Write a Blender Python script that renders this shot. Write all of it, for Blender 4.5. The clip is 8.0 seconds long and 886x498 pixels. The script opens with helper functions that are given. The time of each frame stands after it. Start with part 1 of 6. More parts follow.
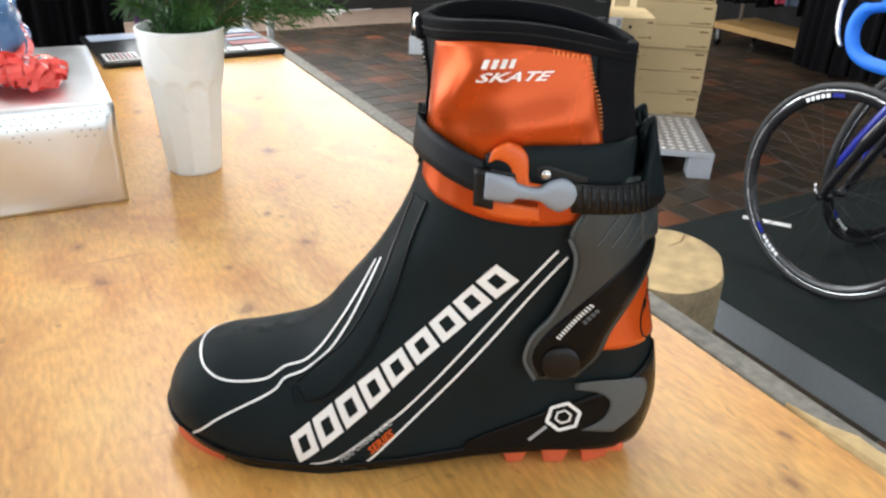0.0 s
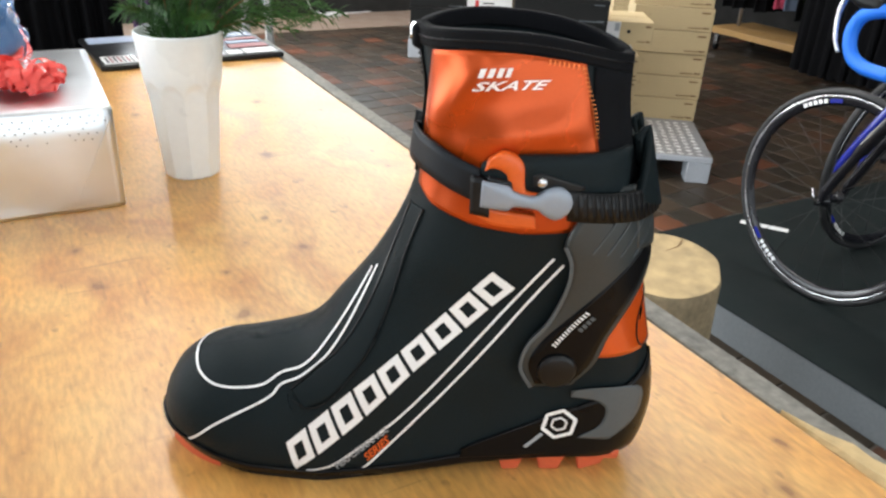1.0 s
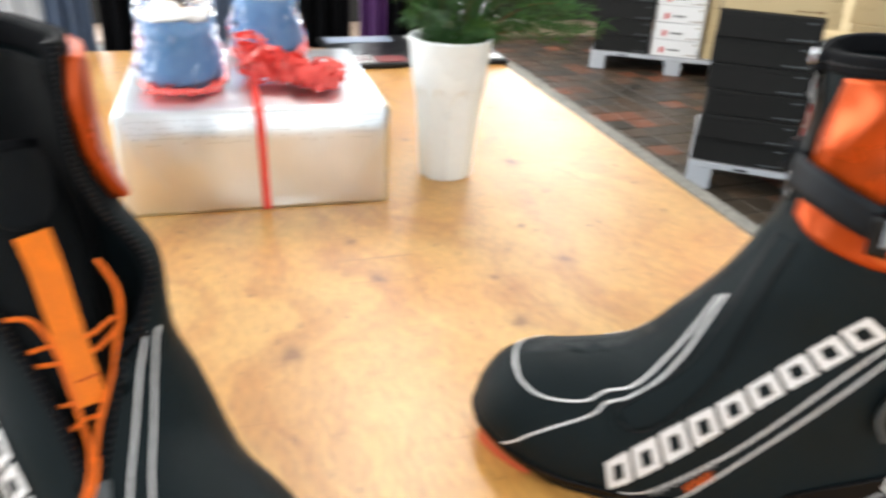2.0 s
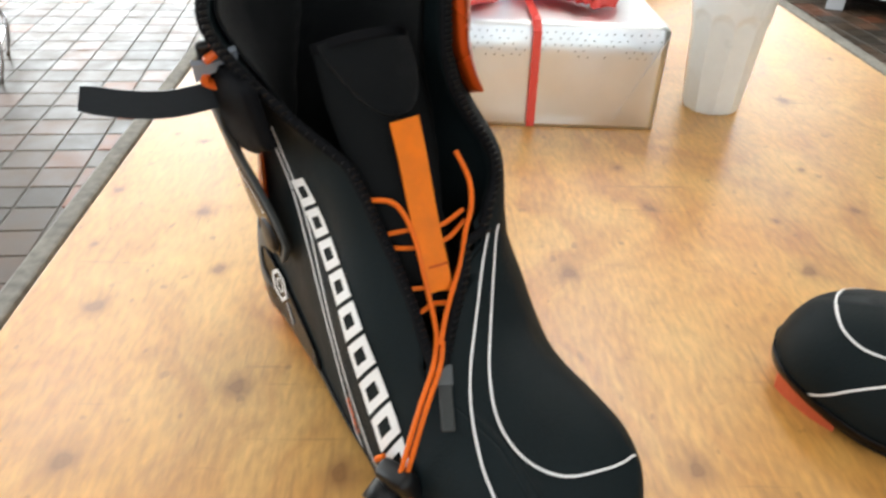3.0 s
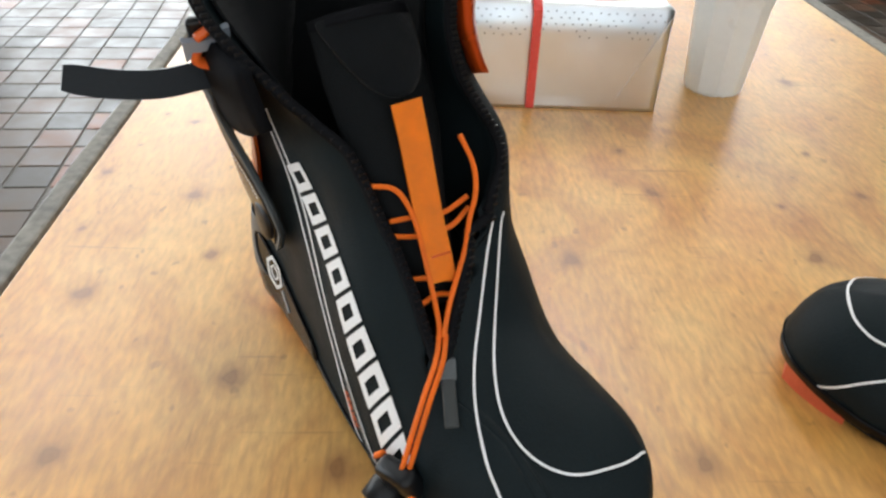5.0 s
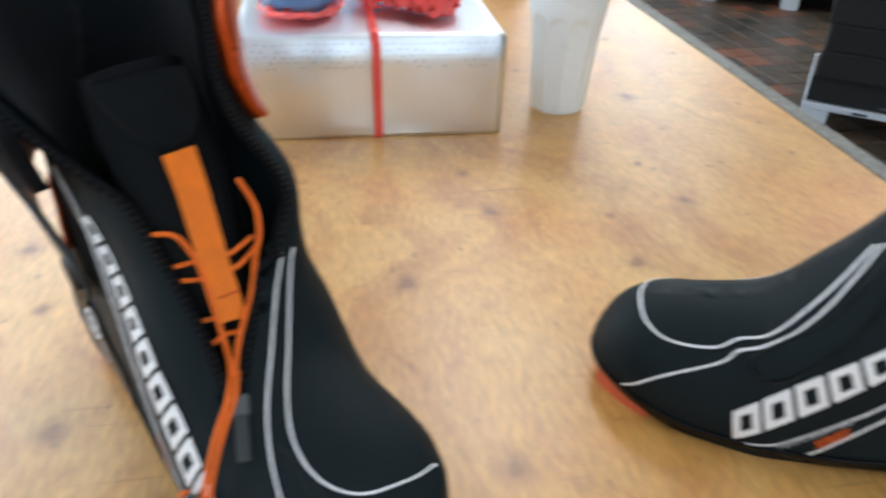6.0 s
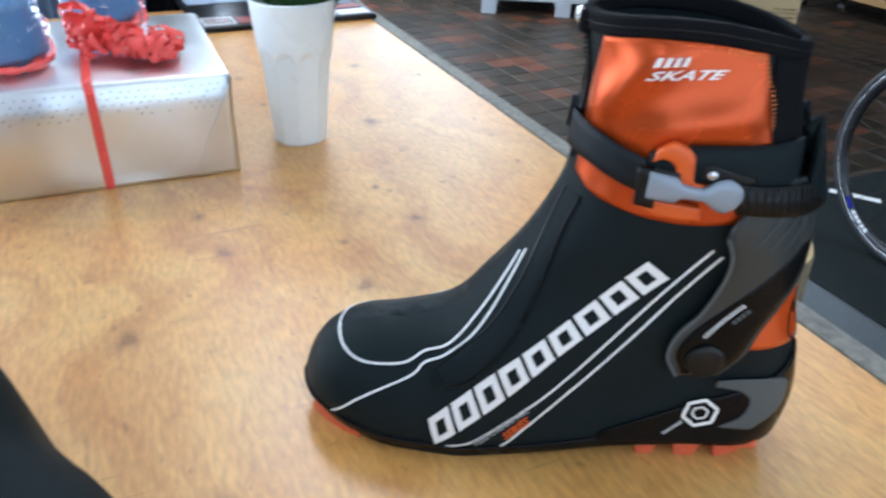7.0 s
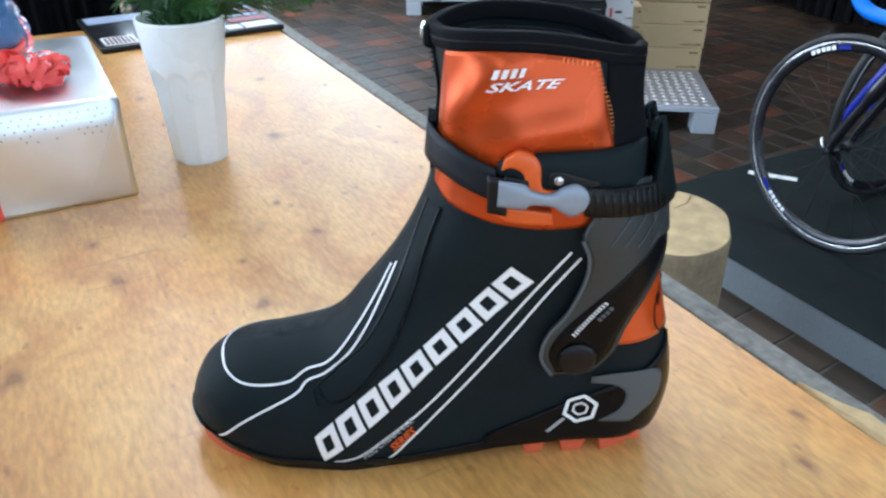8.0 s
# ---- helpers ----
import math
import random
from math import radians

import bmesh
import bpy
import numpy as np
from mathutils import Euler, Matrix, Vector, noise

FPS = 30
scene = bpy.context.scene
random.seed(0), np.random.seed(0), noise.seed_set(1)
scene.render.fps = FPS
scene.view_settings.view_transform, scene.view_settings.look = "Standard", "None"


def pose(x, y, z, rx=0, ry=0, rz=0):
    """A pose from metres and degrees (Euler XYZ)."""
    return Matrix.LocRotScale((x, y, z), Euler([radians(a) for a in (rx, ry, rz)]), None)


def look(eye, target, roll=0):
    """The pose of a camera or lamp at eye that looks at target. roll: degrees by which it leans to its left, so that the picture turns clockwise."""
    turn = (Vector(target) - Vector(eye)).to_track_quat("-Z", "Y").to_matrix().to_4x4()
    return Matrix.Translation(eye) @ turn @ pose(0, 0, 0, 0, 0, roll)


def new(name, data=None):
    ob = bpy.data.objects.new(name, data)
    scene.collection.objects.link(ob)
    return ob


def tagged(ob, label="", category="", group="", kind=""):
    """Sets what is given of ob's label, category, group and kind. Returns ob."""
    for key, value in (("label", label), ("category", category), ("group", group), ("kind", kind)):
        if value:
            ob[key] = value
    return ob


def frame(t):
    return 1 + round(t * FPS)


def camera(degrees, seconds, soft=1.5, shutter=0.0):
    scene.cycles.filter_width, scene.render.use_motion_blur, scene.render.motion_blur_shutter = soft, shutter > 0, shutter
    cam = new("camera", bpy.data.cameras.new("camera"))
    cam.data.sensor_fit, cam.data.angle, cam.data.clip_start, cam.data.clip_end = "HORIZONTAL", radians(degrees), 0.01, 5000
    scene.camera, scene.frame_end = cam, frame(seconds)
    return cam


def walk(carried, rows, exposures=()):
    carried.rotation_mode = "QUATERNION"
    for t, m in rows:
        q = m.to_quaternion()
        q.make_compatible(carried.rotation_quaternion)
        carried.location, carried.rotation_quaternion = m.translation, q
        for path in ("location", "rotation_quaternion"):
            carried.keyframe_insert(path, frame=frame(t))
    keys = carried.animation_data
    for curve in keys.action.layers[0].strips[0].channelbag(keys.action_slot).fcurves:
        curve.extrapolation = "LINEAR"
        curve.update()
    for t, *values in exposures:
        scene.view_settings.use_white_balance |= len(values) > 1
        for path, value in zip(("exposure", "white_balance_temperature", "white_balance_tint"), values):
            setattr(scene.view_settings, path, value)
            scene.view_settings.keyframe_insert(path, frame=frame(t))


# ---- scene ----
cam = camera(60.5, 8.0, 2.5, 0.5)
PATH = [
    (0, (0.047, 0.034, 1.315), (0.931, 1.579, 0.404), 2.6),
    (0.5, (0.049, 0.032, 1.317), (0.930, 1.580, 0.406), 2.6),
    (1, (0.048, 0.034, 1.318), (0.938, 1.58, 0.413), 2.9),
    (1.25, (0.046, 0.036, 1.320), (0.935, 1.580, 0.416), 3.0),
    (1.5, (0.005, 0.057, 1.323), (0.824, 1.643, 0.422), 3.8),
    (2, (-0.063, 0.087, 1.317), (0.478, 1.785, 0.409), 3.0),
    (2.2, (-0.091, 0.096, 1.312), (0.290, 1.825, 0.384), 2.4),
    (3.3, (-0.164, 0.106, 1.295), (-0.082, 1.772, 0.192), 2.9),
    (3.5, (-0.169, 0.107, 1.294), (-0.074, 1.779, 0.199), 3.4),
    (4, (-0.167, 0.124, 1.286), (-0.063, 1.761, 0.142), 3.5),
    (4.2, (-0.166, 0.125, 1.287), (-0.044, 1.773, 0.162), 3.8),
    (5.3, (-0.152, 0.120, 1.293), (-0.034, 1.782, 0.173), 3.0),
    (5.5, (-0.145, 0.118, 1.295), (0.002, 1.782, 0.196), 2.8),
    (6, (-0.087, 0.101, 1.309), (0.224, 1.766, 0.245), 2.1),
    (6.5, (-0.031, 0.073, 1.32), (0.528, 1.69, 0.285), 2.6),
    (7, (0.002, 0.065, 1.331), (0.729, 1.631, 0.321), 2.0),
    (7.5, (0.034, 0.055, 1.338), (0.848, 1.578, 0.33), 1.0),
    (8, (0.045, 0.044, 1.341), (0.895, 1.549, 0.336), 0.4),
]
walk(cam, [(t, look(eye, target, roll)) for t, eye, target, roll in PATH], [(0.0, -0.12, 6500, 10), (1.2, -0.12, 6500, 10), (2.0, 0.0, 6600, 10), (3.3, -0.46, 6800, 10), (4.2, -0.51, 6800, 10), (5.5, -0.57, 6200, 9), (6.3, -0.45, 5650, 7), (7.0, -0.33, 5350, 7), (8.0, -0.27, 5300, 7)])

# ---------------------------------------------------------------- world and light
world = bpy.data.worlds.new("world")
scene.world = world
world.use_nodes = True
wn = world.node_tree.nodes
sky = wn.new("ShaderNodeTexSky")
sky.sky_type, sky.sun_disc = "NISHITA", False
sky.sun_elevation, sky.sun_rotation = radians(28), radians(-40)
world.node_tree.links.new(sky.outputs[0], wn["Background"].inputs[0])
wn["Background"].inputs[1].default_value = 0.12


def area_lamp(name, m, sx, sy, power, colour=(1, 1, 1)):
    data = bpy.data.lights.new(name, "AREA")
    data.shape, data.size, data.size_y, data.energy, data.color = "RECTANGLE", sx, sy, power, colour
    ob = new(name, data)
    ob.matrix_world = m
    return ob


ROOM_X0, ROOM_X1, ROOM_Y0, ROOM_Y1, ROOM_Z = -4.2, 6.2, -3.0, 7.0, 3.1
WIN_Y0, WIN_Y1, WIN_Z0, WIN_Z1 = 0.3, 6.7, 0.25, 2.7
NWIN_X0, NWIN_X1, NWIN_Z0, NWIN_Z1 = -4.0, -0.9, 0.25, 2.7
area_lamp("window_and_fill_light", pose(ROOM_X0 - 0.1, (WIN_Y0 + WIN_Y1) / 2, (WIN_Z0 + WIN_Z1) / 2, 0, -90, 0), WIN_Z1 - WIN_Z0, WIN_Y1 - WIN_Y0, 330, (0.84, 0.93, 1.0))
area_lamp("window_and_fill_light", pose((NWIN_X0 + NWIN_X1) / 2, ROOM_Y1 + 0.1, (NWIN_Z0 + NWIN_Z1) / 2, -90, 0, 0), NWIN_X1 - NWIN_X0, NWIN_Z1 - NWIN_Z0, 330, (0.86, 0.94, 1.0))
FILL_X0, FILL_X1 = -3.0, 4.5
HWIN_X0, HWIN_X1, HWIN_Z0, HWIN_Z1 = -0.6, 3.4, 1.40, 2.75
area_lamp("window_and_fill_light", pose((HWIN_X0 + HWIN_X1) / 2, ROOM_Y1 + 0.1, (HWIN_Z0 + HWIN_Z1) / 2, -90, 0, 0), HWIN_X1 - HWIN_X0, HWIN_Z1 - HWIN_Z0, 125, (0.90, 0.96, 1.0))
# Added fill lamp in an unseen south opening; brightens sides that face the camera.
area_lamp("window_and_fill_light", pose((FILL_X0 + FILL_X1) / 2, ROOM_Y0 - 0.1, 1.55, 90, 0, 0), FILL_X1 - FILL_X0, 2.3, 105, (0.90, 0.96, 1.0))
for cx in (-1.6, 0.6, 2.8):
    for cy, watts in ((-1.6, 15), (0.9, 8), (2.6, 40), (5.6, 50)):
        area_lamp("tube_light", pose(cx, cy, ROOM_Z - 0.09, 0, 0, 0), 0.30, 1.5, watts, (1.0, 0.985, 0.955))

# ---------------------------------------------------------------- materials


def nodes_of(name):
    m = bpy.data.materials.new(name)
    m.use_nodes = True
    t = m.node_tree
    return m, t, t.nodes, t.links, t.nodes["Principled BSDF"]


def setin(node, name, value):
    node.inputs[name].default_value = value


def mat(name, colour, rough=0.5, metal=0.0, grain=60.0, vary=0.12, bump=0.15, blotch=6.0, spec=0.5, coat=0.0, sheen=0.0, rough_vary=0.12, each=0.0, islands=0.0):
    """A plain material with variation at two scales, roughness variation and fine relief."""
    m, t, n, l, b = nodes_of(name)
    tc = n.new("ShaderNodeTexCoord")
    big, fine = n.new("ShaderNodeTexNoise"), n.new("ShaderNodeTexNoise")
    setin(big, "Scale", blotch), setin(big, "Detail", 4.0)
    setin(fine, "Scale", grain), setin(fine, "Detail", 5.0)
    for k in (big, fine):
        l.new(tc.outputs["Object"], k.inputs["Vector"])
    add = n.new("ShaderNodeMath")
    add.operation = "ADD"
    l.new(big.outputs["Fac"], add.inputs[0]), l.new(fine.outputs["Fac"], add.inputs[1])
    src = add.outputs[0]
    if each or islands:
        info = n.new("ShaderNodeObjectInfo") if each else n.new("ShaderNodeNewGeometry")
        mul = n.new("ShaderNodeMath")
        mul.operation = "MULTIPLY_ADD"
        mul.inputs[1].default_value = (each or islands) * 2
        l.new(info.outputs["Random" if each else "Random Per Island"], mul.inputs[0]), l.new(src, mul.inputs[2])
        off = n.new("ShaderNodeMath")
        off.operation = "SUBTRACT"
        off.inputs[1].default_value = each or islands
        l.new(mul.outputs[0], off.inputs[0])
        src = off.outputs[0]
    ramp = n.new("ShaderNodeMapRange")
    setin(ramp, "From Min", 0.6), setin(ramp, "From Max", 1.4), setin(ramp, "To Min", 1 - vary), setin(ramp, "To Max", 1 + vary)
    l.new(src, ramp.inputs["Value"])
    mix = n.new("ShaderNodeVectorMath")
    mix.operation = "SCALE"
    mix.inputs[0].default_value = colour[:3]
    l.new(ramp.outputs[0], mix.inputs["Scale"])
    l.new(mix.outputs[0], b.inputs["Base Color"])
    rr = n.new("ShaderNodeMapRange")
    setin(rr, "From Min", 0.3), setin(rr, "From Max", 0.7), setin(rr, "To Min", max(0.02, rough - rough_vary)), setin(rr, "To Max", min(1, rough + rough_vary))
    l.new(big.outputs["Fac"], rr.inputs["Value"]), l.new(rr.outputs[0], b.inputs["Roughness"])
    setin(b, "Metallic", metal), setin(b, "Specular IOR Level", spec), setin(b, "Coat Weight", coat), setin(b, "Sheen Weight", sheen)
    if coat:
        setin(b, "Coat Roughness", 0.15)
    if bump:
        bp = n.new("ShaderNodeBump")
        setin(bp, "Strength", bump), setin(bp, "Distance", 0.002)
        l.new(fine.outputs["Fac"], bp.inputs["Height"]), l.new(bp.outputs[0], b.inputs["Normal"])
    return m


def glass(name, colour=(1, 1, 1), rough=0.02, weight=1.0):
    m, t, n, l, b = nodes_of(name)
    setin(b, "Base Color", (*colour, 1)), setin(b, "Roughness", rough), setin(b, "Transmission Weight", weight), setin(b, "IOR", 1.35)
    return m


def plywood(name, knots, light, dark):
    """Rotary-cut plywood: wavy figure along y, fine pores, and brown knots at the given places."""
    m, t, n, l, b = nodes_of(name)
    tc = n.new("ShaderNodeTexCoord")
    warp = n.new("ShaderNodeTexNoise")
    setin(warp, "Scale", 3.2), setin(warp, "Detail", 3.0)
    l.new(tc.outputs["Object"], warp.inputs["Vector"])
    wmix = n.new("ShaderNodeVectorMath")
    wmix.operation = "MULTIPLY_ADD"
    wmix.inputs[1].default_value = (0.5, 0.5, 0.0)
    l.new(warp.outputs["Color"], wmix.inputs[0]), l.new(tc.outputs["Object"], wmix.inputs[2])
    mp = n.new("ShaderNodeMapping")
    mp.inputs["Scale"].default_value = (7.0, 1.1, 1.0)
    l.new(wmix.outputs[0], mp.inputs["Vector"])
    fig = n.new("ShaderNodeTexNoise")
    setin(fig, "Scale", 2.6), setin(fig, "Detail", 6.0), setin(fig, "Roughness", 0.6), setin(fig, "Distortion", 0.15)
    l.new(mp.outputs[0], fig.inputs["Vector"])
    mp2 = n.new("ShaderNodeMapping")
    mp2.inputs["Scale"].default_value = (230.0, 60.0, 1.0)
    l.new(tc.outputs["Object"], mp2.inputs["Vector"])
    pore = n.new("ShaderNodeTexNoise")
    setin(pore, "Scale", 1.0), setin(pore, "Detail", 4.0)
    l.new(mp2.outputs[0], pore.inputs["Vector"])
    ramp = n.new("ShaderNodeValToRGB")
    el = ramp.color_ramp.elements
    el[0].position, el[0].color = 0.30, (*dark, 1)
    el[1].position, el[1].color = 0.66, (*light, 1)
    mid = el.new(0.5)
    mid.color = (*[(a * 0.62 + c * 0.38) for a, c in zip(light, dark)], 1)
    l.new(fig.outputs["Fac"], ramp.inputs[0])
    shade = n.new("ShaderNodeMapRange")
    setin(shade, "From Min", 0.3), setin(shade, "From Max", 0.7), setin(shade, "To Min", 0.80), setin(shade, "To Max", 1.12)
    l.new(pore.outputs["Fac"], shade.inputs["Value"])
    col = n.new("ShaderNodeVectorMath")
    col.operation = "SCALE"
    l.new(ramp.outputs[0], col.inputs[0]), l.new(shade.outputs[0], col.inputs["Scale"])
    # broad warm and pale areas
    hue = n.new("ShaderNodeTexNoise")
    setin(hue, "Scale", 5.5), setin(hue, "Detail", 3.0)
    l.new(tc.outputs["Object"], hue.inputs["Vector"])
    hr = n.new("ShaderNodeValToRGB")
    hr.color_ramp.elements[0].position, hr.color_ramp.elements[0].color = 0.36, (0.94, 0.79, 0.60, 1)
    hr.color_ramp.elements[1].position, hr.color_ramp.elements[1].color = 0.62, (1.0, 1.0, 1.0, 1)
    l.new(hue.outputs["Fac"], hr.inputs[0])
    tint = n.new("ShaderNodeVectorMath")
    tint.operation = "MULTIPLY"
    l.new(col.outputs[0], tint.inputs[0]), l.new(hr.outputs[0], tint.inputs[1])
    col = tint
    # small dark flecks, and hairline checks across the grain
    for size, lo, hi, dark_to in (((75.0, 48.0, 1.0), 0.67, 0.73, 0.70), ((7.0, 170.0, 1.0), 0.69, 0.74, 0.78), ((150.0, 9.0, 1.0), 0.66, 0.72, 0.84)):
        fm = n.new("ShaderNodeMapping")
        fm.inputs["Scale"].default_value = size
        l.new(tc.outputs["Object"], fm.inputs["Vector"])
        fn = n.new("ShaderNodeTexNoise")
        setin(fn, "Scale", 1.0), setin(fn, "Detail", 2.0)
        l.new(fm.outputs[0], fn.inputs["Vector"])
        fr = n.new("ShaderNodeMapRange")
        setin(fr, "From Min", lo), setin(fr, "From Max", hi), setin(fr, "To Min", 1.0), setin(fr, "To Max", dark_to)
        l.new(fn.outputs["Fac"], fr.inputs["Value"])
        sc = n.new("ShaderNodeVectorMath")
        sc.operation = "SCALE"
        l.new(col.outputs[0], sc.inputs[0]), l.new(fr.outputs[0], sc.inputs["Scale"])
        col = sc
    # knots: the nearest knot's distance over its size
    last = None
    for x, y, r in knots:
        sub = n.new("ShaderNodeVectorMath")
        sub.operation = "SUBTRACT"
        sub.inputs[1].default_value = (x + 0.007, y + 0.007, 0)
        l.new(wob(n, l, tc), sub.inputs[0])
        sc = n.new("ShaderNodeVectorMath")
        sc.operation = "MULTIPLY"
        sc.inputs[1].default_value = (1.7 / r, 1.25 / r, 0)
        l.new(sub.outputs[0], sc.inputs[0])
        ln = n.new("ShaderNodeVectorMath")
        ln.operation = "LENGTH"
        l.new(sc.outputs[0], ln.inputs[0])
        if last is None:
            last = ln.outputs["Value"]
        else:
            mn = n.new("ShaderNodeMath")
            mn.operation = "MINIMUM"
            l.new(last, mn.inputs[0]), l.new(ln.outputs["Value"], mn.inputs[1])
            last = mn.outputs[0]
    kr = n.new("ShaderNodeValToRGB")
    ke = kr.color_ramp.elements
    ke[0].position, ke[0].color = 0.0, (0.80, 0.80, 0.80, 1)
    ke[1].position, ke[1].color = 1.0, (0, 0, 0, 1)
    for p, v in ((0.10, 0.74), (0.18, 0.80), (0.27, 0.52), (0.40, 0.32), (0.60, 0.14)):
        e = ke.new(p)
        e.color = (v, v, v, 1)
    half = n.new("ShaderNodeMath")
    half.operation = "MULTIPLY"
    half.inputs[1].default_value = 0.55
    l.new(last, half.inputs[0]), l.new(half.outputs[0], kr.inputs[0])
    mixk = n.new("ShaderNodeMix")
    mixk.data_type = "RGBA"
    l.new(kr.outputs[0], mixk.inputs[0])
    l.new(col.outputs[0], mixk.inputs[6])
    mixk.inputs[7].default_value = (0.17, 0.060, 0.011, 1)
    l.new(mixk.outputs[2], b.inputs["Base Color"])
    rr = n.new("ShaderNodeMapRange")
    setin(rr, "From Min", 0.3), setin(rr, "From Max", 0.7), setin(rr, "To Min", 0.32), setin(rr, "To Max", 0.46)
    setin(b, "Coat Weight", 0.46), setin(b, "Coat Roughness", 0.36)
    l.new(fig.outputs["Fac"], rr.inputs["Value"]), l.new(rr.outputs[0], b.inputs["Roughness"])
    bp = n.new("ShaderNodeBump")
    setin(bp, "Strength", 0.10), setin(bp, "Distance", 0.001)
    l.new(pore.outputs["Fac"], bp.inputs["Height"]), l.new(bp.outputs[0], b.inputs["Normal"])
    return m


def air_mesh(name):
    """Knitted spacer mesh: rows of small open cells in a black cloth."""
    m, t, n, l, b = nodes_of(name)
    tc, vo, no = n.new("ShaderNodeTexCoord"), n.new("ShaderNodeTexVoronoi"), n.new("ShaderNodeTexNoise")
    setin(vo, "Scale", 900.0), setin(vo, "Randomness", 0.25), setin(no, "Scale", 60.0)
    l.new(tc.outputs["Object"], vo.inputs["Vector"]), l.new(tc.outputs["Object"], no.inputs["Vector"])
    ramp = n.new("ShaderNodeValToRGB")
    ramp.color_ramp.elements[0].position, ramp.color_ramp.elements[0].color = 0.18, (0.002, 0.0026, 0.003, 1)
    ramp.color_ramp.elements[1].position, ramp.color_ramp.elements[1].color = 0.50, (0.0055, 0.0068, 0.0078, 1)
    l.new(vo.outputs["Distance"], ramp.inputs[0]), l.new(ramp.outputs[0], b.inputs["Base Color"])
    bp = n.new("ShaderNodeBump")
    setin(bp, "Strength", 0.5), setin(bp, "Distance", 0.001)
    l.new(vo.outputs["Distance"], bp.inputs["Height"]), l.new(bp.outputs[0], b.inputs["Normal"])
    setin(b, "Roughness", 0.85), setin(b, "Specular IOR Level", 0.15)
    return m


WOB = {}


def wob(n, l, tc):
    """Object coordinates with a small wobble, shared within one tree."""
    if n not in WOB.values():
        no = n.new("ShaderNodeTexNoise")
        setin(no, "Scale", 45.0)
        l.new(tc.outputs["Object"], no.inputs["Vector"])
        ma = n.new("ShaderNodeVectorMath")
        ma.operation = "MULTIPLY_ADD"
        ma.inputs[1].default_value = (0.014, 0.014, 0)
        l.new(no.outputs["Color"], ma.inputs[0]), l.new(tc.outputs["Object"], ma.inputs[2])
        WOB["n"], WOB["out"] = n, ma.outputs[0]
    return WOB["out"]


KNOTS = [(0.383, 1.261, .017), (0.323, 1.010, .020), (0.275, 0.726, .015), (0.0755, 0.725, .014), (0.184, 0.621, .018), (0.262, 0.811, .009), (0.464, 0.973, .007), (0.461, 0.912, .007),
         (-0.020, 0.615, .021), (-0.423, 0.741, .013), (-0.336, 0.702, .016), (-0.382, 0.562, .019), (-0.262, 0.479, .017), (-0.351, 0.414, .021), (-0.302, 0.612, .013), (-0.189, 0.406, .021),
         (0.021, 0.411, .018), (0.488, 0.286, .011), (0.452, 0.250, .014), (-0.370, 0.852, .012), (-0.402, 0.868, .008), (0.062, 0.810, .012), (0.467, 1.185, .009), (0.190, 1.253, .014), (0.190, 0.703, .008), (-0.411, 0.645, .012),
         (0.453, 0.822, .008), (0.200, 1.123, .010), (0.10, -0.2, .016), (0.38, 0.05, .014), (-0.2, 0.02, .015)]
PLY = plywood("varnished_plywood", KNOTS, (0.715, 0.430, 0.134), (0.500, 0.240, 0.057))
GREYWOOD = mat("weathered_wood", (0.20, 0.192, 0.168), 0.75, grain=110, vary=0.5, bump=0.6, blotch=16)
SPLITWOOD = mat("split_wood", (0.55, 0.40, 0.2), 0.7, grain=90, vary=0.25, bump=0.6)
FABRIC = mat("black_softshell", (0.0075, 0.0128, 0.0150), 0.55, grain=900, vary=0.25, bump=0.2, blotch=20, spec=0.12)
NEOPRENE = mat("black_neoprene", (0.0045, 0.005, 0.0065), 0.8, grain=1200, vary=0.3, bump=0.3, blotch=30, spec=0.12)
LINING = mat("black_lining", (0.0045, 0.0058, 0.0070), 0.9, grain=1500, vary=0.40, bump=0.5, blotch=45, spec=0.12, sheen=0.08)
AIRMESH = air_mesh("black_air_mesh")
STRAPRUB = mat("strap_rubber", (0.0085, 0.0115, 0.0155), 0.5, grain=500, vary=0.15, bump=0.05, blotch=12, spec=0.22)
BLACKPL = mat("black_plastic", (0.0045, 0.005, 0.006), 0.38, grain=500, vary=0.15, bump=0.05, blotch=12, spec=0.3)
GLOSSBLK = mat("gloss_black", (0.004, 0.004, 0.0046), 0.26, grain=300, vary=0.1, bump=0.02, blotch=12, spec=0.14)
SATIN = mat("orange_satin", (0.52, 0.070, 0.006), 0.28, metal=0.6, grain=700, vary=0.08, bump=0.06, blotch=18, spec=0.7, rough_vary=0.05)
HEELGLOSS = mat("glossy_orange", (0.62, 0.085, 0.008), 0.22, metal=0.2, grain=700, vary=0.06, bump=0.03, blotch=18, spec=0.8, rough_vary=0.04)
CORD = mat("orange_cord", (0.90, 0.165, 0.004), 0.65, grain=2200, vary=0.25, bump=0.5, blotch=60)
STITCH = mat("orange_thread", (0.74, 0.22, 0.05), 0.7, grain=900, vary=0.15, bump=0.2)
ORANGEPL = mat("orange_plastic", (0.66, 0.105, 0.012), 0.38, grain=400, vary=0.08, bump=0.05)
ORANGERUB = mat("orange_rubber", (0.62, 0.115, 0.045), 0.6, grain=400, vary=0.1, bump=0.15)
LACE = mat("orange_lace", (0.93, 0.215, 0.004), 0.65, grain=2200, vary=0.25, bump=0.5, blotch=60)
WHITE = mat("white_print", (0.84, 0.85, 0.86), 0.45, grain=300, vary=0.04, bump=0.03)
GREYPRINT = mat("grey_reflective_print", (0.34, 0.36, 0.38), 0.4, grain=300, vary=0.06, bump=0.03)
GREYPL = mat("grey_plastic", (0.028, 0.034, 0.035), 0.42, grain=350, vary=0.12, bump=0.08, blotch=15)
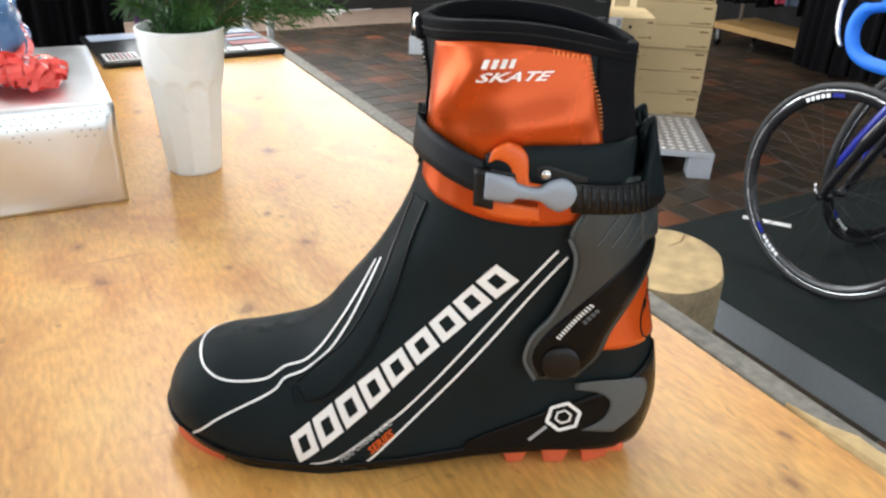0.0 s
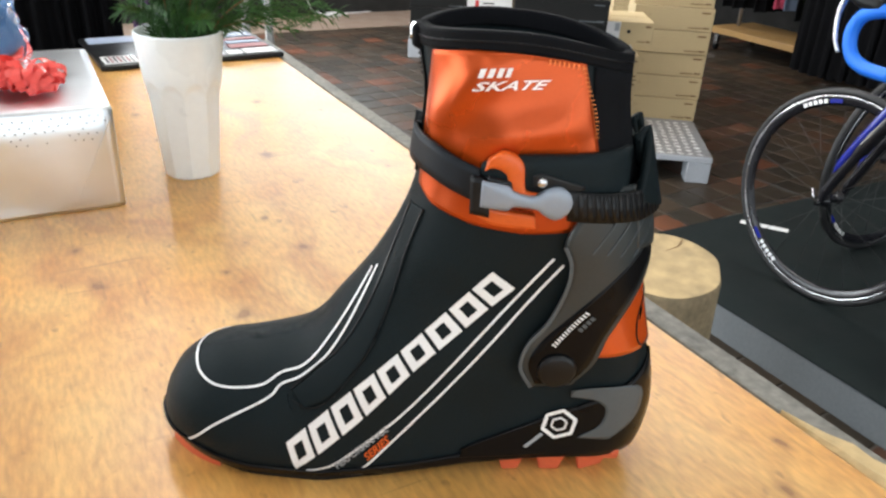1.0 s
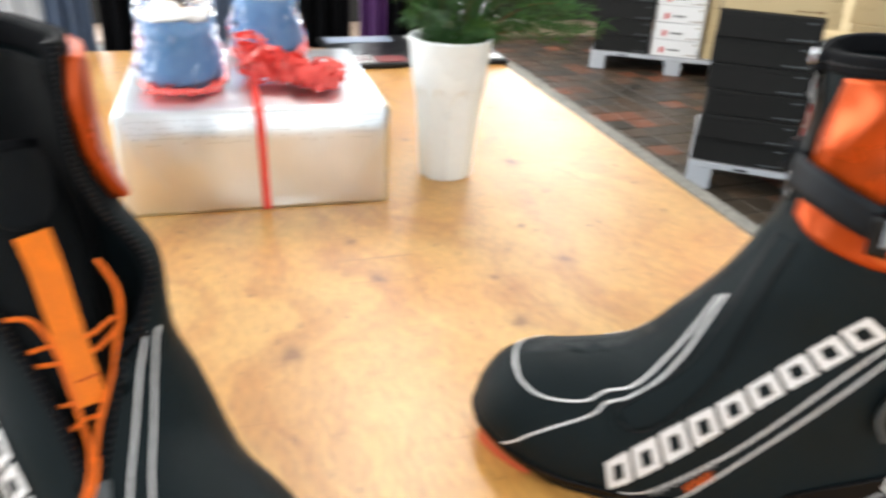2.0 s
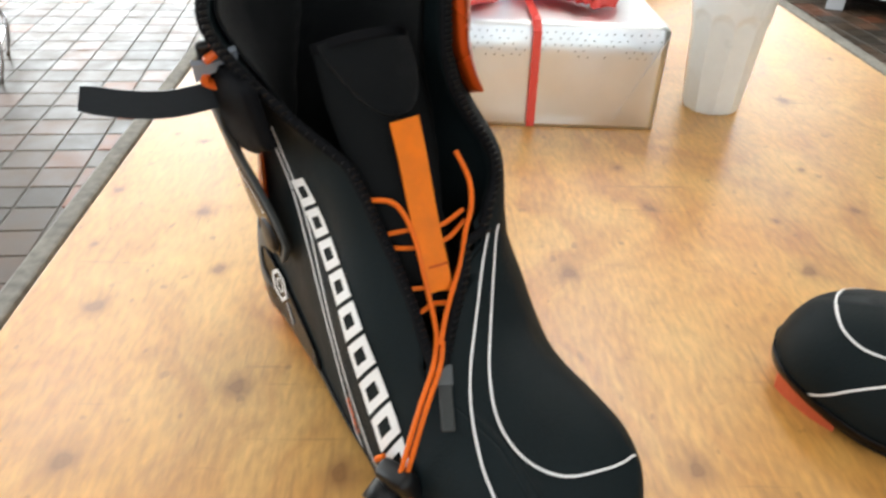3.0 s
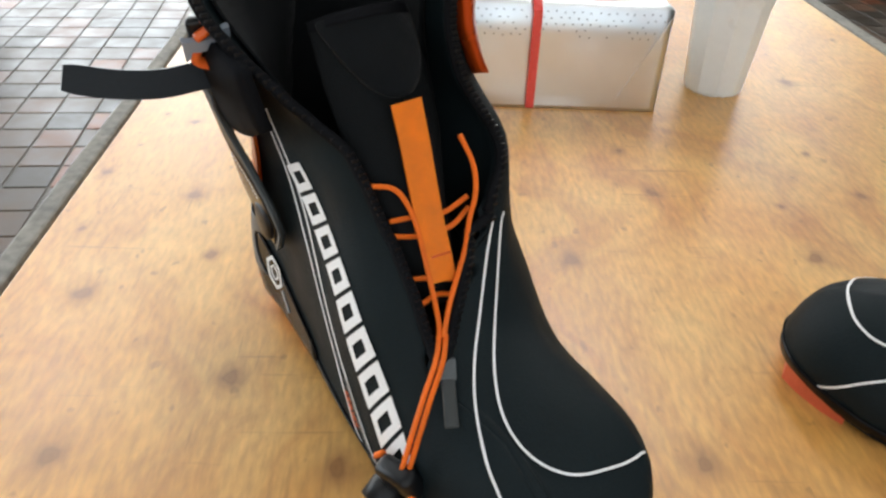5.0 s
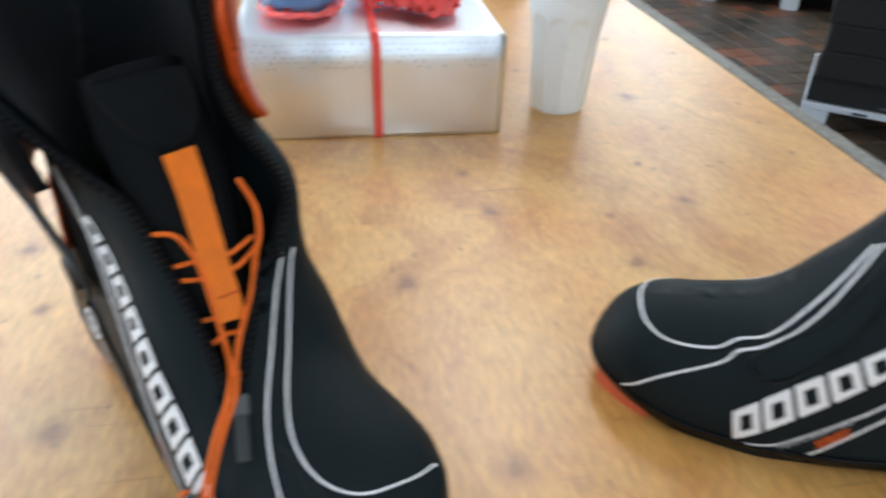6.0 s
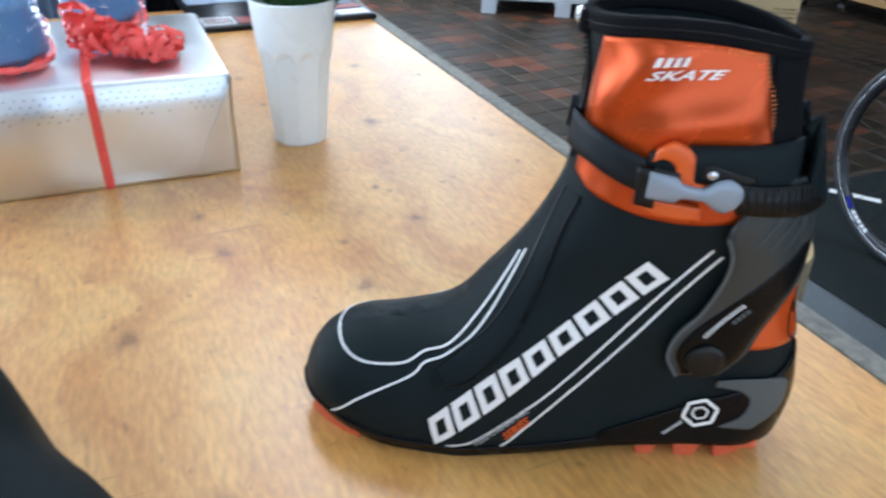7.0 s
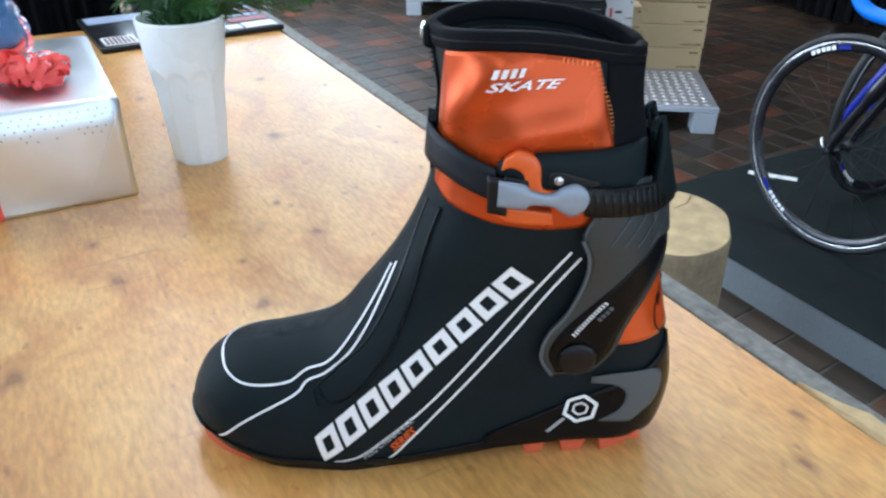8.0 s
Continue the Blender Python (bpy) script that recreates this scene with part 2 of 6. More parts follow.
GREYPATCH = mat("grey_patch", (0.074, 0.086, 0.093), 0.5, grain=350, vary=0.08, bump=0.05)
SILVER = mat("silver_lever", (0.27, 0.31, 0.37), 0.4, metal=0.25, grain=300, vary=0.06, bump=0.03)
STEEL = mat("bright_steel", (0.62, 0.62, 0.63), 0.25, metal=1.0, grain=200, vary=0.1, bump=0.05)
CERAMIC = mat("white_ceramic", (0.885, 0.94, 0.945), 0.35, grain=120, vary=0.03, bump=0.03, blotch=8)


def tile_material(name, per_object):
    """Glazed quarry tile: each tile its own shade from brown-black to brick red."""
    m, t, n, l, b = nodes_of(name)
    rnd = n.new("ShaderNodeObjectInfo").outputs["Random"] if per_object else n.new("ShaderNodeNewGeometry").outputs["Random Per Island"]
    ramp = n.new("ShaderNodeValToRGB")
    el = ramp.color_ramp.elements
    ramp.color_ramp.interpolation = "LINEAR"
    el[0].position, el[0].color = 0.0, (0.024, 0.019, 0.013, 1)
    el[1].position, el[1].color = 1.0, (0.135, 0.046, 0.022, 1)
    for p, c in ((0.25, (0.034, 0.025, 0.017)), (0.5, (0.042, 0.030, 0.019)), (0.74, (0.054, 0.033, 0.020)), (0.88, (0.078, 0.037, 0.021))):
        e = el.new(p)
        e.color = (*c, 1)
    l.new(rnd, ramp.inputs[0])
    tc, no, fi = n.new("ShaderNodeTexCoord"), n.new("ShaderNodeTexNoise"), n.new("ShaderNodeTexNoise")
    ge = n.new("ShaderNodeNewGeometry")
    setin(no, "Scale", 9.0), setin(no, "Detail", 5.0), setin(fi, "Scale", 120.0)
    l.new(ge.outputs["Position"], no.inputs["Vector"]), l.new(ge.outputs["Position"], fi.inputs["Vector"])
    mr = n.new("ShaderNodeMapRange")
    setin(mr, "From Min", 0.3), setin(mr, "From Max", 0.7), setin(mr, "To Min", 0.7), setin(mr, "To Max", 1.3)
    l.new(no.outputs["Fac"], mr.inputs["Value"])
    sc = n.new("ShaderNodeVectorMath")
    sc.operation = "SCALE"
    l.new(ramp.outputs[0], sc.inputs[0]), l.new(mr.outputs[0], sc.inputs["Scale"]), l.new(sc.outputs[0], b.inputs["Base Color"])
    rr = n.new("ShaderNodeMapRange")
    setin(rr, "From Min", 0.3), setin(rr, "From Max", 0.7), setin(rr, "To Min", 0.32), setin(rr, "To Max", 0.55)
    setin(b, "Specular IOR Level", 0.32)
    l.new(no.outputs["Fac"], rr.inputs["Value"]), l.new(rr.outputs[0], b.inputs["Roughness"])
    bp = n.new("ShaderNodeBump")
    setin(bp, "Strength", 0.12), setin(bp, "Distance", 0.002)
    l.new(no.outputs["Fac"], bp.inputs["Height"]), l.new(bp.outputs[0], b.inputs["Normal"])
    return m


TILE_A, TILE_B = tile_material("quarry_tile", True), tile_material("quarry_tile_far", False)
STRIPFLOOR = mat("pale_floor_strip", (0.30, 0.22, 0.17), 0.4, grain=90, vary=0.15, bump=0.1)
GROUT = mat("dark_grout", (0.085, 0.078, 0.065), 0.85, grain=160, vary=0.3, bump=0.4)
RUBBERMAT = mat("black_rubber_mat", (0.0072, 0.0112, 0.0112), 0.8, grain=260, vary=0.45, bump=0.35, blotch=5, spec=0.2)
PODSIDE = mat("grey_painted_board", (0.135, 0.148, 0.155), 0.65, grain=120, vary=0.15, bump=0.15)
CARTON = mat("brown_cardboard", (0.50, 0.385, 0.215), 0.8, grain=160, vary=0.10, bump=0.12, blotch=4, each=0.10)
PRINTFAINT = mat("faint_brown_print", (0.33, 0.24, 0.13), 0.8, grain=160, vary=0.1, bump=0.0)
BLACKBOX = mat("black_carton", (0.0085, 0.0085, 0.0082), 0.6, grain=160, vary=0.2, bump=0.1, each=0.2, spec=0.25)
WALL = mat("painted_wall", (0.42, 0.40, 0.37), 0.85, grain=90, vary=0.05, bump=0.1)
DARKWALL = mat("dark_wall", (0.012, 0.011, 0.010), 0.85, grain=90, vary=0.2, bump=0.1)
CEIL = mat("ceiling_board", (0.78, 0.78, 0.77), 0.9, grain=60, vary=0.06, bump=0.1)
FOIL = mat("silver_foil_paper", (0.83, 0.865, 0.89), 0.36, metal=1.0, grain=30, vary=0.04, bump=0.03, blotch=14, rough_vary=0.06)
FOILDOT = mat("grey_foil_print", (0.30, 0.32, 0.34), 0.5, grain=200, vary=0.1, bump=0.0)
RED = mat("red_ribbon", (0.86, 0.095, 0.080), 0.25, grain=300, vary=0.12, bump=0.05)
STUMPTOP = mat("sawn_wood", (0.43, 0.315, 0.160), 0.75, grain=26, vary=0.34, bump=0.3, blotch=9)
STUMPSIDE = mat("peeled_log", (0.25, 0.19, 0.11), 0.8, grain=60, vary=0.4, bump=0.6, blotch=11)
PALLETGREY = mat("grey_pallet", (0.40, 0.42, 0.45), 0.5, grain=90, vary=0.1, bump=0.1)
CHEQUER = mat("chequer_plate", (0.34, 0.34, 0.35), 0.5, metal=0.6, grain=120, vary=0.25, bump=0.1)
STUD = mat("worn_bright_stud", (0.86, 0.86, 0.87), 0.35, metal=0.6, grain=120, vary=0.1, bump=0.05)
TYRE = mat("black_tyre", (0.012, 0.012, 0.013), 0.6, grain=500, vary=0.2, bump=0.2)
CARBON = mat("black_bike_paint", (0.010, 0.010, 0.013), 0.22, grain=300, vary=0.1, bump=0.02)
BLUEBIKE = mat("blue_bike_paint", (0.010, 0.018, 0.24), 0.22, grain=300, vary=0.1, bump=0.02)
BLUETAPE = mat("blue_bar_tape", (0.01, 0.17, 0.78), 0.5, grain=500, vary=0.1, bump=0.3)
LEAF = mat("fir_green", (0.035, 0.11, 0.022), 0.5, grain=80, vary=0.4, bump=0.1, islands=0.35)
PINE = mat("shelf_pine", (0.36, 0.21, 0.075), 0.55, grain=60, vary=0.15, bump=0.2)
BLUEGLASS = mat("blue_glaze", (0.075, 0.175, 0.34), 0.3, grain=60, vary=0.2, bump=0.1)
FLUFF = mat("white_felt", (0.72, 0.70, 0.68), 0.9, grain=300, vary=0.1, bump=0.6)
CELLO = glass("clear_cellophane", (0.97, 0.98, 1.0), 0.06)
TWIG = mat("brown_twig", (0.16, 0.085, 0.03), 0.7, grain=200, vary=0.3, bump=0.3)
PAPER = mat("white_paper", (0.74, 0.74, 0.74), 0.5, grain=200, vary=0.05, bump=0.03)
PAPERRED = mat("dark_red_print", (0.25, 0.05, 0.05), 0.45, grain=200, vary=0.15, bump=0.03)
PAPERBLUE = mat("pale_blue_print", (0.34, 0.40, 0.52), 0.5, grain=200, vary=0.15, bump=0.03)
PURPLE = mat("purple_cloth", (0.11, 0.03, 0.15), 0.85, grain=300, vary=0.2, bump=0.3)
CLOTH_R = mat("red_cloth", (0.55, 0.03, 0.03), 0.85, grain=300, vary=0.2, bump=0.3)
CLOTH_G = mat("lime_cloth", (0.32, 0.62, 0.05), 0.85, grain=300, vary=0.2, bump=0.3)
CLOTH_B = mat("grey_blue_cloth", (0.12, 0.16, 0.24), 0.85, grain=300, vary=0.2, bump=0.3)
CLOTH_P = mat("pink_cloth", (0.55, 0.06, 0.12), 0.85, grain=300, vary=0.2, bump=0.3)
CLOTH_W = mat("white_cloth", (0.75, 0.75, 0.76), 0.85, grain=300, vary=0.06, bump=0.3)
GREYMETAL = mat("grey_metal_tube", (0.45, 0.45, 0.45), 0.4, metal=0.7, grain=150, vary=0.08, bump=0.03)
CHROME = mat("chrome", (0.75, 0.75, 0.76), 0.12, metal=1.0, grain=100, vary=0.03, bump=0.0)
CLOTH_K = mat("black_cloth", (0.0045, 0.0045, 0.0055), 0.95, grain=500, vary=0.3, bump=0.3, spec=0.1)

# ---------------------------------------------------------------- mesh helpers


def mesh_from(verts, faces, smooth=True):
    me = bpy.data.meshes.new("mesh")
    me.from_pydata([tuple(map(float, v)) for v in verts], [], faces)
    me.update()
    if smooth:
        for p in me.polygons:
            p.use_smooth = True
    return me


def put(name, me, material, parent=None, label=""):
    """Links one mesh as one object, under a thing or part if given."""
    me.name = name
    if material is not None and not me.materials:
        me.materials.append(material)
    ob = new(name, me)
    if parent is not None:
        ob.parent = parent
    if label:
        ob["label"] = label
    return ob


def thing(name, m, label, category, group="", kind=""):
    ob = new(name)
    ob.empty_display_size = 0.05
    ob.matrix_world = m
    return tagged(ob, label, category, group, kind)


def bm_mesh(bm, smooth=False):
    bmesh.ops.recalc_face_normals(bm, faces=bm.faces)
    me = bpy.data.meshes.new("mesh")
    bm.to_mesh(me)
    bm.free()
    for p in me.polygons:
        p.use_smooth = smooth
    return me


def box_mesh(x0, x1, y0, y1, z0, z1, bevel=0.0, segments=2, smooth=False):
    bm = bmesh.new()
    bmesh.ops.create_cube(bm, size=1.0)
    for v in bm.verts:
        v.co = ((x0 + x1) / 2 + v.co.x * (x1 - x0), (y0 + y1) / 2 + v.co.y * (y1 - y0), (z0 + z1) / 2 + v.co.z * (z1 - z0))
    if bevel:
        bmesh.ops.bevel(bm, geom=list(bm.edges), offset=bevel, segments=segments, affect="EDGES", profile=0.5)
    return bm_mesh(bm, smooth)


def lathe(profile, sides=32, closed=False):
    """Revolves (radius, height) pairs round z."""
    verts, faces = [], []
    for r, z in profile:
        for k in range(sides):
            a = 2 * math.pi * k / sides
            verts.append((r * math.cos(a), r * math.sin(a), z))
    rows = len(profile)
    for i in range(rows if closed else rows - 1):
        for k in range(sides):
            k2, i2 = (k + 1) % sides, (i + 1) % rows
            faces.append((i * sides + k, i * sides + k2, i2 * sides + k2, i2 * sides + k))
    return mesh_from(verts, faces)


def tube(points, radius, sides=8, caps=True, flat=1.0):
    """A tube along points; radius a number or one per point. flat squeezes it across."""
    pts = [Vector(p) for p in points]
    rad = radius if hasattr(radius, "__len__") else [radius] * len(pts)
    verts, faces = [], []
    up = Vector((0, 0, 1))
    side = None
    for i, p in enumerate(pts):
        d = (pts[min(i + 1, len(pts) - 1)] - pts[max(i - 1, 0)]).normalized()
        if side is None:
            side = d.cross(up) if abs(d.dot(up)) < 0.95 else d.cross(Vector((1, 0, 0)))
        side = (side - d * side.dot(d)).normalized()
        other = d.cross(side)
        for k in range(sides):
            a = 2 * math.pi * k / sides
            verts.append(p + side * (math.cos(a) * rad[i]) + other * (math.sin(a) * rad[i] * flat))
    for i in range(len(pts) - 1):
        for k in range(sides):
            k2 = (k + 1) % sides
            faces.append((i * sides + k, i * sides + k2, (i + 1) * sides + k2, (i + 1) * sides + k))
    if caps:
        faces.append(tuple(reversed(range(sides))))
        faces.append(tuple(range((len(pts) - 1) * sides, len(pts) * sides)))
    return mesh_from(verts, faces)


def smooth_curve(ctrl, per=8):
    """A Catmull-Rom curve through the control points."""
    c = [Vector(p) for p in ctrl]
    c = [c[0] * 2 - c[1]] + c + [c[-1] * 2 - c[-2]]
    out = []
    for i in range(1, len(c) - 2):
        for k in range(per):
            t = k / per
            a, b, d, e = c[i - 1], c[i], c[i + 1], c[i + 2]
            out.append(0.5 * ((2 * b) + (d - a) * t + (2 * a - 5 * b + 4 * d - e) * t * t + (3 * b - a - 3 * d + e) * t ** 3))
    out.append(c[-2])
    return out


def ribbon_mesh(points, normals, width, thick):
    """A flat strap along points, lying square to the normals."""
    verts, faces = [], []
    n = len(points)
    for i in range(n):
        d = (Vector(points[min(i + 1, n - 1)]) - Vector(points[max(i - 1, 0)])).normalized()
        nn = Vector(normals[i]).normalized()
        w = (width[i] if hasattr(width, "__len__") else width) / 2
        s = d.cross(nn).normalized() * w
        p = Vector(points[i])
        verts += [p - s, p + s, p + s + nn * thick, p - s + nn * thick]
    for i in range(n - 1):
        for k in range(4):
            k2 = (k + 1) % 4
            faces.append((i * 4 + k, i * 4 + k2, (i + 1) * 4 + k2, (i + 1) * 4 + k))
    faces += [(3, 2, 1, 0), ((n - 1) * 4, (n - 1) * 4 + 1, (n - 1) * 4 + 2, (n - 1) * 4 + 3)]
    me = mesh_from(verts, faces, False)
    return me

from mathutils.bvhtree import BVHTree

# ---------------------------------------------------------------- ski boot surface
# x runs from the toe (-) to the heel (+), z up; the half-width is inflated from the side outline.
FRONT = [(-0.148, -0.03), (-0.156, 0.004), (-0.1625, 0.014), (-0.1650, 0.026), (-0.161, 0.042), (-0.152, 0.057), (-0.139, 0.0665), (-0.124, 0.0730), (-0.105, 0.0765), (-0.085, 0.0815), (-0.068, 0.0880),
         (-0.055, 0.099), (-0.043, 0.115), (-0.029, 0.133), (-0.017, 0.150), (-0.007, 0.168), (0.001, 0.186), (0.005, 0.200), (0.007, 0.215), (0.009, 0.235), (0.010, 0.255), (0.007, 0.275), (0.004, 0.300), (0.003, 0.34)]
BACK = [(0.150, -0.03), (0.158, 0.004), (0.166, 0.020), (0.1695, 0.045), (0.168, 0.065), (0.163, 0.088), (0.157, 0.110), (0.151, 0.135), (0.147, 0.160), (0.143, 0.185), (0.136, 0.210), (0.129, 0.235), (0.125, 0.255), (0.124, 0.275), (0.124, 0.300), (0.124, 0.34)]
WIDE_S = [-0.17, -0.13, -0.09, -0.05, 0.0, 0.05, 0.10, 0.14, 0.17]
WIDE_H = [0.046, 0.0522, 0.0564, 0.0570, 0.051, 0.043, 0.038, 0.037, 0.036]


def curve_xz(pts):
    c = smooth_curve([(x, 0, z) for x, z in pts], 6)
    return np.array([(p.x, p.z) for p in c])


FRONT_C, BACK_C = curve_xz(FRONT), curve_xz(BACK)


def seg_dist(px, pz, poly):
    a, b = poly[:-1], poly[1:]
    d = b - a
    best = np.full(np.shape(px), 9.0)
    for (ax, az), (dx, dz) in zip(a, d):
        t = np.clip(((px - ax) * dx + (pz - az) * dz) / (dx * dx + dz * dz + 1e-12), 0, 1)
        best = np.minimum(best, np.hypot(px - ax - t * dx, pz - az - t * dz))
    return best


# the distance to the outline, laid out once on a fine grid
GRID = 0.0008
GRID_S, GRID_Z = np.arange(-0.2, 0.2, GRID), np.arange(-0.03, 0.34, GRID)
_gs, _gz = np.meshgrid(GRID_S, GRID_Z, indexing="ij")
GRID_D = np.minimum(seg_dist(_gs, _gz, FRONT_C), seg_dist(_gs, _gz, BACK_C))


def outline_dist(s, z):
    a = np.clip((s - GRID_S[0]) / GRID, 0, len(GRID_S) - 1.001)
    b = np.clip((z - GRID_Z[0]) / GRID, 0, len(GRID_Z) - 1.001)
    i, j = a.astype(int), b.astype(int)
    a, b = a - i, b - j
    return (GRID_D[i, j] * (1 - a) + GRID_D[i + 1, j] * a) * (1 - b) + (GRID_D[i, j + 1] * (1 - a) + GRID_D[i + 1, j + 1] * a) * b


def s_front(z):
    return np.interp(z, FRONT_C[:, 1], FRONT_C[:, 0])


def s_back(z):
    return np.interp(z, BACK_C[:, 1], BACK_C[:, 0])


def half_width(s, z):
    """The boot's half-width at a place of its side outline."""
    s, z = np.asarray(s, float), np.asarray(z, float)
    foot = np.interp(s, WIDE_S, WIDE_H)
    k = np.clip((z - 0.07) / 0.08, 0, 1)
    k = k * k * (3 - 2 * k)
    r = foot * (1 - k) + 0.0445 * k
    # ankle a little slimmer than the collar
    r = r - 0.004 * np.exp(-((z - 0.135) / 0.03) ** 2)
    r = r - 0.0065 * np.clip((z - 0.235) / 0.05, 0, 1)
    d = outline_dist(s, z)
    t = np.clip(d / (r * 1.12), 0, 1)
    w = r * np.sqrt(np.clip(1 - (1 - t) ** 2.15, 0, 1))
    tuck = np.clip((0.022 - z) / 0.022, 0, 1)
    return w * (1 - 0.13 * tuck ** 2)


def skin(s, z, side, off=0.0):
    """A point on the boot's skin, on the side +1 or -1 of its middle plane, off metres out of it."""
    s, z = np.asarray(s, float), np.asarray(z, float)
    e = 0.0012
    h = half_width(s, z)
    gs = (half_width(s + e, z) - half_width(s - e, z)) / (2 * e)
    gz = (half_width(s, z + e) - half_width(s, z - e)) / (2 * e)
    ln = np.sqrt(1 + gs * gs + gz * gz)
    return np.stack([s - off * gs / ln, side * (h + off / ln), z - off * gz / ln], -1)


def skin_normal(s, z, side):
    a = skin(s, z, side, 0.0)
    b = skin(s, z, side, 0.001)
    d = b - a
    return d / np.linalg.norm(d, axis=-1, keepdims=True)


def loop_sz(theta, z):
    """Round the boot at height z: theta 0 is the heel, pi the toe, positive the +y side."""
    f, b = s_front(z), s_back(z)
    c = np.cos(theta)
    m = 0.9995
    return (f + b) / 2 + (b - f) / 2 * c * m


def grid_faces(rows, cols, closed=False):
    out = []
    for i in range(rows - 1):
        for k in range(cols if closed else cols - 1):
            k2 = (k + 1) % cols
            out.append((i * cols + k, i * cols + k2, (i + 1) * cols + k2, (i + 1) * cols + k))
    return out


def theta_of(y, z, lat):
    """The angle near the front at which the skin at height z has the sideways place y."""
    a = np.linspace(0.0, math.pi * 0.62, 240)
    w = np.maximum.accumulate(half_width(loop_sz(math.pi - a, np.full_like(a, z)), np.full_like(a, z)))
    return math.copysign(float(np.interp(abs(y), w + np.arange(240) * 1e-7, a)), y) * lat


def band(zlo, zhi, t0, t1, off, thick, rows=8, cols=64, levels=None, gap=None, warp=None):
    """A band round the boot between two heights (functions of theta), as a shell of some thickness. Closed when it goes all round."""
    closed = abs(t1 - t0) >= 2 * math.pi - 1e-6
    th = np.linspace(t0, t1, cols, endpoint=not closed)
    v = np.linspace(0, 1, rows) if levels is None else np.asarray(levels)
    rows = len(v)
    lo, hi = np.array([zlo(a) for a in th]), np.array([zhi(a) for a in th])
    z = lo[None] + (hi - lo)[None] * v[:, None]
    T2 = np.broadcast_to(th[None], z.shape)
    if gap is not None:
        # rows run from one edge of the opening, round the heel, to the other edge
        spans = [gap(float(r.mean())) for r in z]
        # the first columns reach across the instep's ridge
        turn = [max(-math.pi, a + 0.05) for a, b in spans]
        T2 = np.array([np.r_[np.linspace(a, c, 16, endpoint=False), np.linspace(c, b, cols - 16)] for (a, b), c in zip(spans, turn)])
    s = loop_sz(T2, z)
    side = np.where(np.sin(T2) >= 0, 1.0, -1.0)
    outer = np.stack([*np.moveaxis(skin(s, z, 1.0, off + thick), -1, 0)], -1)
    inner = np.stack([*np.moveaxis(skin(s, z, 1.0, off), -1, 0)], -1)
    outer[..., 1] *= side
    inner[..., 1] *= side
    if warp is not None:
        outer, inner = warp(outer), warp(inner)
    if gap is not None:
        # ease the crown of the instep
        for g in (outer, inner):
            m = (g[..., 0] < -0.035) & (np.abs(g[..., 1]) < 0.034) & (g[..., 2] > 0.05) & (g[..., 2] < 0.112)
            m[0] = m[-1] = False
            m[:, :3] = m[:, -3:] = False
            for k in range(60):
                avg = g.copy()
                avg[1:-1, 1:-1] = (g[2:, 1:-1] + g[:-2, 1:-1] + g[1:-1, 2:] + g[1:-1, :-2]) / 4
                g[m] = avg[m]
        inner[..., 2] -= 0.001
    n = rows * cols
    verts = np.concatenate([outer.reshape(-1, 3), inner.reshape(-1, 3)])
    f1 = grid_faces(rows, cols, closed)
    faces = f1 + [tuple(n + i for i in reversed(f)) for f in f1]
    cc = cols if closed else cols - 1
    for k in range(cc):
        k2 = (k + 1) % cols
        faces.append((k2, k, n + k, n + k2))
        a, b = (rows - 1) * cols + k, (rows - 1) * cols + k2
        faces.append((a, b, n + b, n + a))
    if not closed:
        for i in range(rows - 1):
            a, b = i * cols, (i + 1) * cols
            faces.append((a, b, n + b, n + a))
            a, b = i * cols + cols - 1, (i + 1) * cols + cols - 1
            faces.append((b, a, n + a, n + b))
    return mesh_from(verts, faces)


def resample(poly, n):
    p = np.array(poly, float)
    d = np.r_[0, np.cumsum(np.hypot(*np.diff(p, axis=0).T))]
    t = np.linspace(0, d[-1], n)
    return np.stack([np.interp(t, d, p[:, 0]), np.interp(t, d, p[:, 1])], -1)


def curved(pts, n):
    return resample([(p.x, p.z) for p in smooth_curve([(x, 0, z) for x, z in pts], 8)], n)


def crest(s, z, p, q, wide):
    """A rounded fold along the line from p to q."""
    d = np.array(q) - np.array(p)
    n = d / np.hypot(*d)
    return np.exp(-(((s - p[0]) * n[1] - (z - p[1]) * n[0]) / wide) ** 2)


def cuff_fold(s, z):
    """The folds of the satin cuff, in units of their height."""
    s, z = np.asarray(s, float), np.asarray(z, float)
    small = 0.05 * np.sin(s * 110 + z * 160) * np.sin(z * 120 - s * 70 + 1.0)
    low = np.clip((z - 0.226) / 0.016, 0, 1)
    return low * (0.9 * crest(s, z, (0.012, 0.238), (0.050, 0.287), 0.0110) + 0.65 * crest(s, z, (0.035, 0.226), (0.105, 0.256), 0.0120) + 0.5 * crest(s, z, (0.012, 0.270), (0.020, 0.200), 0.0055) + small)


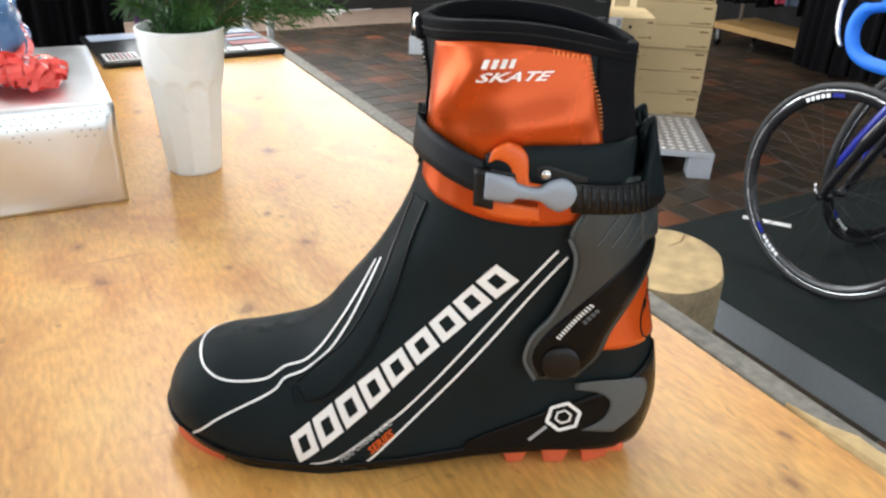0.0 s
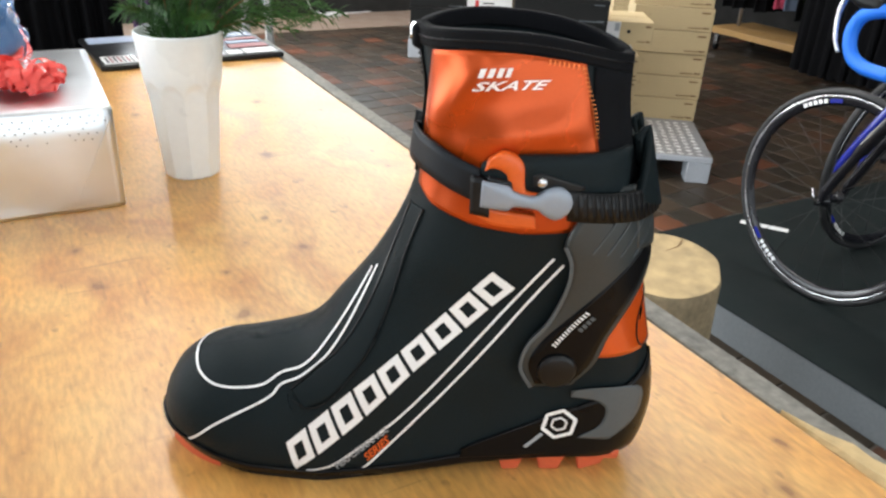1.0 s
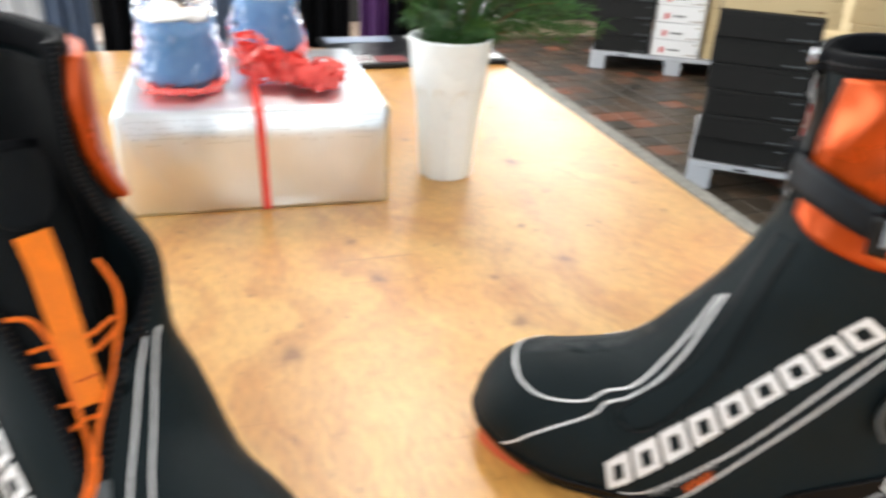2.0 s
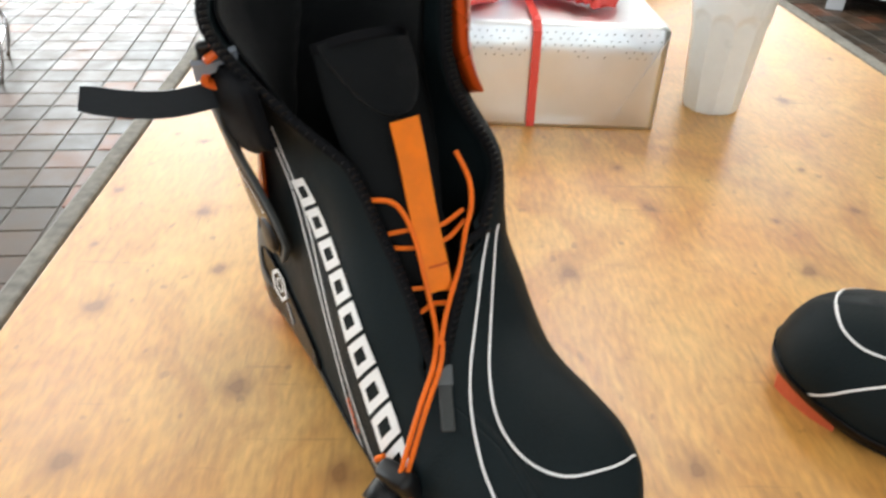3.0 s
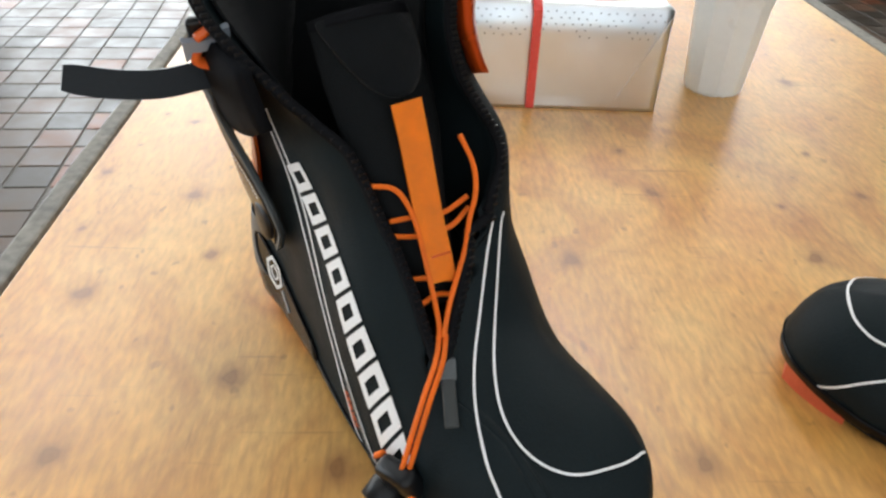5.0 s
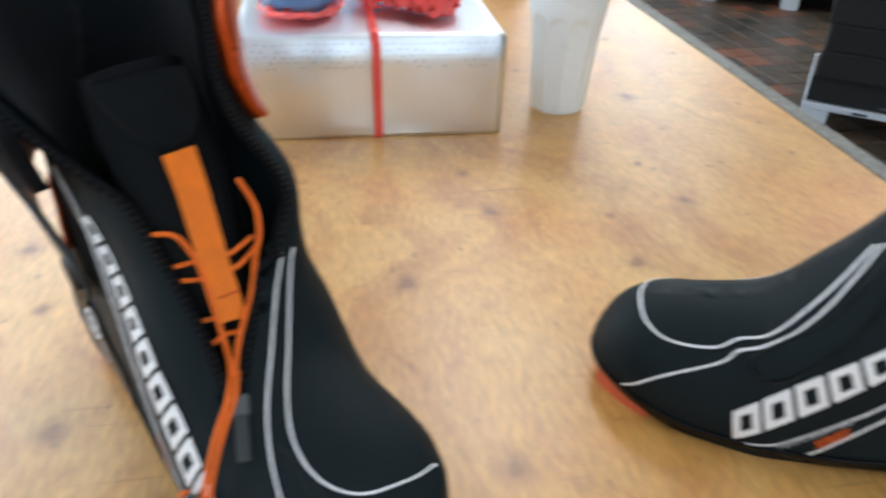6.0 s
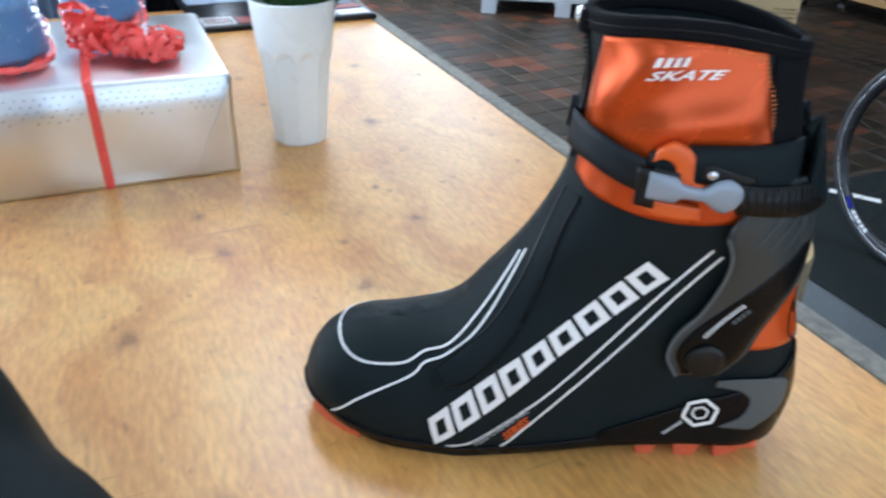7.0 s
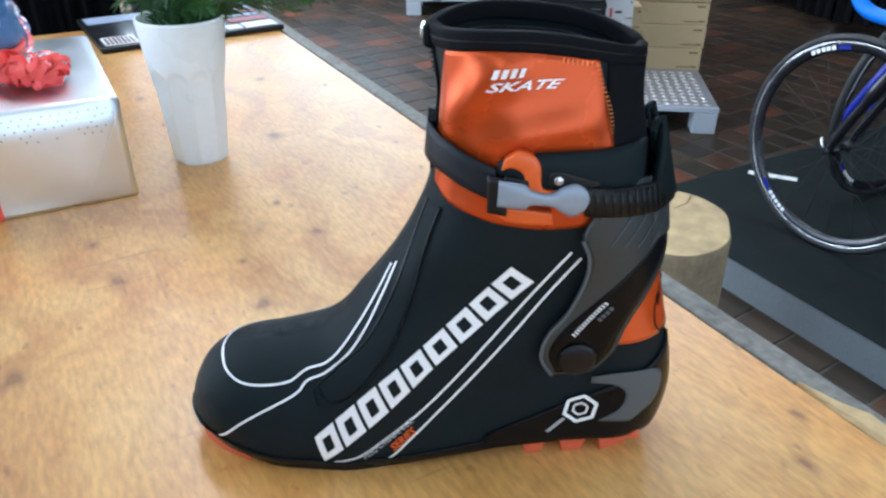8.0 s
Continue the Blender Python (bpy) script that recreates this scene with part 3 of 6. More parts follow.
def patch(bottom, top, side, off, thick, rows=10, cols=24, crown=0.0, straight=False, warp=None, ripple=0.0):
    """A panel on the boot's skin between two edges given in the side outline."""
    f = resample if straight else curved
    b, t = f(bottom, cols), f(top, cols)
    v = np.linspace(0, 1, rows)[:, None, None]
    g = b[None] * (1 - v) + t[None] * v
    a = np.linspace(-1, 1, cols)[None, :]
    swell = crown * (1 - a ** 4) * (1 - np.linspace(-1, 1, rows)[:, None] ** 4)
    if ripple:
        ends = (1 - a ** 6) * (1 - np.linspace(-1, 1, rows)[:, None] ** 6)
        swell = swell + ripple * cuff_fold(g[..., 0], g[..., 1]) * ends
    outer = skin(g[..., 0], g[..., 1], side, off + thick + swell)
    inner = skin(g[..., 0], g[..., 1], side, off)
    if warp is not None:
        outer, inner = warp(outer), warp(inner)
    n = rows * cols
    verts = np.concatenate([outer.reshape(-1, 3), inner.reshape(-1, 3)])
    f1 = grid_faces(rows, cols)
    faces = f1 + [tuple(n + i for i in reversed(q)) for q in f1]
    edge = list(range(cols)) + [i * cols + cols - 1 for i in range(1, rows)] + [(rows - 1) * cols + k for k in range(cols - 2, -1, -1)] + [i * cols for i in range(rows - 2, 0, -1)]
    for a1, b1 in zip(edge, edge[1:] + edge[:1]):
        faces.append((b1, a1, n + a1, n + b1))
    bm = bmesh.new()
    me = mesh_from(verts, faces)
    bm.from_mesh(me)
    bpy.data.meshes.remove(me)
    return bm_mesh(bm, True)


def stripe(pts, side, width, off=0.0004, thick=0.0004, n=40, straight=False, warp=None):
    """A printed or stitched line on the skin."""
    c = (resample if straight else curved)(pts, n)
    p, q = skin(c[:, 0], c[:, 1], side, off), skin(c[:, 0], c[:, 1], side, off + 0.001)
    if warp is not None:
        p, q = warp(p), warp(q)
    return ribbon_mesh([tuple(v) for v in p], [tuple(v) for v in (q - p)], width, thick)


def decal(quads, side, off=0.0006, thick=0.0004, warp=None):
    """Several printed shapes, each a polygon in the side outline, as one mesh."""
    verts, faces = [], []
    for poly in quads:
        # each four-sided shape follows the curve of the skin
        a, b, c, d = (np.array(v, float) for v in poly)
        k, m = len(verts), 6
        for i in range(m):
            for j in range(m):
                u, v = i / (m - 1), j / (m - 1)
                q = (a * (1 - u) + b * u) * (1 - v) + (d * (1 - u) + c * u) * v
                verts.append(skin(q[0], q[1], side, (off(q[0], q[1]) if callable(off) else off) + thick))
        faces += [(k + i * m + j, k + (i + 1) * m + j, k + (i + 1) * m + j + 1, k + i * m + j + 1) for i in range(m - 1) for j in range(m - 1)]
    bm = bmesh.new()
    if warp is not None:
        verts = list(warp(np.array(verts)))
    me = mesh_from(verts, faces, False)
    bm.from_mesh(me)
    bpy.data.meshes.remove(me)
    out = bm_mesh(bm, False)
    return out


def lettering(body, p0, p1, q0, q1, side, off, thick=0.0004, warp=None):
    """Printed words between a base line p0-p1 and a top line q0-q1, read from the toe on one side and from the heel on the other."""
    cu = bpy.data.curves.new("letters", "FONT")
    cu.body, cu.resolution_u, cu.offset, cu.shear = body, 2, 0.022, 0.25
    tmp = new("letters", cu)
    me = bpy.data.meshes.new_from_object(tmp.evaluated_get(bpy.context.evaluated_depsgraph_get()))
    bpy.data.objects.remove(tmp)
    bpy.data.curves.remove(cu)
    bm = bmesh.new()
    bm.from_mesh(me)
    bpy.data.meshes.remove(me)
    bmesh.ops.triangulate(bm, faces=bm.faces)
    bmesh.ops.subdivide_edges(bm, edges=bm.edges, cuts=1)
    xs, ys = [v.co.x for v in bm.verts], [v.co.y for v in bm.verts]
    a, b, c, d = (np.array(v, float) for v in (p0, p1, q1, q0))
    for v in bm.verts:
        u, w = (v.co.x - min(xs)) / (max(xs) - min(xs)), (v.co.y - min(ys)) / (max(ys) - min(ys))
        if side > 0:
            u = 1 - u
        q = (a * (1 - u) + b * u) * (1 - w) + (d * (1 - u) + c * u) * w
        p = skin(q[0], q[1], side, (off(q[0], q[1]) if callable(off) else off) + thick)
        v.co = Vector([float(k) for k in (warp(p[None])[0] if warp is not None else p)])
    return bm_mesh(bm, False)


def sole_z(s):
    """The lower edge of the boot's side above the table."""
    return float(np.interp(s, [-0.17, -0.14, -0.10, -0.05, 0.0, 0.05, 0.10, 0.17], [0.020, 0.014, 0.0060, 0.003, 0.008, 0.015, 0.019, 0.023]))


def rim_z(a):
    """The collar's rim: higher in front than behind."""
    return 0.2875 - 0.0045 * math.cos(a) - 0.004 * math.cos(2 * a)


def rows_between(z0, z1):
    """Heights packed where the instep lies flat."""
    lv = np.concatenate([np.linspace(z0, 0.062, 12, endpoint=False), np.linspace(0.062, 0.096, 34, endpoint=False), np.linspace(0.096, z1, 34)])
    return (lv - lv[0]) / (lv[-1] - lv[0])


def bar_row(p0, p1, q0, q1, count, fill, lean=0.0):
    """Slanted bars between a base line p0-p1 and a top line q0-q1."""
    out = []
    p0, p1, q0, q1 = (np.array(v) for v in (p0, p1, q0, q1))
    for i in range(count):
        a, b = i / count, (i + fill) / count
        out.append([tuple(p0 + (p1 - p0) * a), tuple(p0 + (p1 - p0) * b), tuple(q0 + (q1 - q0) * b), tuple(q0 + (q1 - q0) * a)])
    return out


OPEN_Z = [0.000, 0.070, 0.079, 0.085, 0.094, 0.113, 0.131, 0.156, 0.172, 0.181, 0.190, 0.220, 0.300]
OPEN_LAT = [0.0300, 0.0300, 0.0300, 0.0298, 0.0288, 0.0280, 0.0283, 0.0316, 0.0350, 0.0395, 0.0420, 0.0430, 0.0430]
OPEN_MED = [0.0300, 0.0300, 0.0300, 0.0270, 0.0215, 0.0110, 0.0020, -0.0105, -0.0140, -0.0152, -0.0160, -0.0180, -0.0200]


def ski_boot(m, lat, opened, label):
    """A skate ski boot; lat is the side, in y, on which its buckle sits."""
    boot = thing("ski_boot", m, label, "ski boot", "pair of ski boots")
    med = -lat

    def flare(p):
        """The unzipped cuff spreads outwards on both sides of the opening."""
        z, y = p[..., 2], p[..., 1] * lat
        k = np.clip((z - 0.168) / 0.074, 0, 1)
        k = k * k * (3 - 2 * k)
        f = np.clip((0.135 - p[..., 0]) / 0.10, 0, 1)
        cut = (np.interp(z, OPEN_Z, OPEN_LAT) + np.interp(z, OPEN_Z, OPEN_MED)) / 2
        outer = ((y > cut) & (z > 0.03)) | ((y > 0.0) & (p[..., 0] > 0.075))
        wl = np.where(outer, np.clip(y / 0.03, 0, 1), 0.0)
        q = p.copy()
        bulge = 0.020 * np.exp(-((z - 0.166) / 0.031) ** 2) + 0.002 * k
        wide = 0.0145 * np.clip((z - 0.015) / 0.04, 0, 1) * np.clip((0.225 - z) / 0.06, 0, 1) * np.clip((0.028 - y) / 0.05, 0, 1) ** 0.7
        g = np.clip((0.085 - p[..., 0]) / 0.10, 0, 1)
        toe = np.clip((-0.07 - p[..., 0]) / 0.09, 0, 1)
        wide = wide * (1 - 0.55 * np.exp(-((p[..., 0] + 0.062) / 0.034) ** 2))
        q[..., 1] += lat * (0.041 * k * f * wl - np.where(outer, 0.0, (bulge * np.clip((z - 0.1) / 0.03, 0, 1) + wide) * g * (1 - 0.5 * toe)))
        q[..., 0] += 0.034 * k * f * wl
        return q

    def swing(p):
        """The released arm stands away from the cuff."""
        q = p.copy()
        q[..., 1] += lat * 0.0265 * np.clip((q[..., 2] - 0.095) / 0.11, 0, 1)
        return q

    warp = flare if opened else None

    def print_bars(name, rows, off, material):
        for q in rows:
            put(name, decal([q], lat, off, warp=warp), material, boot)

    def gap(z):
        # from the medial edge of the opening, round the heel, to the lateral edge
        am = theta_of(float(np.interp(z, OPEN_Z, OPEN_MED)), z, 1)
        al = theta_of(float(np.interp(z, OPEN_Z, OPEN_LAT)), z, 1)
        if lat > 0:
            return (-math.pi - am, math.pi - al)
        return (-math.pi + al, math.pi + am)

    zlo = lambda a: sole_z(0.166 * math.cos(a))
    if opened:
        put("upper", band(zlo, lambda a: 0.281, -math.pi, math.pi - 0.001, -0.003, 0.003, cols=150, levels=rows_between(0.004, 0.281), gap=gap, warp=warp), FABRIC, boot)
        put("inner_liner", band(lambda a: 0.03, lambda a: 0.264, -1.72, 1.72, -0.0065, 0.002, cols=80, levels=np.linspace(0, 1, 50), warp=warp), LINING, boot, "soft black inner liner")
    else:
        put("upper", band(zlo, rim_z, 0, 2 * math.pi, -0.0045, 0.0045, cols=120, levels=rows_between(0.004, 0.286)), FABRIC, boot)
        put("inner_liner", band(lambda a: 0.12, lambda a: rim_z(a) - 0.012, 0, 2 * math.pi, -0.0085, 0.003, rows=16, cols=80), LINING, boot)
        put("insole", band(lambda a: 0.119, lambda a: 0.121, 0, 2 * math.pi, -0.03, 0.02, rows=2, cols=40), LINING, boot)

    # sole
    put("sole_rand", band(lambda a: zlo(a) - 0.0015, lambda a: zlo(a) + 0.0065 + 0.003 * max(0, math.cos(a)), 0, 2 * math.pi, -0.0005, 0.0022, rows=5, cols=120), GLOSSBLK, boot, "glossy black rubber rand")
    sole_v, sole_f = [], []
    st = np.linspace(-0.158, 0.158, 40)
    for s in st:
        w = float(half_width(s, 0.012)) * 0.97
        zt, zb = sole_z(s) + 0.004, max(0.0, sole_z(s) - 0.0035)
        sole_v += [(s, -w, zb), (s, w, zb), (s, w, zt), (s, -w, zt)]
    for i in range(len(st) - 1):
        for k in range(4):
            sole_f.append((i * 4 + k, i * 4 + (k + 1) % 4, (i + 1) * 4 + (k + 1) % 4, (i + 1) * 4 + k))
    sole_f += [(3, 2, 1, 0), tuple(range(len(sole_v) - 4, len(sole_v)))]
    put("outsole", mesh_from(sole_v, sole_f, False), BLACKPL, boot)

    def lug(s0, s1, z1, inset, name="tread_lug"):
        ws, vs = [], []
        for s, dz in ((s0, 0), (s1, 0)):
            ws.append(float(half_width(s, 0.012)) * 0.95)
        c = (s0 + s1) / 2
        vs = [(s0 + inset, -ws[0] + 0.003, 0), (s1 - inset, -ws[1] + 0.003, 0), (s1 - inset, ws[1] - 0.003, 0), (s0 + inset, ws[0] - 0.003, 0),
              (s0, -ws[0], z1), (s1, -ws[1], z1), (s1, ws[1], z1), (s0, ws[0], z1)]
        me = mesh_from(vs, [(3, 2, 1, 0), (4, 5, 6, 7), (0, 1, 5, 4), (1, 2, 6, 5), (2, 3, 7, 6), (3, 0, 4, 7)], False)
        bm = bmesh.new()
        bm.from_mesh(me)
        bpy.data.meshes.remove(me)
        bmesh.ops.bevel(bm, geom=list(bm.edges), offset=0.001, segments=2, affect="EDGES")
        put(name, bm_mesh(bm), ORANGERUB, boot, "orange rubber tread lug")

    put("heel_plate", box_mesh(0.066, 0.150, -0.034, 0.034, 0.0125, 0.0215, 0.003), ORANGERUB, boot, "orange heel plate")
    for s0, s1 in ((0.068, 0.086), (0.094, 0.114), (0.121, 0.145)):
        lug(s0, s1, 0.0150, 0.0035)
    # toe binding block
    tv, tf = [], []
    for s in np.linspace(-0.157, -0.118, 10):
        w = float(half_width(s, 0.016)) * 0.90
        tv += [(s, -w, 0.0), (s, w, 0.0), (s, w * 1.02, sole_z(s) + 0.0015), (s, -w * 1.02, sole_z(s) + 0.0015)]
    for i in range(9):
        for k in range(4):
            tf.append((i * 4 + k, i * 4 + (k + 1) % 4, (i + 1) * 4 + (k + 1) % 4, (i + 1) * 4 + k))
    tf += [(3, 2, 1, 0), (36, 37, 38, 39)]
    put("toe_block", mesh_from(tv, tf, False), ORANGERUB, boot, "orange rubber toe block")

    # heel
    put("heel_cup", band(lambda a: 0.019, lambda a: 0.088 - 0.062 * abs(a / 1.32) ** 1.8, -1.32, 1.32, 0.0006, 0.0016, rows=14, cols=60), GLOSSBLK, boot, "glossy black heel cup")
    put("heel_panel", band(lambda a: 0.097 + 0.003 * abs(a), lambda a: 0.153 - 0.01 * abs(a), -0.98, 0.98, 0.0008, 0.0016, rows=14, cols=50), HEELGLOSS, boot, "shiny orange heel panel")
    put("heel_line", stripe([(0.152, 0.136), (0.146, 0.124), (0.146, 0.110), (0.1505, 0.1005), (0.156, 0.099)], lat, 0.0012, 0.0026), BLACKPL, boot)
    put("heel_patch", patch([(0.110, 0.069), (0.126, 0.0665), (0.1335, 0.059), (0.131, 0.046), (0.118, 0.036)], [(0.110, 0.0735), (0.131, 0.0765), (0.1545, 0.0715), (0.1555, 0.051), (0.139, 0.035)], lat, 0.0026, 0.0005), GREYPATCH, boot, "matt grey heel patch")
    hexa = [(0.105 + 0.0112 * math.cos(a), 0.0465 + 0.0112 * math.sin(a)) for a in np.linspace(0.35, 0.35 + 2 * math.pi, 7)]
    hexb = [(0.105 + 0.0052 * math.cos(a), 0.0465 + 0.0052 * math.sin(a)) for a in np.linspace(0.35, 0.35 + 2 * math.pi, 7)]
    badge = put("badge", stripe(hexa, lat, 0.0024, 0.0026, n=43, straight=True), WHITE, boot, "white six-sided ring emblem")
    put("badge_core", stripe(hexb, lat, 0.0012, 0.0026, n=43, straight=True), WHITE, badge)
    put("badge_bar", stripe([(0.084, 0.0275), (0.0945, 0.0385)], lat, 0.0024, 0.0026, n=6, straight=True), GREYPRINT, badge)

    # printed lines and bars on the side
    put("side_stripe", stripe([(-0.062, 0.0085), (-0.048, 0.0125), (-0.036, 0.0195), (0.003, 0.0555), (0.052, 0.116), (0.088, 0.1685)], lat, 0.0015, n=60, warp=warp), WHITE, boot)
    put("side_stripe", stripe([(-0.0235, 0.0095), (-0.019, 0.0145), (-0.009, 0.0265), (0.052, 0.1015), (0.094, 0.1645)], lat, 0.0015, n=60, warp=warp), WHITE, boot)
    base = [(-0.0655, 0.0105), (-0.026, 0.0485), (0.007, 0.0855), (0.038, 0.1155), (0.069, 0.1480)]
    top = [(-0.0705, 0.0325), (-0.035, 0.0665), (-0.001, 0.0995), (0.028, 0.1285), (0.0545, 0.1590)]
    if opened:
        # the opened side has slipped forward under its own weight
        base = [(-0.0655, 0.0205), (-0.026, 0.0560), (0.007, 0.0900), (0.040, 0.1140), (0.075, 0.1405)]
        top = [(-0.0735, 0.0425), (-0.037, 0.0740), (-0.003, 0.1045), (0.028, 0.1280), (0.0565, 0.1510)]
    bb, tt = curved(base, 91), curved(top, 91)
    for i in range(9):
        def at(u, w, k0=i * 10):
            k = min(89.99, k0 + u)
            a, f = int(k), k - int(k)
            lo, hi = bb[a] * (1 - f) + bb[a + 1] * f, tt[a] * (1 - f) + tt[a + 1] * f
            return tuple(lo * (1 - w) + hi * w)
        wide, t1 = 9.2, 2.5
        bars = [[at(0.5, 0), at(0.5 + t1, 0), at(0.5 + t1, 1), at(0.5, 1)]]
        bars += [[at(wide - t1, 0), at(wide, 0), at(wide, 1), at(wide - t1, 1)], [at(0.5 + t1, 0), at(wide - t1, 0), at(wide - t1, 0.24), at(0.5 + t1, 0.24)], [at(0.5 + t1, 0.76), at(wide - t1, 0.76), at(wide - t1, 1), at(0.5 + t1, 1)]]
        put("brand_frame", decal(bars, lat, warp=warp), WHITE, boot, "white slanted printed frame")
    put("print", lettering("PERFORMANCE", (-0.0375, 0.0120), (-0.004, 0.0445), (-0.0405, 0.0165), (-0.0065, 0.0485), lat, 0.0006, warp=warp), GREYPRINT, boot, "small grey printed word")
    put("print", lettering("SERIES", (-0.0180, 0.0190), (-0.003, 0.0345), (-0.0217, 0.0238), (-0.0062, 0.0403), lat, 0.0006, warp=warp), ORANGEPL, boot, "small orange printed word")
    l1 = [(-0.1385, 0.0672), (-0.1365, 0.0655), (-0.131, 0.0625), (-0.119, 0.0600), (-0.104, 0.0605), (-0.087, 0.0645), (-0.076, 0.0715), (-0.062, 0.0775), (-0.051, 0.0885), (-0.040, 0.105), (-0.029, 0.1235), (-0.019, 0.142)]
    l2 = [(-0.138, 0.020), (-0.128, 0.030), (-0.114, 0.041), (-0.083, 0.0585), (-0.075, 0.0665), (-0.062, 0.073), (-0.047, 0.0865), (-0.036, 0.103), (-0.025, 0.1245), (-0.0155, 0.145)]
    if not opened:
        put("vamp_line", stripe(l1, lat, 0.0015, n=90), WHITE, boot)
        put("vamp_line", stripe(l2, lat, 0.0015, n=80), WHITE, boot)
        put("vamp_line", stripe(l1[:9], med, 0.0015, n=70), WHITE, boot)
        # the line's bow across the toe
        top = [o.data for o in boot.children if o.name.split(".")[0] == "upper"][0]
        tree = BVHTree.FromPolygons([v.co for v in top.vertices], [p.vertices for p in top.polygons])
        w, pts, nrm = float(half_width(-0.1345, 0.0642)), [], []
        for f in np.linspace(-1, 1, 25):
            h = tree.ray_cast(Vector((-0.1388 + 0.0043 * f * f, w * f, 0.2)), Vector((0, 0, -1)))
            if h[0] is not None:
                nn = h[1] if h[1].z > 0 else -h[1]
                pts.append(h[0] + nn * 0.0006), nrm.append(nn)
        put("vamp_line", ribbon_mesh(pts, nrm, 0.0015, 0.0004), WHITE, boot)
    else:
        parts = [o.data for o in boot.children if o.name.split(".")[0] in ("upper",)]
        trees = [BVHTree.FromPolygons([v.co for v in d.vertices], [p.vertices for p in d.polygons]) for d in parts]
        m1 = [(-0.0235, -0.0345), (-0.0295, -0.0280), (-0.054, -0.0075), (-0.074, 0.0078), (-0.092, 0.0170), (-0.110, 0.0190), (-0.1245, 0.0130), (-0.1340, 0.0015), (-0.1388, -0.018), (-0.1390, -0.036)]
        m2 = [(-0.0255, -0.0260), (-0.0345, -0.0160), (-0.050, -0.0008), (-0.067, 0.0148), (-0.084, 0.0262), (-0.103, 0.0345), (-0.120, 0.0385), (-0.135, 0.0410)]
        for line in (m1, m2):
            pts, nrm = [], []
            for c in smooth_curve([(s, y * lat, 0) for s, y in line], 8):
                hits = [h for h in (t.ray_cast(Vector((c.x, c.y, 0.2)), Vector((0, 0, -1))) for t in trees) if h[0] is not None]
                if hits:
                    h = max(hits, key=lambda q: q[0].z)
                    nn = h[1] if h[1].z > 0 else -h[1]
                    pts.append(h[0] + nn * 0.0006), nrm.append(nn)
            put("vamp_line", ribbon_mesh(pts, nrm, 0.0013, 0.0004), WHITE, boot)
    # zip flap
    flap = [(0.012, 0.188), (0.003, 0.162), (-0.006, 0.130), (-0.019, 0.097), (-0.040, 0.067), (-0.054, 0.0575), (-0.066, 0.0600)]
    zipl = [(0.0045, 0.188), (-0.0065, 0.158), (-0.018, 0.128), (-0.035, 0.098), (-0.052, 0.080), (-0.068, 0.0655)]
    if not opened:
        put("zip_cover", patch(zipl, flap[:5] + [(-0.060, 0.0555)], lat, 0.0002, 0.0006, 8, 60), FABRIC, boot, "soft black zip cover")
        put("zip_piping", stripe(zipl, lat, 0.0014, 0.0006, 0.0008, n=60), BLACKPL, boot)
        put("flap_seam", stripe(flap, lat, 0.0009, 0.0012, 0.0006, n=60), BLACKPL, boot)
        put("toe_welt", stripe([(-0.071, 0.063), (-0.0705, 0.058), (-0.0675, 0.0535)], lat, 0.003, 0.0002, 0.0012), FABRIC, boot)

    # cuff: orange satin panels, collar, stitches
    o_bot = [(0.0095, 0.2020), (0.017, 0.1945), (0.033, 0.1900), (0.050, 0.1865), (0.075, 0.1845), (0.116, 0.1900)]
    o_top = [(0.0145, 0.2800), (0.034, 0.2832), (0.050, 0.2832), (0.064, 0.2824), (0.079, 0.2810), (0.0926, 0.2792)]
    fold = 0.0056 if not opened else 0.0020
    lb, lt = (o_bot, o_top) if not opened else ([(0.056, 0.1960), (0.075, 0.1900), (0.104, 0.1900)], [(0.062, 0.2760), (0.078, 0.2755), (0.0955, 0.2735)])
    mb, mt = (o_bot, o_top) if not opened else ([(0.017, 0.1960), (0.05, 0.1930), (0.104, 0.1930)], [(0.016, 0.2750), (0.054, 0.2765), (0.0955, 0.2735)])
    put("cuff_panel", patch(lb, lt, lat, 0.0004, 0.0014, 34, 44, ripple=fold, warp=warp), SATIN, boot, "shiny orange satin cuff panel")
    put("cuff_panel", patch(mb, mt, med, 0.0004, 0.0080 if opened else 0.0014, 24, 40, ripple=fold, warp=warp), SATIN, boot, "shiny orange satin cuff panel")
    stitches = []
    top_d = 0.0 if not opened else -0.006
    for k in range(17):
        f = k / 16
        s, z = 0.0930 + 0.0095 * f, 0.2770 + top_d - 0.036 * f
        stitches.append([(s - 0.0021, z - 0.0003), (s, z - 0.0003), (s, z + 0.0003), (s - 0.0021, z + 0.0003)])
    for k in range(8):
        s, z = 0.074 + 0.0024 * k, 0.2815 + top_d - 0.00013 * k * 2.4
        stitches.append([(s - 0.0003, z - 0.0030), (s + 0.0004, z - 0.0030), (s + 0.0004, z - 0.0006), (s - 0.0003, z - 0.0006)])
    st_off = lambda u, v: 0.0022 + fold * float(cuff_fold(u, v)) * 0.98
    tagged(put("stitching", decal(stitches, lat, st_off, 0.0004, warp=warp), STITCH, boot, "pale orange overlock stitching"), kind="stuff")
    print_bars("cuff_bar", bar_row((0.0390, 0.2705 + top_d), (0.0555, 0.2713 + top_d), (0.0403, 0.2753 + top_d), (0.0570, 0.2761 + top_d), 4, 0.62), st_off, WHITE)
    put("cuff_print", lettering("SKATE", (0.0368, 0.2632 + top_d), (0.0730, 0.2658 + top_d), (0.0380, 0.2684 + top_d), (0.0755, 0.2708 + top_d), lat, st_off, warp=warp), WHITE, boot, "white printed word")
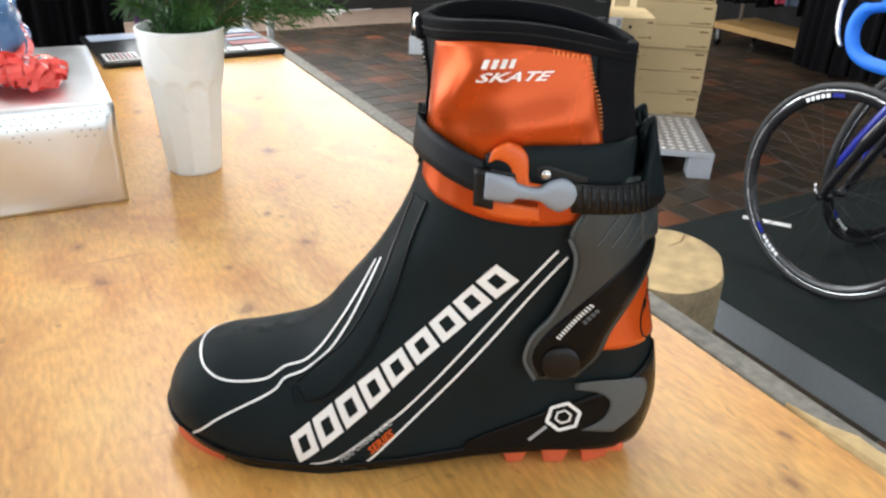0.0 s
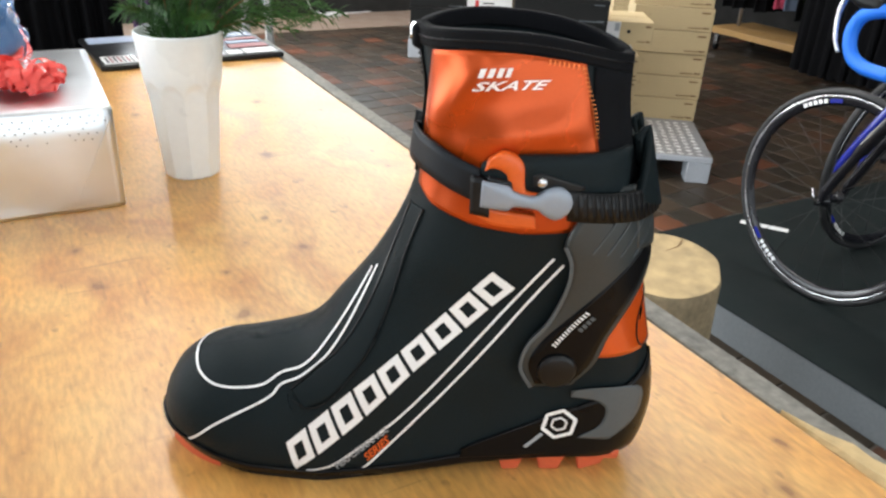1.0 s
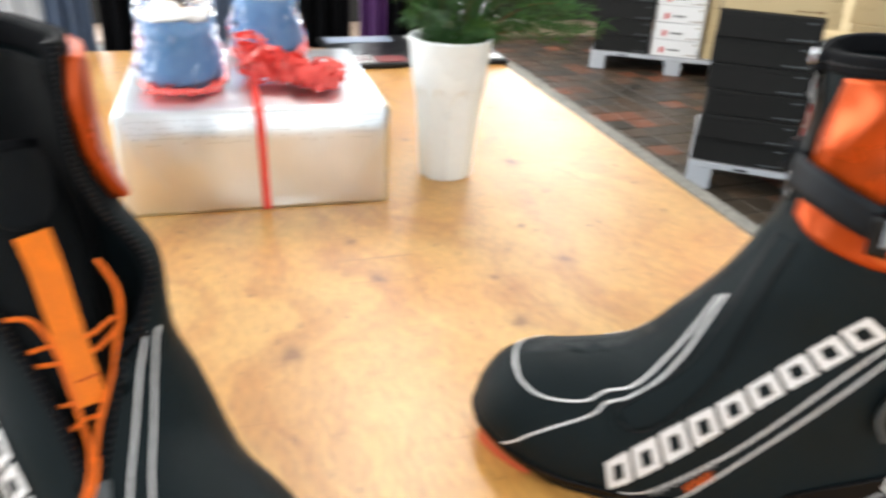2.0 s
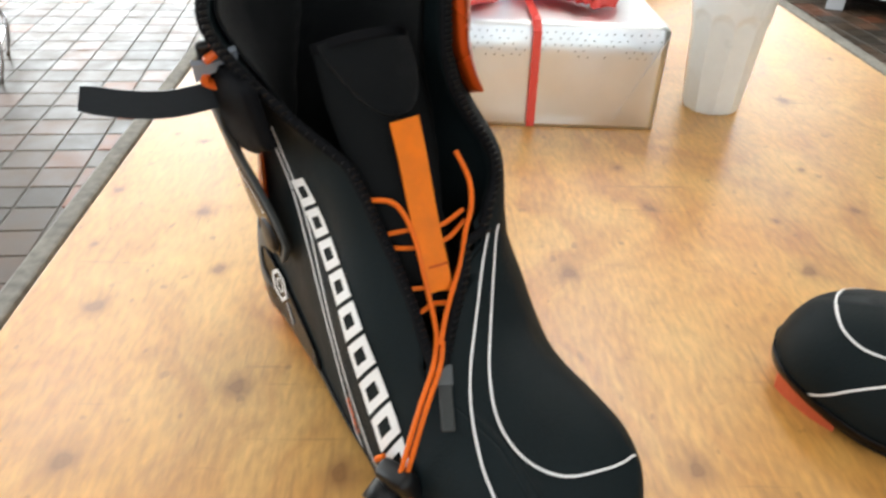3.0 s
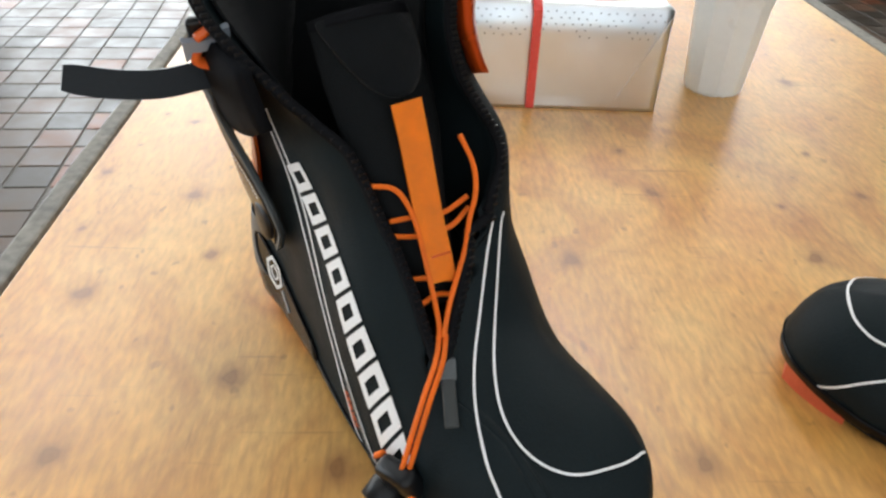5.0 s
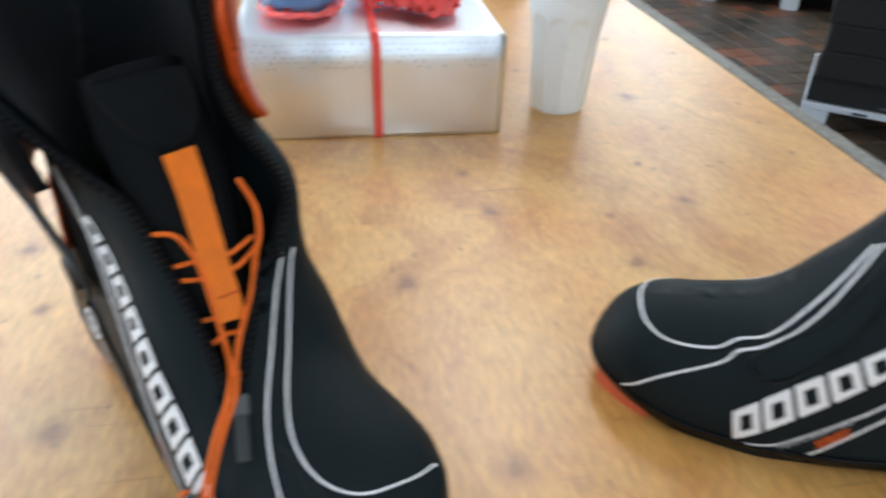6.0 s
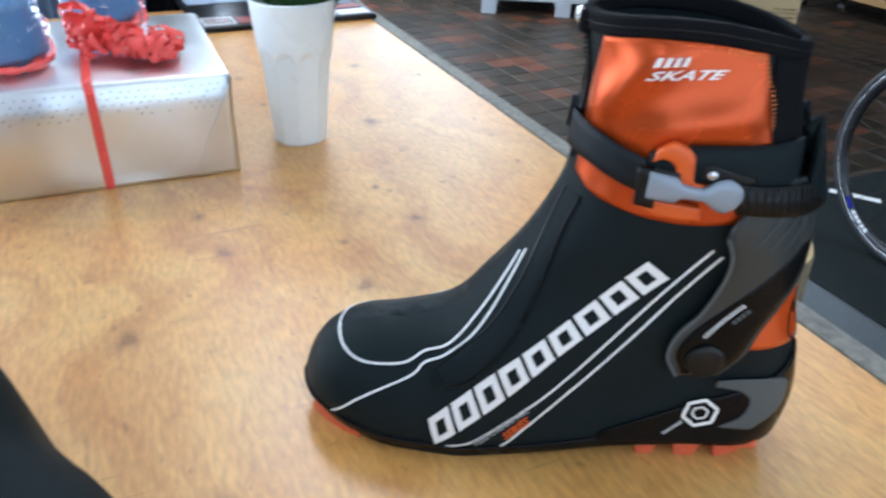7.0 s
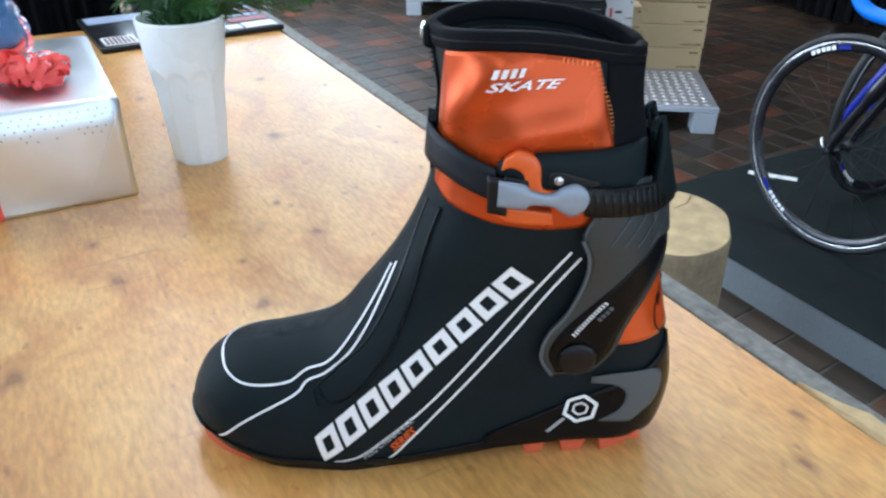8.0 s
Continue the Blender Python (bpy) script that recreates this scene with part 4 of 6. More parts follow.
    if opened:
        cg = lambda z: gap(0.275)
        put("collar", band(lambda a: 0.268, lambda a: 0.283, 0, 1, -0.0052, 0.0066, rows=8, cols=90, gap=cg, warp=warp), NEOPRENE, boot, "padded black collar")
    else:
        put("collar", band(lambda a: rim_z(a) - 0.0085, lambda a: rim_z(a) + 0.0012, 0, 2 * math.pi, -0.0050, 0.0062, rows=7, cols=100), NEOPRENE, boot, "padded black collar")
        put("collar_seam", band(lambda a: rim_z(a) - 0.0042, lambda a: rim_z(a) - 0.0034, 0, 2 * math.pi, 0.0010, 0.0007, rows=2, cols=100), BLACKPL, boot)
        put("back_panel", band(lambda a: 0.205, lambda a: rim_z(a) - 0.009, -0.98, 0.98, 0.0001, 0.0012, rows=10, cols=40), NEOPRENE, boot)

    # rear spoiler and swinging arms
    put("spoiler", band(lambda a: 0.166 + 0.012 * abs(a), lambda a: 0.213 - 0.004 * abs(a), -0.62, 0.62, 0.0046, 0.0034, rows=14, cols=50), GREYPL, boot, "grey plastic rear spoiler")
    put("spoiler_pad", band(lambda a: 0.190 + 0.012 * (abs(a) / 0.62) ** 2, lambda a: 0.2365 - 0.029 * (abs(a) / 0.62) ** 2, -0.62, 0.62, 0.0080, 0.0050, rows=14, cols=60), FABRIC, boot, "padded black spoiler lining")
    arm_l = [(0.112, 0.214), (0.098, 0.196), (0.0925, 0.1805), (0.0975, 0.168), (0.0965, 0.150), (0.089, 0.127), (0.078, 0.111), (0.0745, 0.095), (0.082, 0.080)]
    arm_r = [(0.142, 0.206), (0.1445, 0.188), (0.1465, 0.172), (0.144, 0.158), (0.1385, 0.145), (0.131, 0.130), (0.1245, 0.116), (0.1195, 0.098), (0.108, 0.0815)]
    plate_l = [(0.1385, 0.1760), (0.118, 0.154), (0.100, 0.131), (0.0845, 0.112), (0.0790, 0.097), (0.0845, 0.0825)]
    plate_r = [(0.1430, 0.1660), (0.1340, 0.1450), (0.1262, 0.128), (0.1205, 0.113), (0.1165, 0.0975), (0.1065, 0.0835)]
    for side in (lat, med):
        lift = 0.0035
        sw = swing if opened and side == lat else (warp if opened else None)
        arm = put("cuff_arm", patch(arm_l, arm_r, side, lift, 0.0034, 14, 44, crown=0.0006, warp=sw), GREYPL, boot, "grey plastic swing arm")
        put("arm_inlay", patch(plate_l, plate_r, side, lift + 0.0036, 0.0006, 8, 30, warp=sw), GLOSSBLK, arm, "glossy black inlay")
        put("arm_edge", stripe(arm_l[2:], side, 0.0022, lift + 0.0034, 0.0010, n=40, warp=sw), GREYPATCH, arm, "paler grey arm edge")
        for k in range(4):
            put("arm_ridge", stripe([(0.107 + 0.0075 * k, 0.176 - 0.002 * k), (0.119 + 0.0068 * k, 0.197 - 0.004 * k)], side, 0.0008, lift + 0.0040, 0.0006, n=10, warp=sw), GREYPATCH, arm)
        ticks = bar_row((0.0945, 0.1105), (0.1125, 0.1365), (0.0922, 0.1122), (0.1102, 0.1382), 14, 0.5)
        tagged(put("arm_ticks", decal(ticks, side, lift + 0.0044, 0.0003, warp=sw), WHITE, arm), kind="stuff")
        tagged(put("arm_bars", decal(bar_row((0.1090, 0.1220), (0.1160, 0.1325), (0.1068, 0.1240), (0.1138, 0.1345), 4, 0.7), side, lift + 0.0044, 0.0003, warp=sw), GREYPATCH, arm), kind="stuff")
        hub = put("pivot", lathe([(0.0005, 0.0030), (0.0095, 0.0030), (0.0120, 0.0018), (0.0125, 0.0), (0.0005, 0.0)], 32), BLACKPL, boot, "round black pivot cap")
        c = skin(0.097, 0.0935, side, lift + 0.0042)
        hub.matrix_local = Matrix.Translation([float(v) for v in c]) @ (Vector((0, 0, 1)).rotation_difference(Vector([float(v) for v in skin_normal(0.097, 0.0935, side)]))).to_matrix().to_4x4()

    # strap, buckle and pad
    def buckle(w):
        put("ankle_pad", patch([(0.043, 0.2200), (0.062, 0.2120), (0.090, 0.2080), (0.122, 0.2070)], [(0.044, 0.2260), (0.060, 0.2315), (0.090, 0.2330), (0.122, 0.2325)], lat, 0.0012, 0.0046, 12, 30, crown=0.004, warp=w), FABRIC, boot, "padded black ankle wing")
        b = put("buckle_base", patch([(0.0410, 0.1973), (0.0495, 0.1923), (0.0615, 0.1908), (0.0745, 0.1908)], [(0.0425, 0.2028), (0.0495, 0.2013), (0.0615, 0.1993), (0.0735, 0.1978)], lat, 0.0022, 0.0055, 6, 16, warp=w), ORANGEPL, boot, "orange plastic buckle base")
        put("buckle_hook", patch([(0.0460, 0.2233), (0.0505, 0.2256), (0.0560, 0.2223), (0.0580, 0.2138), (0.0610, 0.2088), (0.0770, 0.2078)], [(0.0470, 0.2293), (0.0545, 0.2343), (0.0640, 0.2293), (0.0660, 0.2168), (0.0680, 0.2133), (0.0780, 0.2123)], lat, 0.0035, 0.0065, 8, 34, crown=0.0012, warp=w), ORANGEPL, b, "orange plastic hook")
        put("buckle_frame", patch([(0.0400, 0.1983), (0.0400, 0.2193)], [(0.0490, 0.1973), (0.0490, 0.2183)], lat, 0.0045, 0.0065, 5, 8, straight=True, warp=w), BLACKPL, b)
        put("buckle_frame", patch([(0.0475, 0.2163), (0.0615, 0.2153)], [(0.0475, 0.2203), (0.0615, 0.2188)], lat, 0.0045, 0.0065, 4, 8, straight=True, warp=w), BLACKPL, b)
        lo = [(0.0450, 0.2044), (0.0535, 0.2036), (0.0580, 0.2036), (0.0605, 0.2058), (0.0685, 0.2056), (0.0732, 0.2048), (0.0778, 0.2016), (0.0838, 0.1994), (0.0890, 0.2028), (0.0906, 0.2071)]
        hi = [(0.0455, 0.2186), (0.0535, 0.2178), (0.0580, 0.2168), (0.0605, 0.2140), (0.0685, 0.2120), (0.0732, 0.2127), (0.0778, 0.2160), (0.0838, 0.2177), (0.0890, 0.2144), (0.0908, 0.2096)]
        put("lever", patch(lo, hi, lat, 0.0095, 0.0045, 8, 46, crown=0.0014, warp=w), SILVER, b, "pale blue-grey buckle lever")
        put("rivet_plate", patch([(0.0700, 0.2168), (0.0755, 0.2143), (0.0835, 0.2138), (0.0965, 0.2148)], [(0.0700, 0.2228), (0.0745, 0.2243), (0.0835, 0.2218), (0.0965, 0.2168)], lat, 0.0085, 0.0022, 6, 14, warp=w), BLACKPL, b)
        rv = put("rivet", lathe([(0.0002, 0.0016), (0.0022, 0.0014), (0.0032, 0.0), (0.0002, 0.0)], 18), STEEL, b, "small bright steel rivet")
        c, nn = skin(0.0750, 0.2193, lat, 0.0108), skin_normal(0.0750, 0.2193, lat)
        if w is not None:
            c = w(np.array([c]))[0]
        rv.matrix_local = Matrix.Translation([float(v) for v in c]) @ Vector((0, 0, 1)).rotation_difference(Vector([float(v) for v in nn])).to_matrix().to_4x4()
        return b

    def open_buckle():
        """The released buckle hangs turned to the front on the spread cuff."""
        b = put("buckle_base", box_mesh(-0.0085, 0.0085, -0.0035, 0.0035, -0.0165, 0.0150, 0.003, 3, True), BLACKPL, boot, "black plastic buckle base")
        b.matrix_local = pose(0.0845, lat * 0.0745, 0.2140, 0, 0, 90 - 14 * lat) @ pose(0, 0, 0, -22, 8 * lat, 0) @ Matrix.Scale(0.82, 4)
        lo = [(-0.0150, 0.0080), (-0.0135, 0.0010), (-0.004, -0.0030), (0.006, -0.0040), (0.0135, -0.0085)]
        hi = [(-0.0150, 0.0105), (-0.010, 0.0095), (-0.003, 0.0050), (0.006, 0.0048), (0.0135, 0.0065)]
        a, c = curved(lo, 20), curved(hi, 20)
        v = [(x * lat, y, z) for y in (0.0040, 0.0085) for e in (a, c) for x, z in e]
        f = []
        for i in range(19):
            f += [(i, i + 1, 21 + i, 20 + i), (40 + i + 1, 40 + i, 60 + i, 61 + i), (i + 1, i, 40 + i, 41 + i), (20 + i, 21 + i, 61 + i, 60 + i)]
        f += [(0, 20, 60, 40), (39, 19, 59, 79)]
        me = mesh_from(v, f)
        bm = bmesh.new()
        bm.from_mesh(me)
        bpy.data.meshes.remove(me)
        put("lever", bm_mesh(bm), SILVER, b, "pale blue-grey buckle lever")
        hook = smooth_curve([(-0.0020 * lat, 0.0055, 0.0185), (-0.0045 * lat, 0.0065, 0.0120), (0.0045 * lat, 0.0065, 0.0060)], 6)
        put("buckle_hook", tube(hook, 0.0042, 10, flat=0.7), ORANGEPL, b, "orange plastic hook")
        hook = smooth_curve([(0.0065 * lat, 0.0060, -0.0035), (0.0075 * lat, 0.0070, -0.0100), (-0.0010 * lat, 0.0075, -0.0150), (-0.0115 * lat, 0.0070, -0.0155), (-0.0195 * lat, 0.0060, -0.0125)], 6)
        put("buckle_hook", tube(hook, 0.0046, 10, flat=0.7), ORANGEPL, b, "orange plastic hook")
        return b

    if opened:
        open_buckle()
    else:
        buckle(None)
    strap_mid = lambda a: float(np.interp(abs(a), [0, 0.7, 1.2, 1.9, 2.5, math.pi], [0.196, 0.1985, 0.2035, 0.2110, 0.2215, 0.2265]))
    if not opened:
        a0, a1 = (2.02, math.pi + 0.9) if lat > 0 else (-math.pi - 0.9, -2.02)
        put("strap", band(lambda a: strap_mid(a if abs(a) <= math.pi else 2 * math.pi - abs(a)) - 0.0095, lambda a: strap_mid(a if abs(a) <= math.pi else 2 * math.pi - abs(a)) + 0.0095, a0, a1, 0.0042, 0.0026, rows=5, cols=60), STRAPRUB, boot, "black rubber ankle strap")
        b0, b1 = (0.30, 1.30) if lat > 0 else (-1.30, -0.30)
        back = put("strap_tail", band(lambda a: strap_mid(a) - 0.0062, lambda a: strap_mid(a) + 0.0105, b0, b1, 0.0092, 0.0028, rows=5, cols=40), BLACKPL, boot, "ribbed black strap tail")
        n = 15
        for k in range(n):
            a = b0 + (b1 - b0) * (k + 0.5) / n
            put("strap_rib", band(lambda x: strap_mid(x) - 0.0055, lambda x: strap_mid(x) + 0.0098, a - 0.020, a + 0.020, 0.0119, 0.0007, rows=3, cols=4), BLACKPL, back)
        # zip end and tab at the front of the collar
        zt = put("zip", band(lambda a: 0.205, lambda a: 0.277, math.pi - 0.16, math.pi + 0.16, 0.0004, 0.0016, rows=12, cols=8), BLACKPL, boot, "black zip")
        for k in range(6):
            z = 0.262 + 0.0026 * k
            f = float(s_front(z))
            put("zip_tooth", box_mesh(f - 0.0028, f - 0.0008, -0.0016, 0.0016, z - 0.0006, z + 0.0006), BLACKPL, zt)
        put("zip_slider", box_mesh(-0.0005, 0.0065, -0.0045, 0.0045, 0.280, 0.2890, 0.0025, 3), STEEL, zt, "bright metal zip slider")
        put("collar_tab", box_mesh(0.001, 0.008, -0.008, 0.008, 0.276, 0.2895, 0.003, 3, True), NEOPRENE, boot)
    if opened:
        for edge, nm in ((OPEN_MED, 1), (OPEN_LAT, 0)):
            zs = np.linspace(0.082, 0.281, 70)
            pts = []
            for z in zs:
                y = float(np.interp(z, OPEN_Z, edge))
                th = math.pi - abs(theta_of(y, z, 1))
                p = skin(loop_sz(th, z), z, 1.0, 0.001)
                pts.append([float(p[0]), float(p[1]) * math.copysign(1, y) * lat, float(p[2])])
            pts = flare(np.array(pts))
            tape = put("zip_tape", tube([tuple(v) for v in pts], 0.0030, 8), NEOPRENE, boot, "black zip tape edge")
            for k in range(4, 69, 1):
                v = pts[k]
                put("zip_tooth", box_mesh(v[0] - 0.0034, v[0] + 0.0006, v[1] - 0.0018, v[1] + 0.0018, v[2] - 0.0007, v[2] + 0.0009), BLACKPL, tape)
    if opened:
        out = Vector((-0.6, 0, 0.8)) * 0.0028

        def lift_pts(pts, k=1.0):
            return [Vector((s, (y + 0.0045) * lat, z - 0.002)) + out * k for s, y, z in pts]

        laces = [[(0.0047, 0.0262, 0.1559), (-0.002, 0.0195, 0.1565), (-0.0075, 0.0155, 0.1525), (-0.0163, 0.0133, 0.1409), (-0.0297, 0.0150, 0.1215), (-0.0439, 0.0180, 0.1022), (-0.0500, 0.0215, 0.0945)],
                 [(-0.003, -0.020, 0.174), (-0.011, -0.0235, 0.160), (-0.018, -0.0205, 0.148), (-0.0225, -0.0140, 0.137), (-0.0300, -0.0060, 0.1245), (-0.0413, 0.0100, 0.1088), (-0.0495, 0.0200, 0.0940)],
                 [(-0.0079, 0.0225, 0.1425), (-0.012, 0.010, 0.1435), (-0.017, -0.004, 0.144), (-0.017, -0.019, 0.149)],
                 [(-0.0111, 0.0238, 0.136), (-0.017, 0.010, 0.1350), (-0.022, -0.005, 0.138), (-0.0185, -0.019, 0.143)],
                 [(-0.0252, 0.0245, 0.1179), (-0.030, 0.014, 0.1185), (-0.036, 0.002, 0.117)], [(-0.0364, 0.0215, 0.1091), (-0.036, 0.012, 0.111), (-0.040, 0.004, 0.1105)]]
        for k, l in enumerate(laces):
            put("lace", tube(smooth_curve(lift_pts(l, (1.4, 2.4)[k] if k < 2 else 0.25), 7), 0.0014, 8), CORD, boot, "thin orange lace")
        for dy, ds in ((0.0, 0.0), (-0.0022, -0.0026)):
            l = [(-0.0480 + ds, 0.0195 + dy, 0.0975), (-0.0560 + ds, 0.0270 + dy, 0.0890), (-0.065 + ds, 0.040 + dy, 0.080), (-0.071 + ds, 0.051 + dy, 0.064), (-0.072 + ds, 0.057 + dy, 0.045)]
            put("lace", tube(smooth_curve(lift_pts(l), 7), 0.0014, 8), CORD, boot, "thin orange lace")
        tab = [(0.0096, 0.0027, 0.1940), (0.0025, 0.0020, 0.1753), (-0.0065, 0.0033, 0.1580), (-0.0160, 0.0050, 0.1425), (-0.0255, 0.0065, 0.1290), (-0.0345, 0.0080, 0.1160)]
        tp = smooth_curve(lift_pts(tab, 1.0), 6)
        put("pull_tab", ribbon_mesh(tp, [Vector((-0.82, 0.04, 0.57))] * len(tp), [0.0172 - 0.003 * (i / len(tp)) for i in range(len(tp))], 0.0012), LACE, boot, "orange webbing pull tab")
        put("pull_tab_stitch", ribbon_mesh([lift_pts([(-0.0275, 0.0000, 0.1262)], 1.4)[0], lift_pts([(-0.0265, 0.0135, 0.1262)], 1.4)[0]], [Vector((-0.82, 0, 0.57))] * 2, 0.0012, 0.0006), SATIN, boot)
        tg = put("cord_lock", box_mesh(-0.012, 0.012, -0.006, 0.006, -0.010, 0.010, 0.004, 3, True), BLACKPL, boot, "black plastic cord lock")
        tg.matrix_local = pose(-0.071, lat * 0.0600, 0.036, 24 * -lat, 12, 10)
        tg = put("cord_lock", lathe([(0.0005, -0.011), (0.008, -0.010), (0.0098, 0.0), (0.008, 0.010), (0.0005, 0.011)], 20), BLACKPL, boot, "black plastic cord lock")
        tg.matrix_local = pose(-0.060, lat * 0.0615, 0.017, 70, 20, 0)
        for a, c in (((-0.078, 0.062, 0.040), (-0.085, 0.060, 0.028)), ((-0.058, 0.062, 0.043), (-0.053, 0.063, 0.037))):
            put("lace_end", tube([(a[0], a[1] * lat, a[2]), (c[0], c[1] * lat, c[2])], 0.0018, 8), CORD, boot, "orange lace end")
        sl = put("zip_slider", box_mesh(-0.0055, 0.0055, -0.0045, 0.0045, 0.0, 0.004, 0.0012), GREYPATCH, boot, "dark metal zip slider")
        sl.matrix_local = pose(-0.0615, lat * 0.0275, 0.0835, 0, -35, lat * -30)
        pl = put("zip_pull", box_mesh(-0.0125, 0.0125, -0.0034, 0.0034, 0.0, 0.0022, 0.001), GREYPL, boot, "grey rubber zip pull")
        pl.matrix_local = pose(-0.0745, lat * 0.0350, 0.0765, 0, -28, lat * -30)
        strap = [(0.092, 0.064, 0.1932), (0.0935, 0.080, 0.1916), (0.095, 0.098, 0.1910), (0.099, 0.118, 0.1938), (0.104, 0.138, 0.1993)]
        sp = smooth_curve([(s, y * lat, z) for s, y, z in strap], 6)
        put("strap", ribbon_mesh(sp, [Vector((-1, 0.12 * lat, 0.25))] * len(sp), [0.0142] * (len(sp) - 2) + [0.0135, 0.0120], 0.0030), STRAPRUB, boot, "loose black rubber strap")
        def tongue_sheet(t0, t1, u0, u1, off, thick, rows, cols, oval=False):
            """A piece of the tongue: t runs up its length, u across it; off metres before its front face."""
            front, backs = [], []
            for i in range(rows):
                for j in range(cols):
                    u, t = u0 + (u1 - u0) * j / (cols - 1), t0 + (t1 - t0) * i / (rows - 1)
                    if oval:
                        low = t0 + (t1 - t0) * 0.92 * (abs(u) / u1) ** 2.4
                        t = low + (t1 - low) * i / (rows - 1)
                    half = float(np.interp(t, [0, 0.3, 0.55, 0.8, 1.0], [0.017, 0.022, 0.028, 0.031, 0.029]))
                    mid = float(np.interp(t, [0, 0.3, 0.6, 1.0], [0.009, 0.008, 0.004, 0.002]))
                    up = Vector((0.489, 0, 0.872))
                    ahead = Vector((-0.872, 0, 0.489))
                    c = Vector((-0.0385, 0, 0.104)) + up * (0.149 * t) + Vector((0, lat * (mid + half * u), 0))
                    c -= ahead * (0.013 * u * u + 0.010 * t * t * t)
                    c += ahead * 0.0009 * noise.noise(Vector((u * 2.2, t * 7, 0)))
                    front.append(c + ahead * (off + thick * (1 - 0.75 * abs(2 * j / (cols - 1) - 1) ** 6)))
                    backs.append(c + ahead * off)
            n = rows * cols
            f1 = grid_faces(rows, cols)
            faces = f1 + [tuple(n + i for i in reversed(q)) for q in f1]
            edge = list(range(cols)) + [i * cols + cols - 1 for i in range(1, rows)] + [(rows - 1) * cols + k for k in range(cols - 2, -1, -1)] + [i * cols for i in range(rows - 2, 0, -1)]
            faces += [(q, p, n + p, n + q) for p, q in zip(edge, edge[1:] + edge[:1])]
            bm = bmesh.new()
            me = mesh_from(front + backs, faces)
            bm.from_mesh(me)
            bpy.data.meshes.remove(me)
            return bm_mesh(bm, True)

        tongue = put("tongue", tongue_sheet(0.0, 1.0, -1, 1, -0.006, 0.004, 36, 24), AIRMESH, boot, "soft black mesh tongue")
        put("tongue_pad", tongue_sheet(0.70, 1.0, -0.94, 0.94, -0.0025, 0.0030, 14, 24, True), LINING, tongue, "padded black tongue top")
        put("tongue_binding", tongue_sheet(0.975, 1.012, -1, 1, -0.0070, 0.0085, 4, 24), NEOPRENE, tongue)
        # the padded wing on the inner side of the released arm
        put("ankle_pad", patch([(0.046, 0.176), (0.070, 0.164), (0.098, 0.157), (0.124, 0.163)], [(0.048, 0.208), (0.072, 0.213), (0.098, 0.212), (0.126, 0.206)], lat, -0.0040, 0.0070, 10, 20, crown=0.003, warp=swing), NEOPRENE, boot, "padded black ankle wing")
    return boot

# ---------------------------------------------------------------- setting
TABLE = 0.95


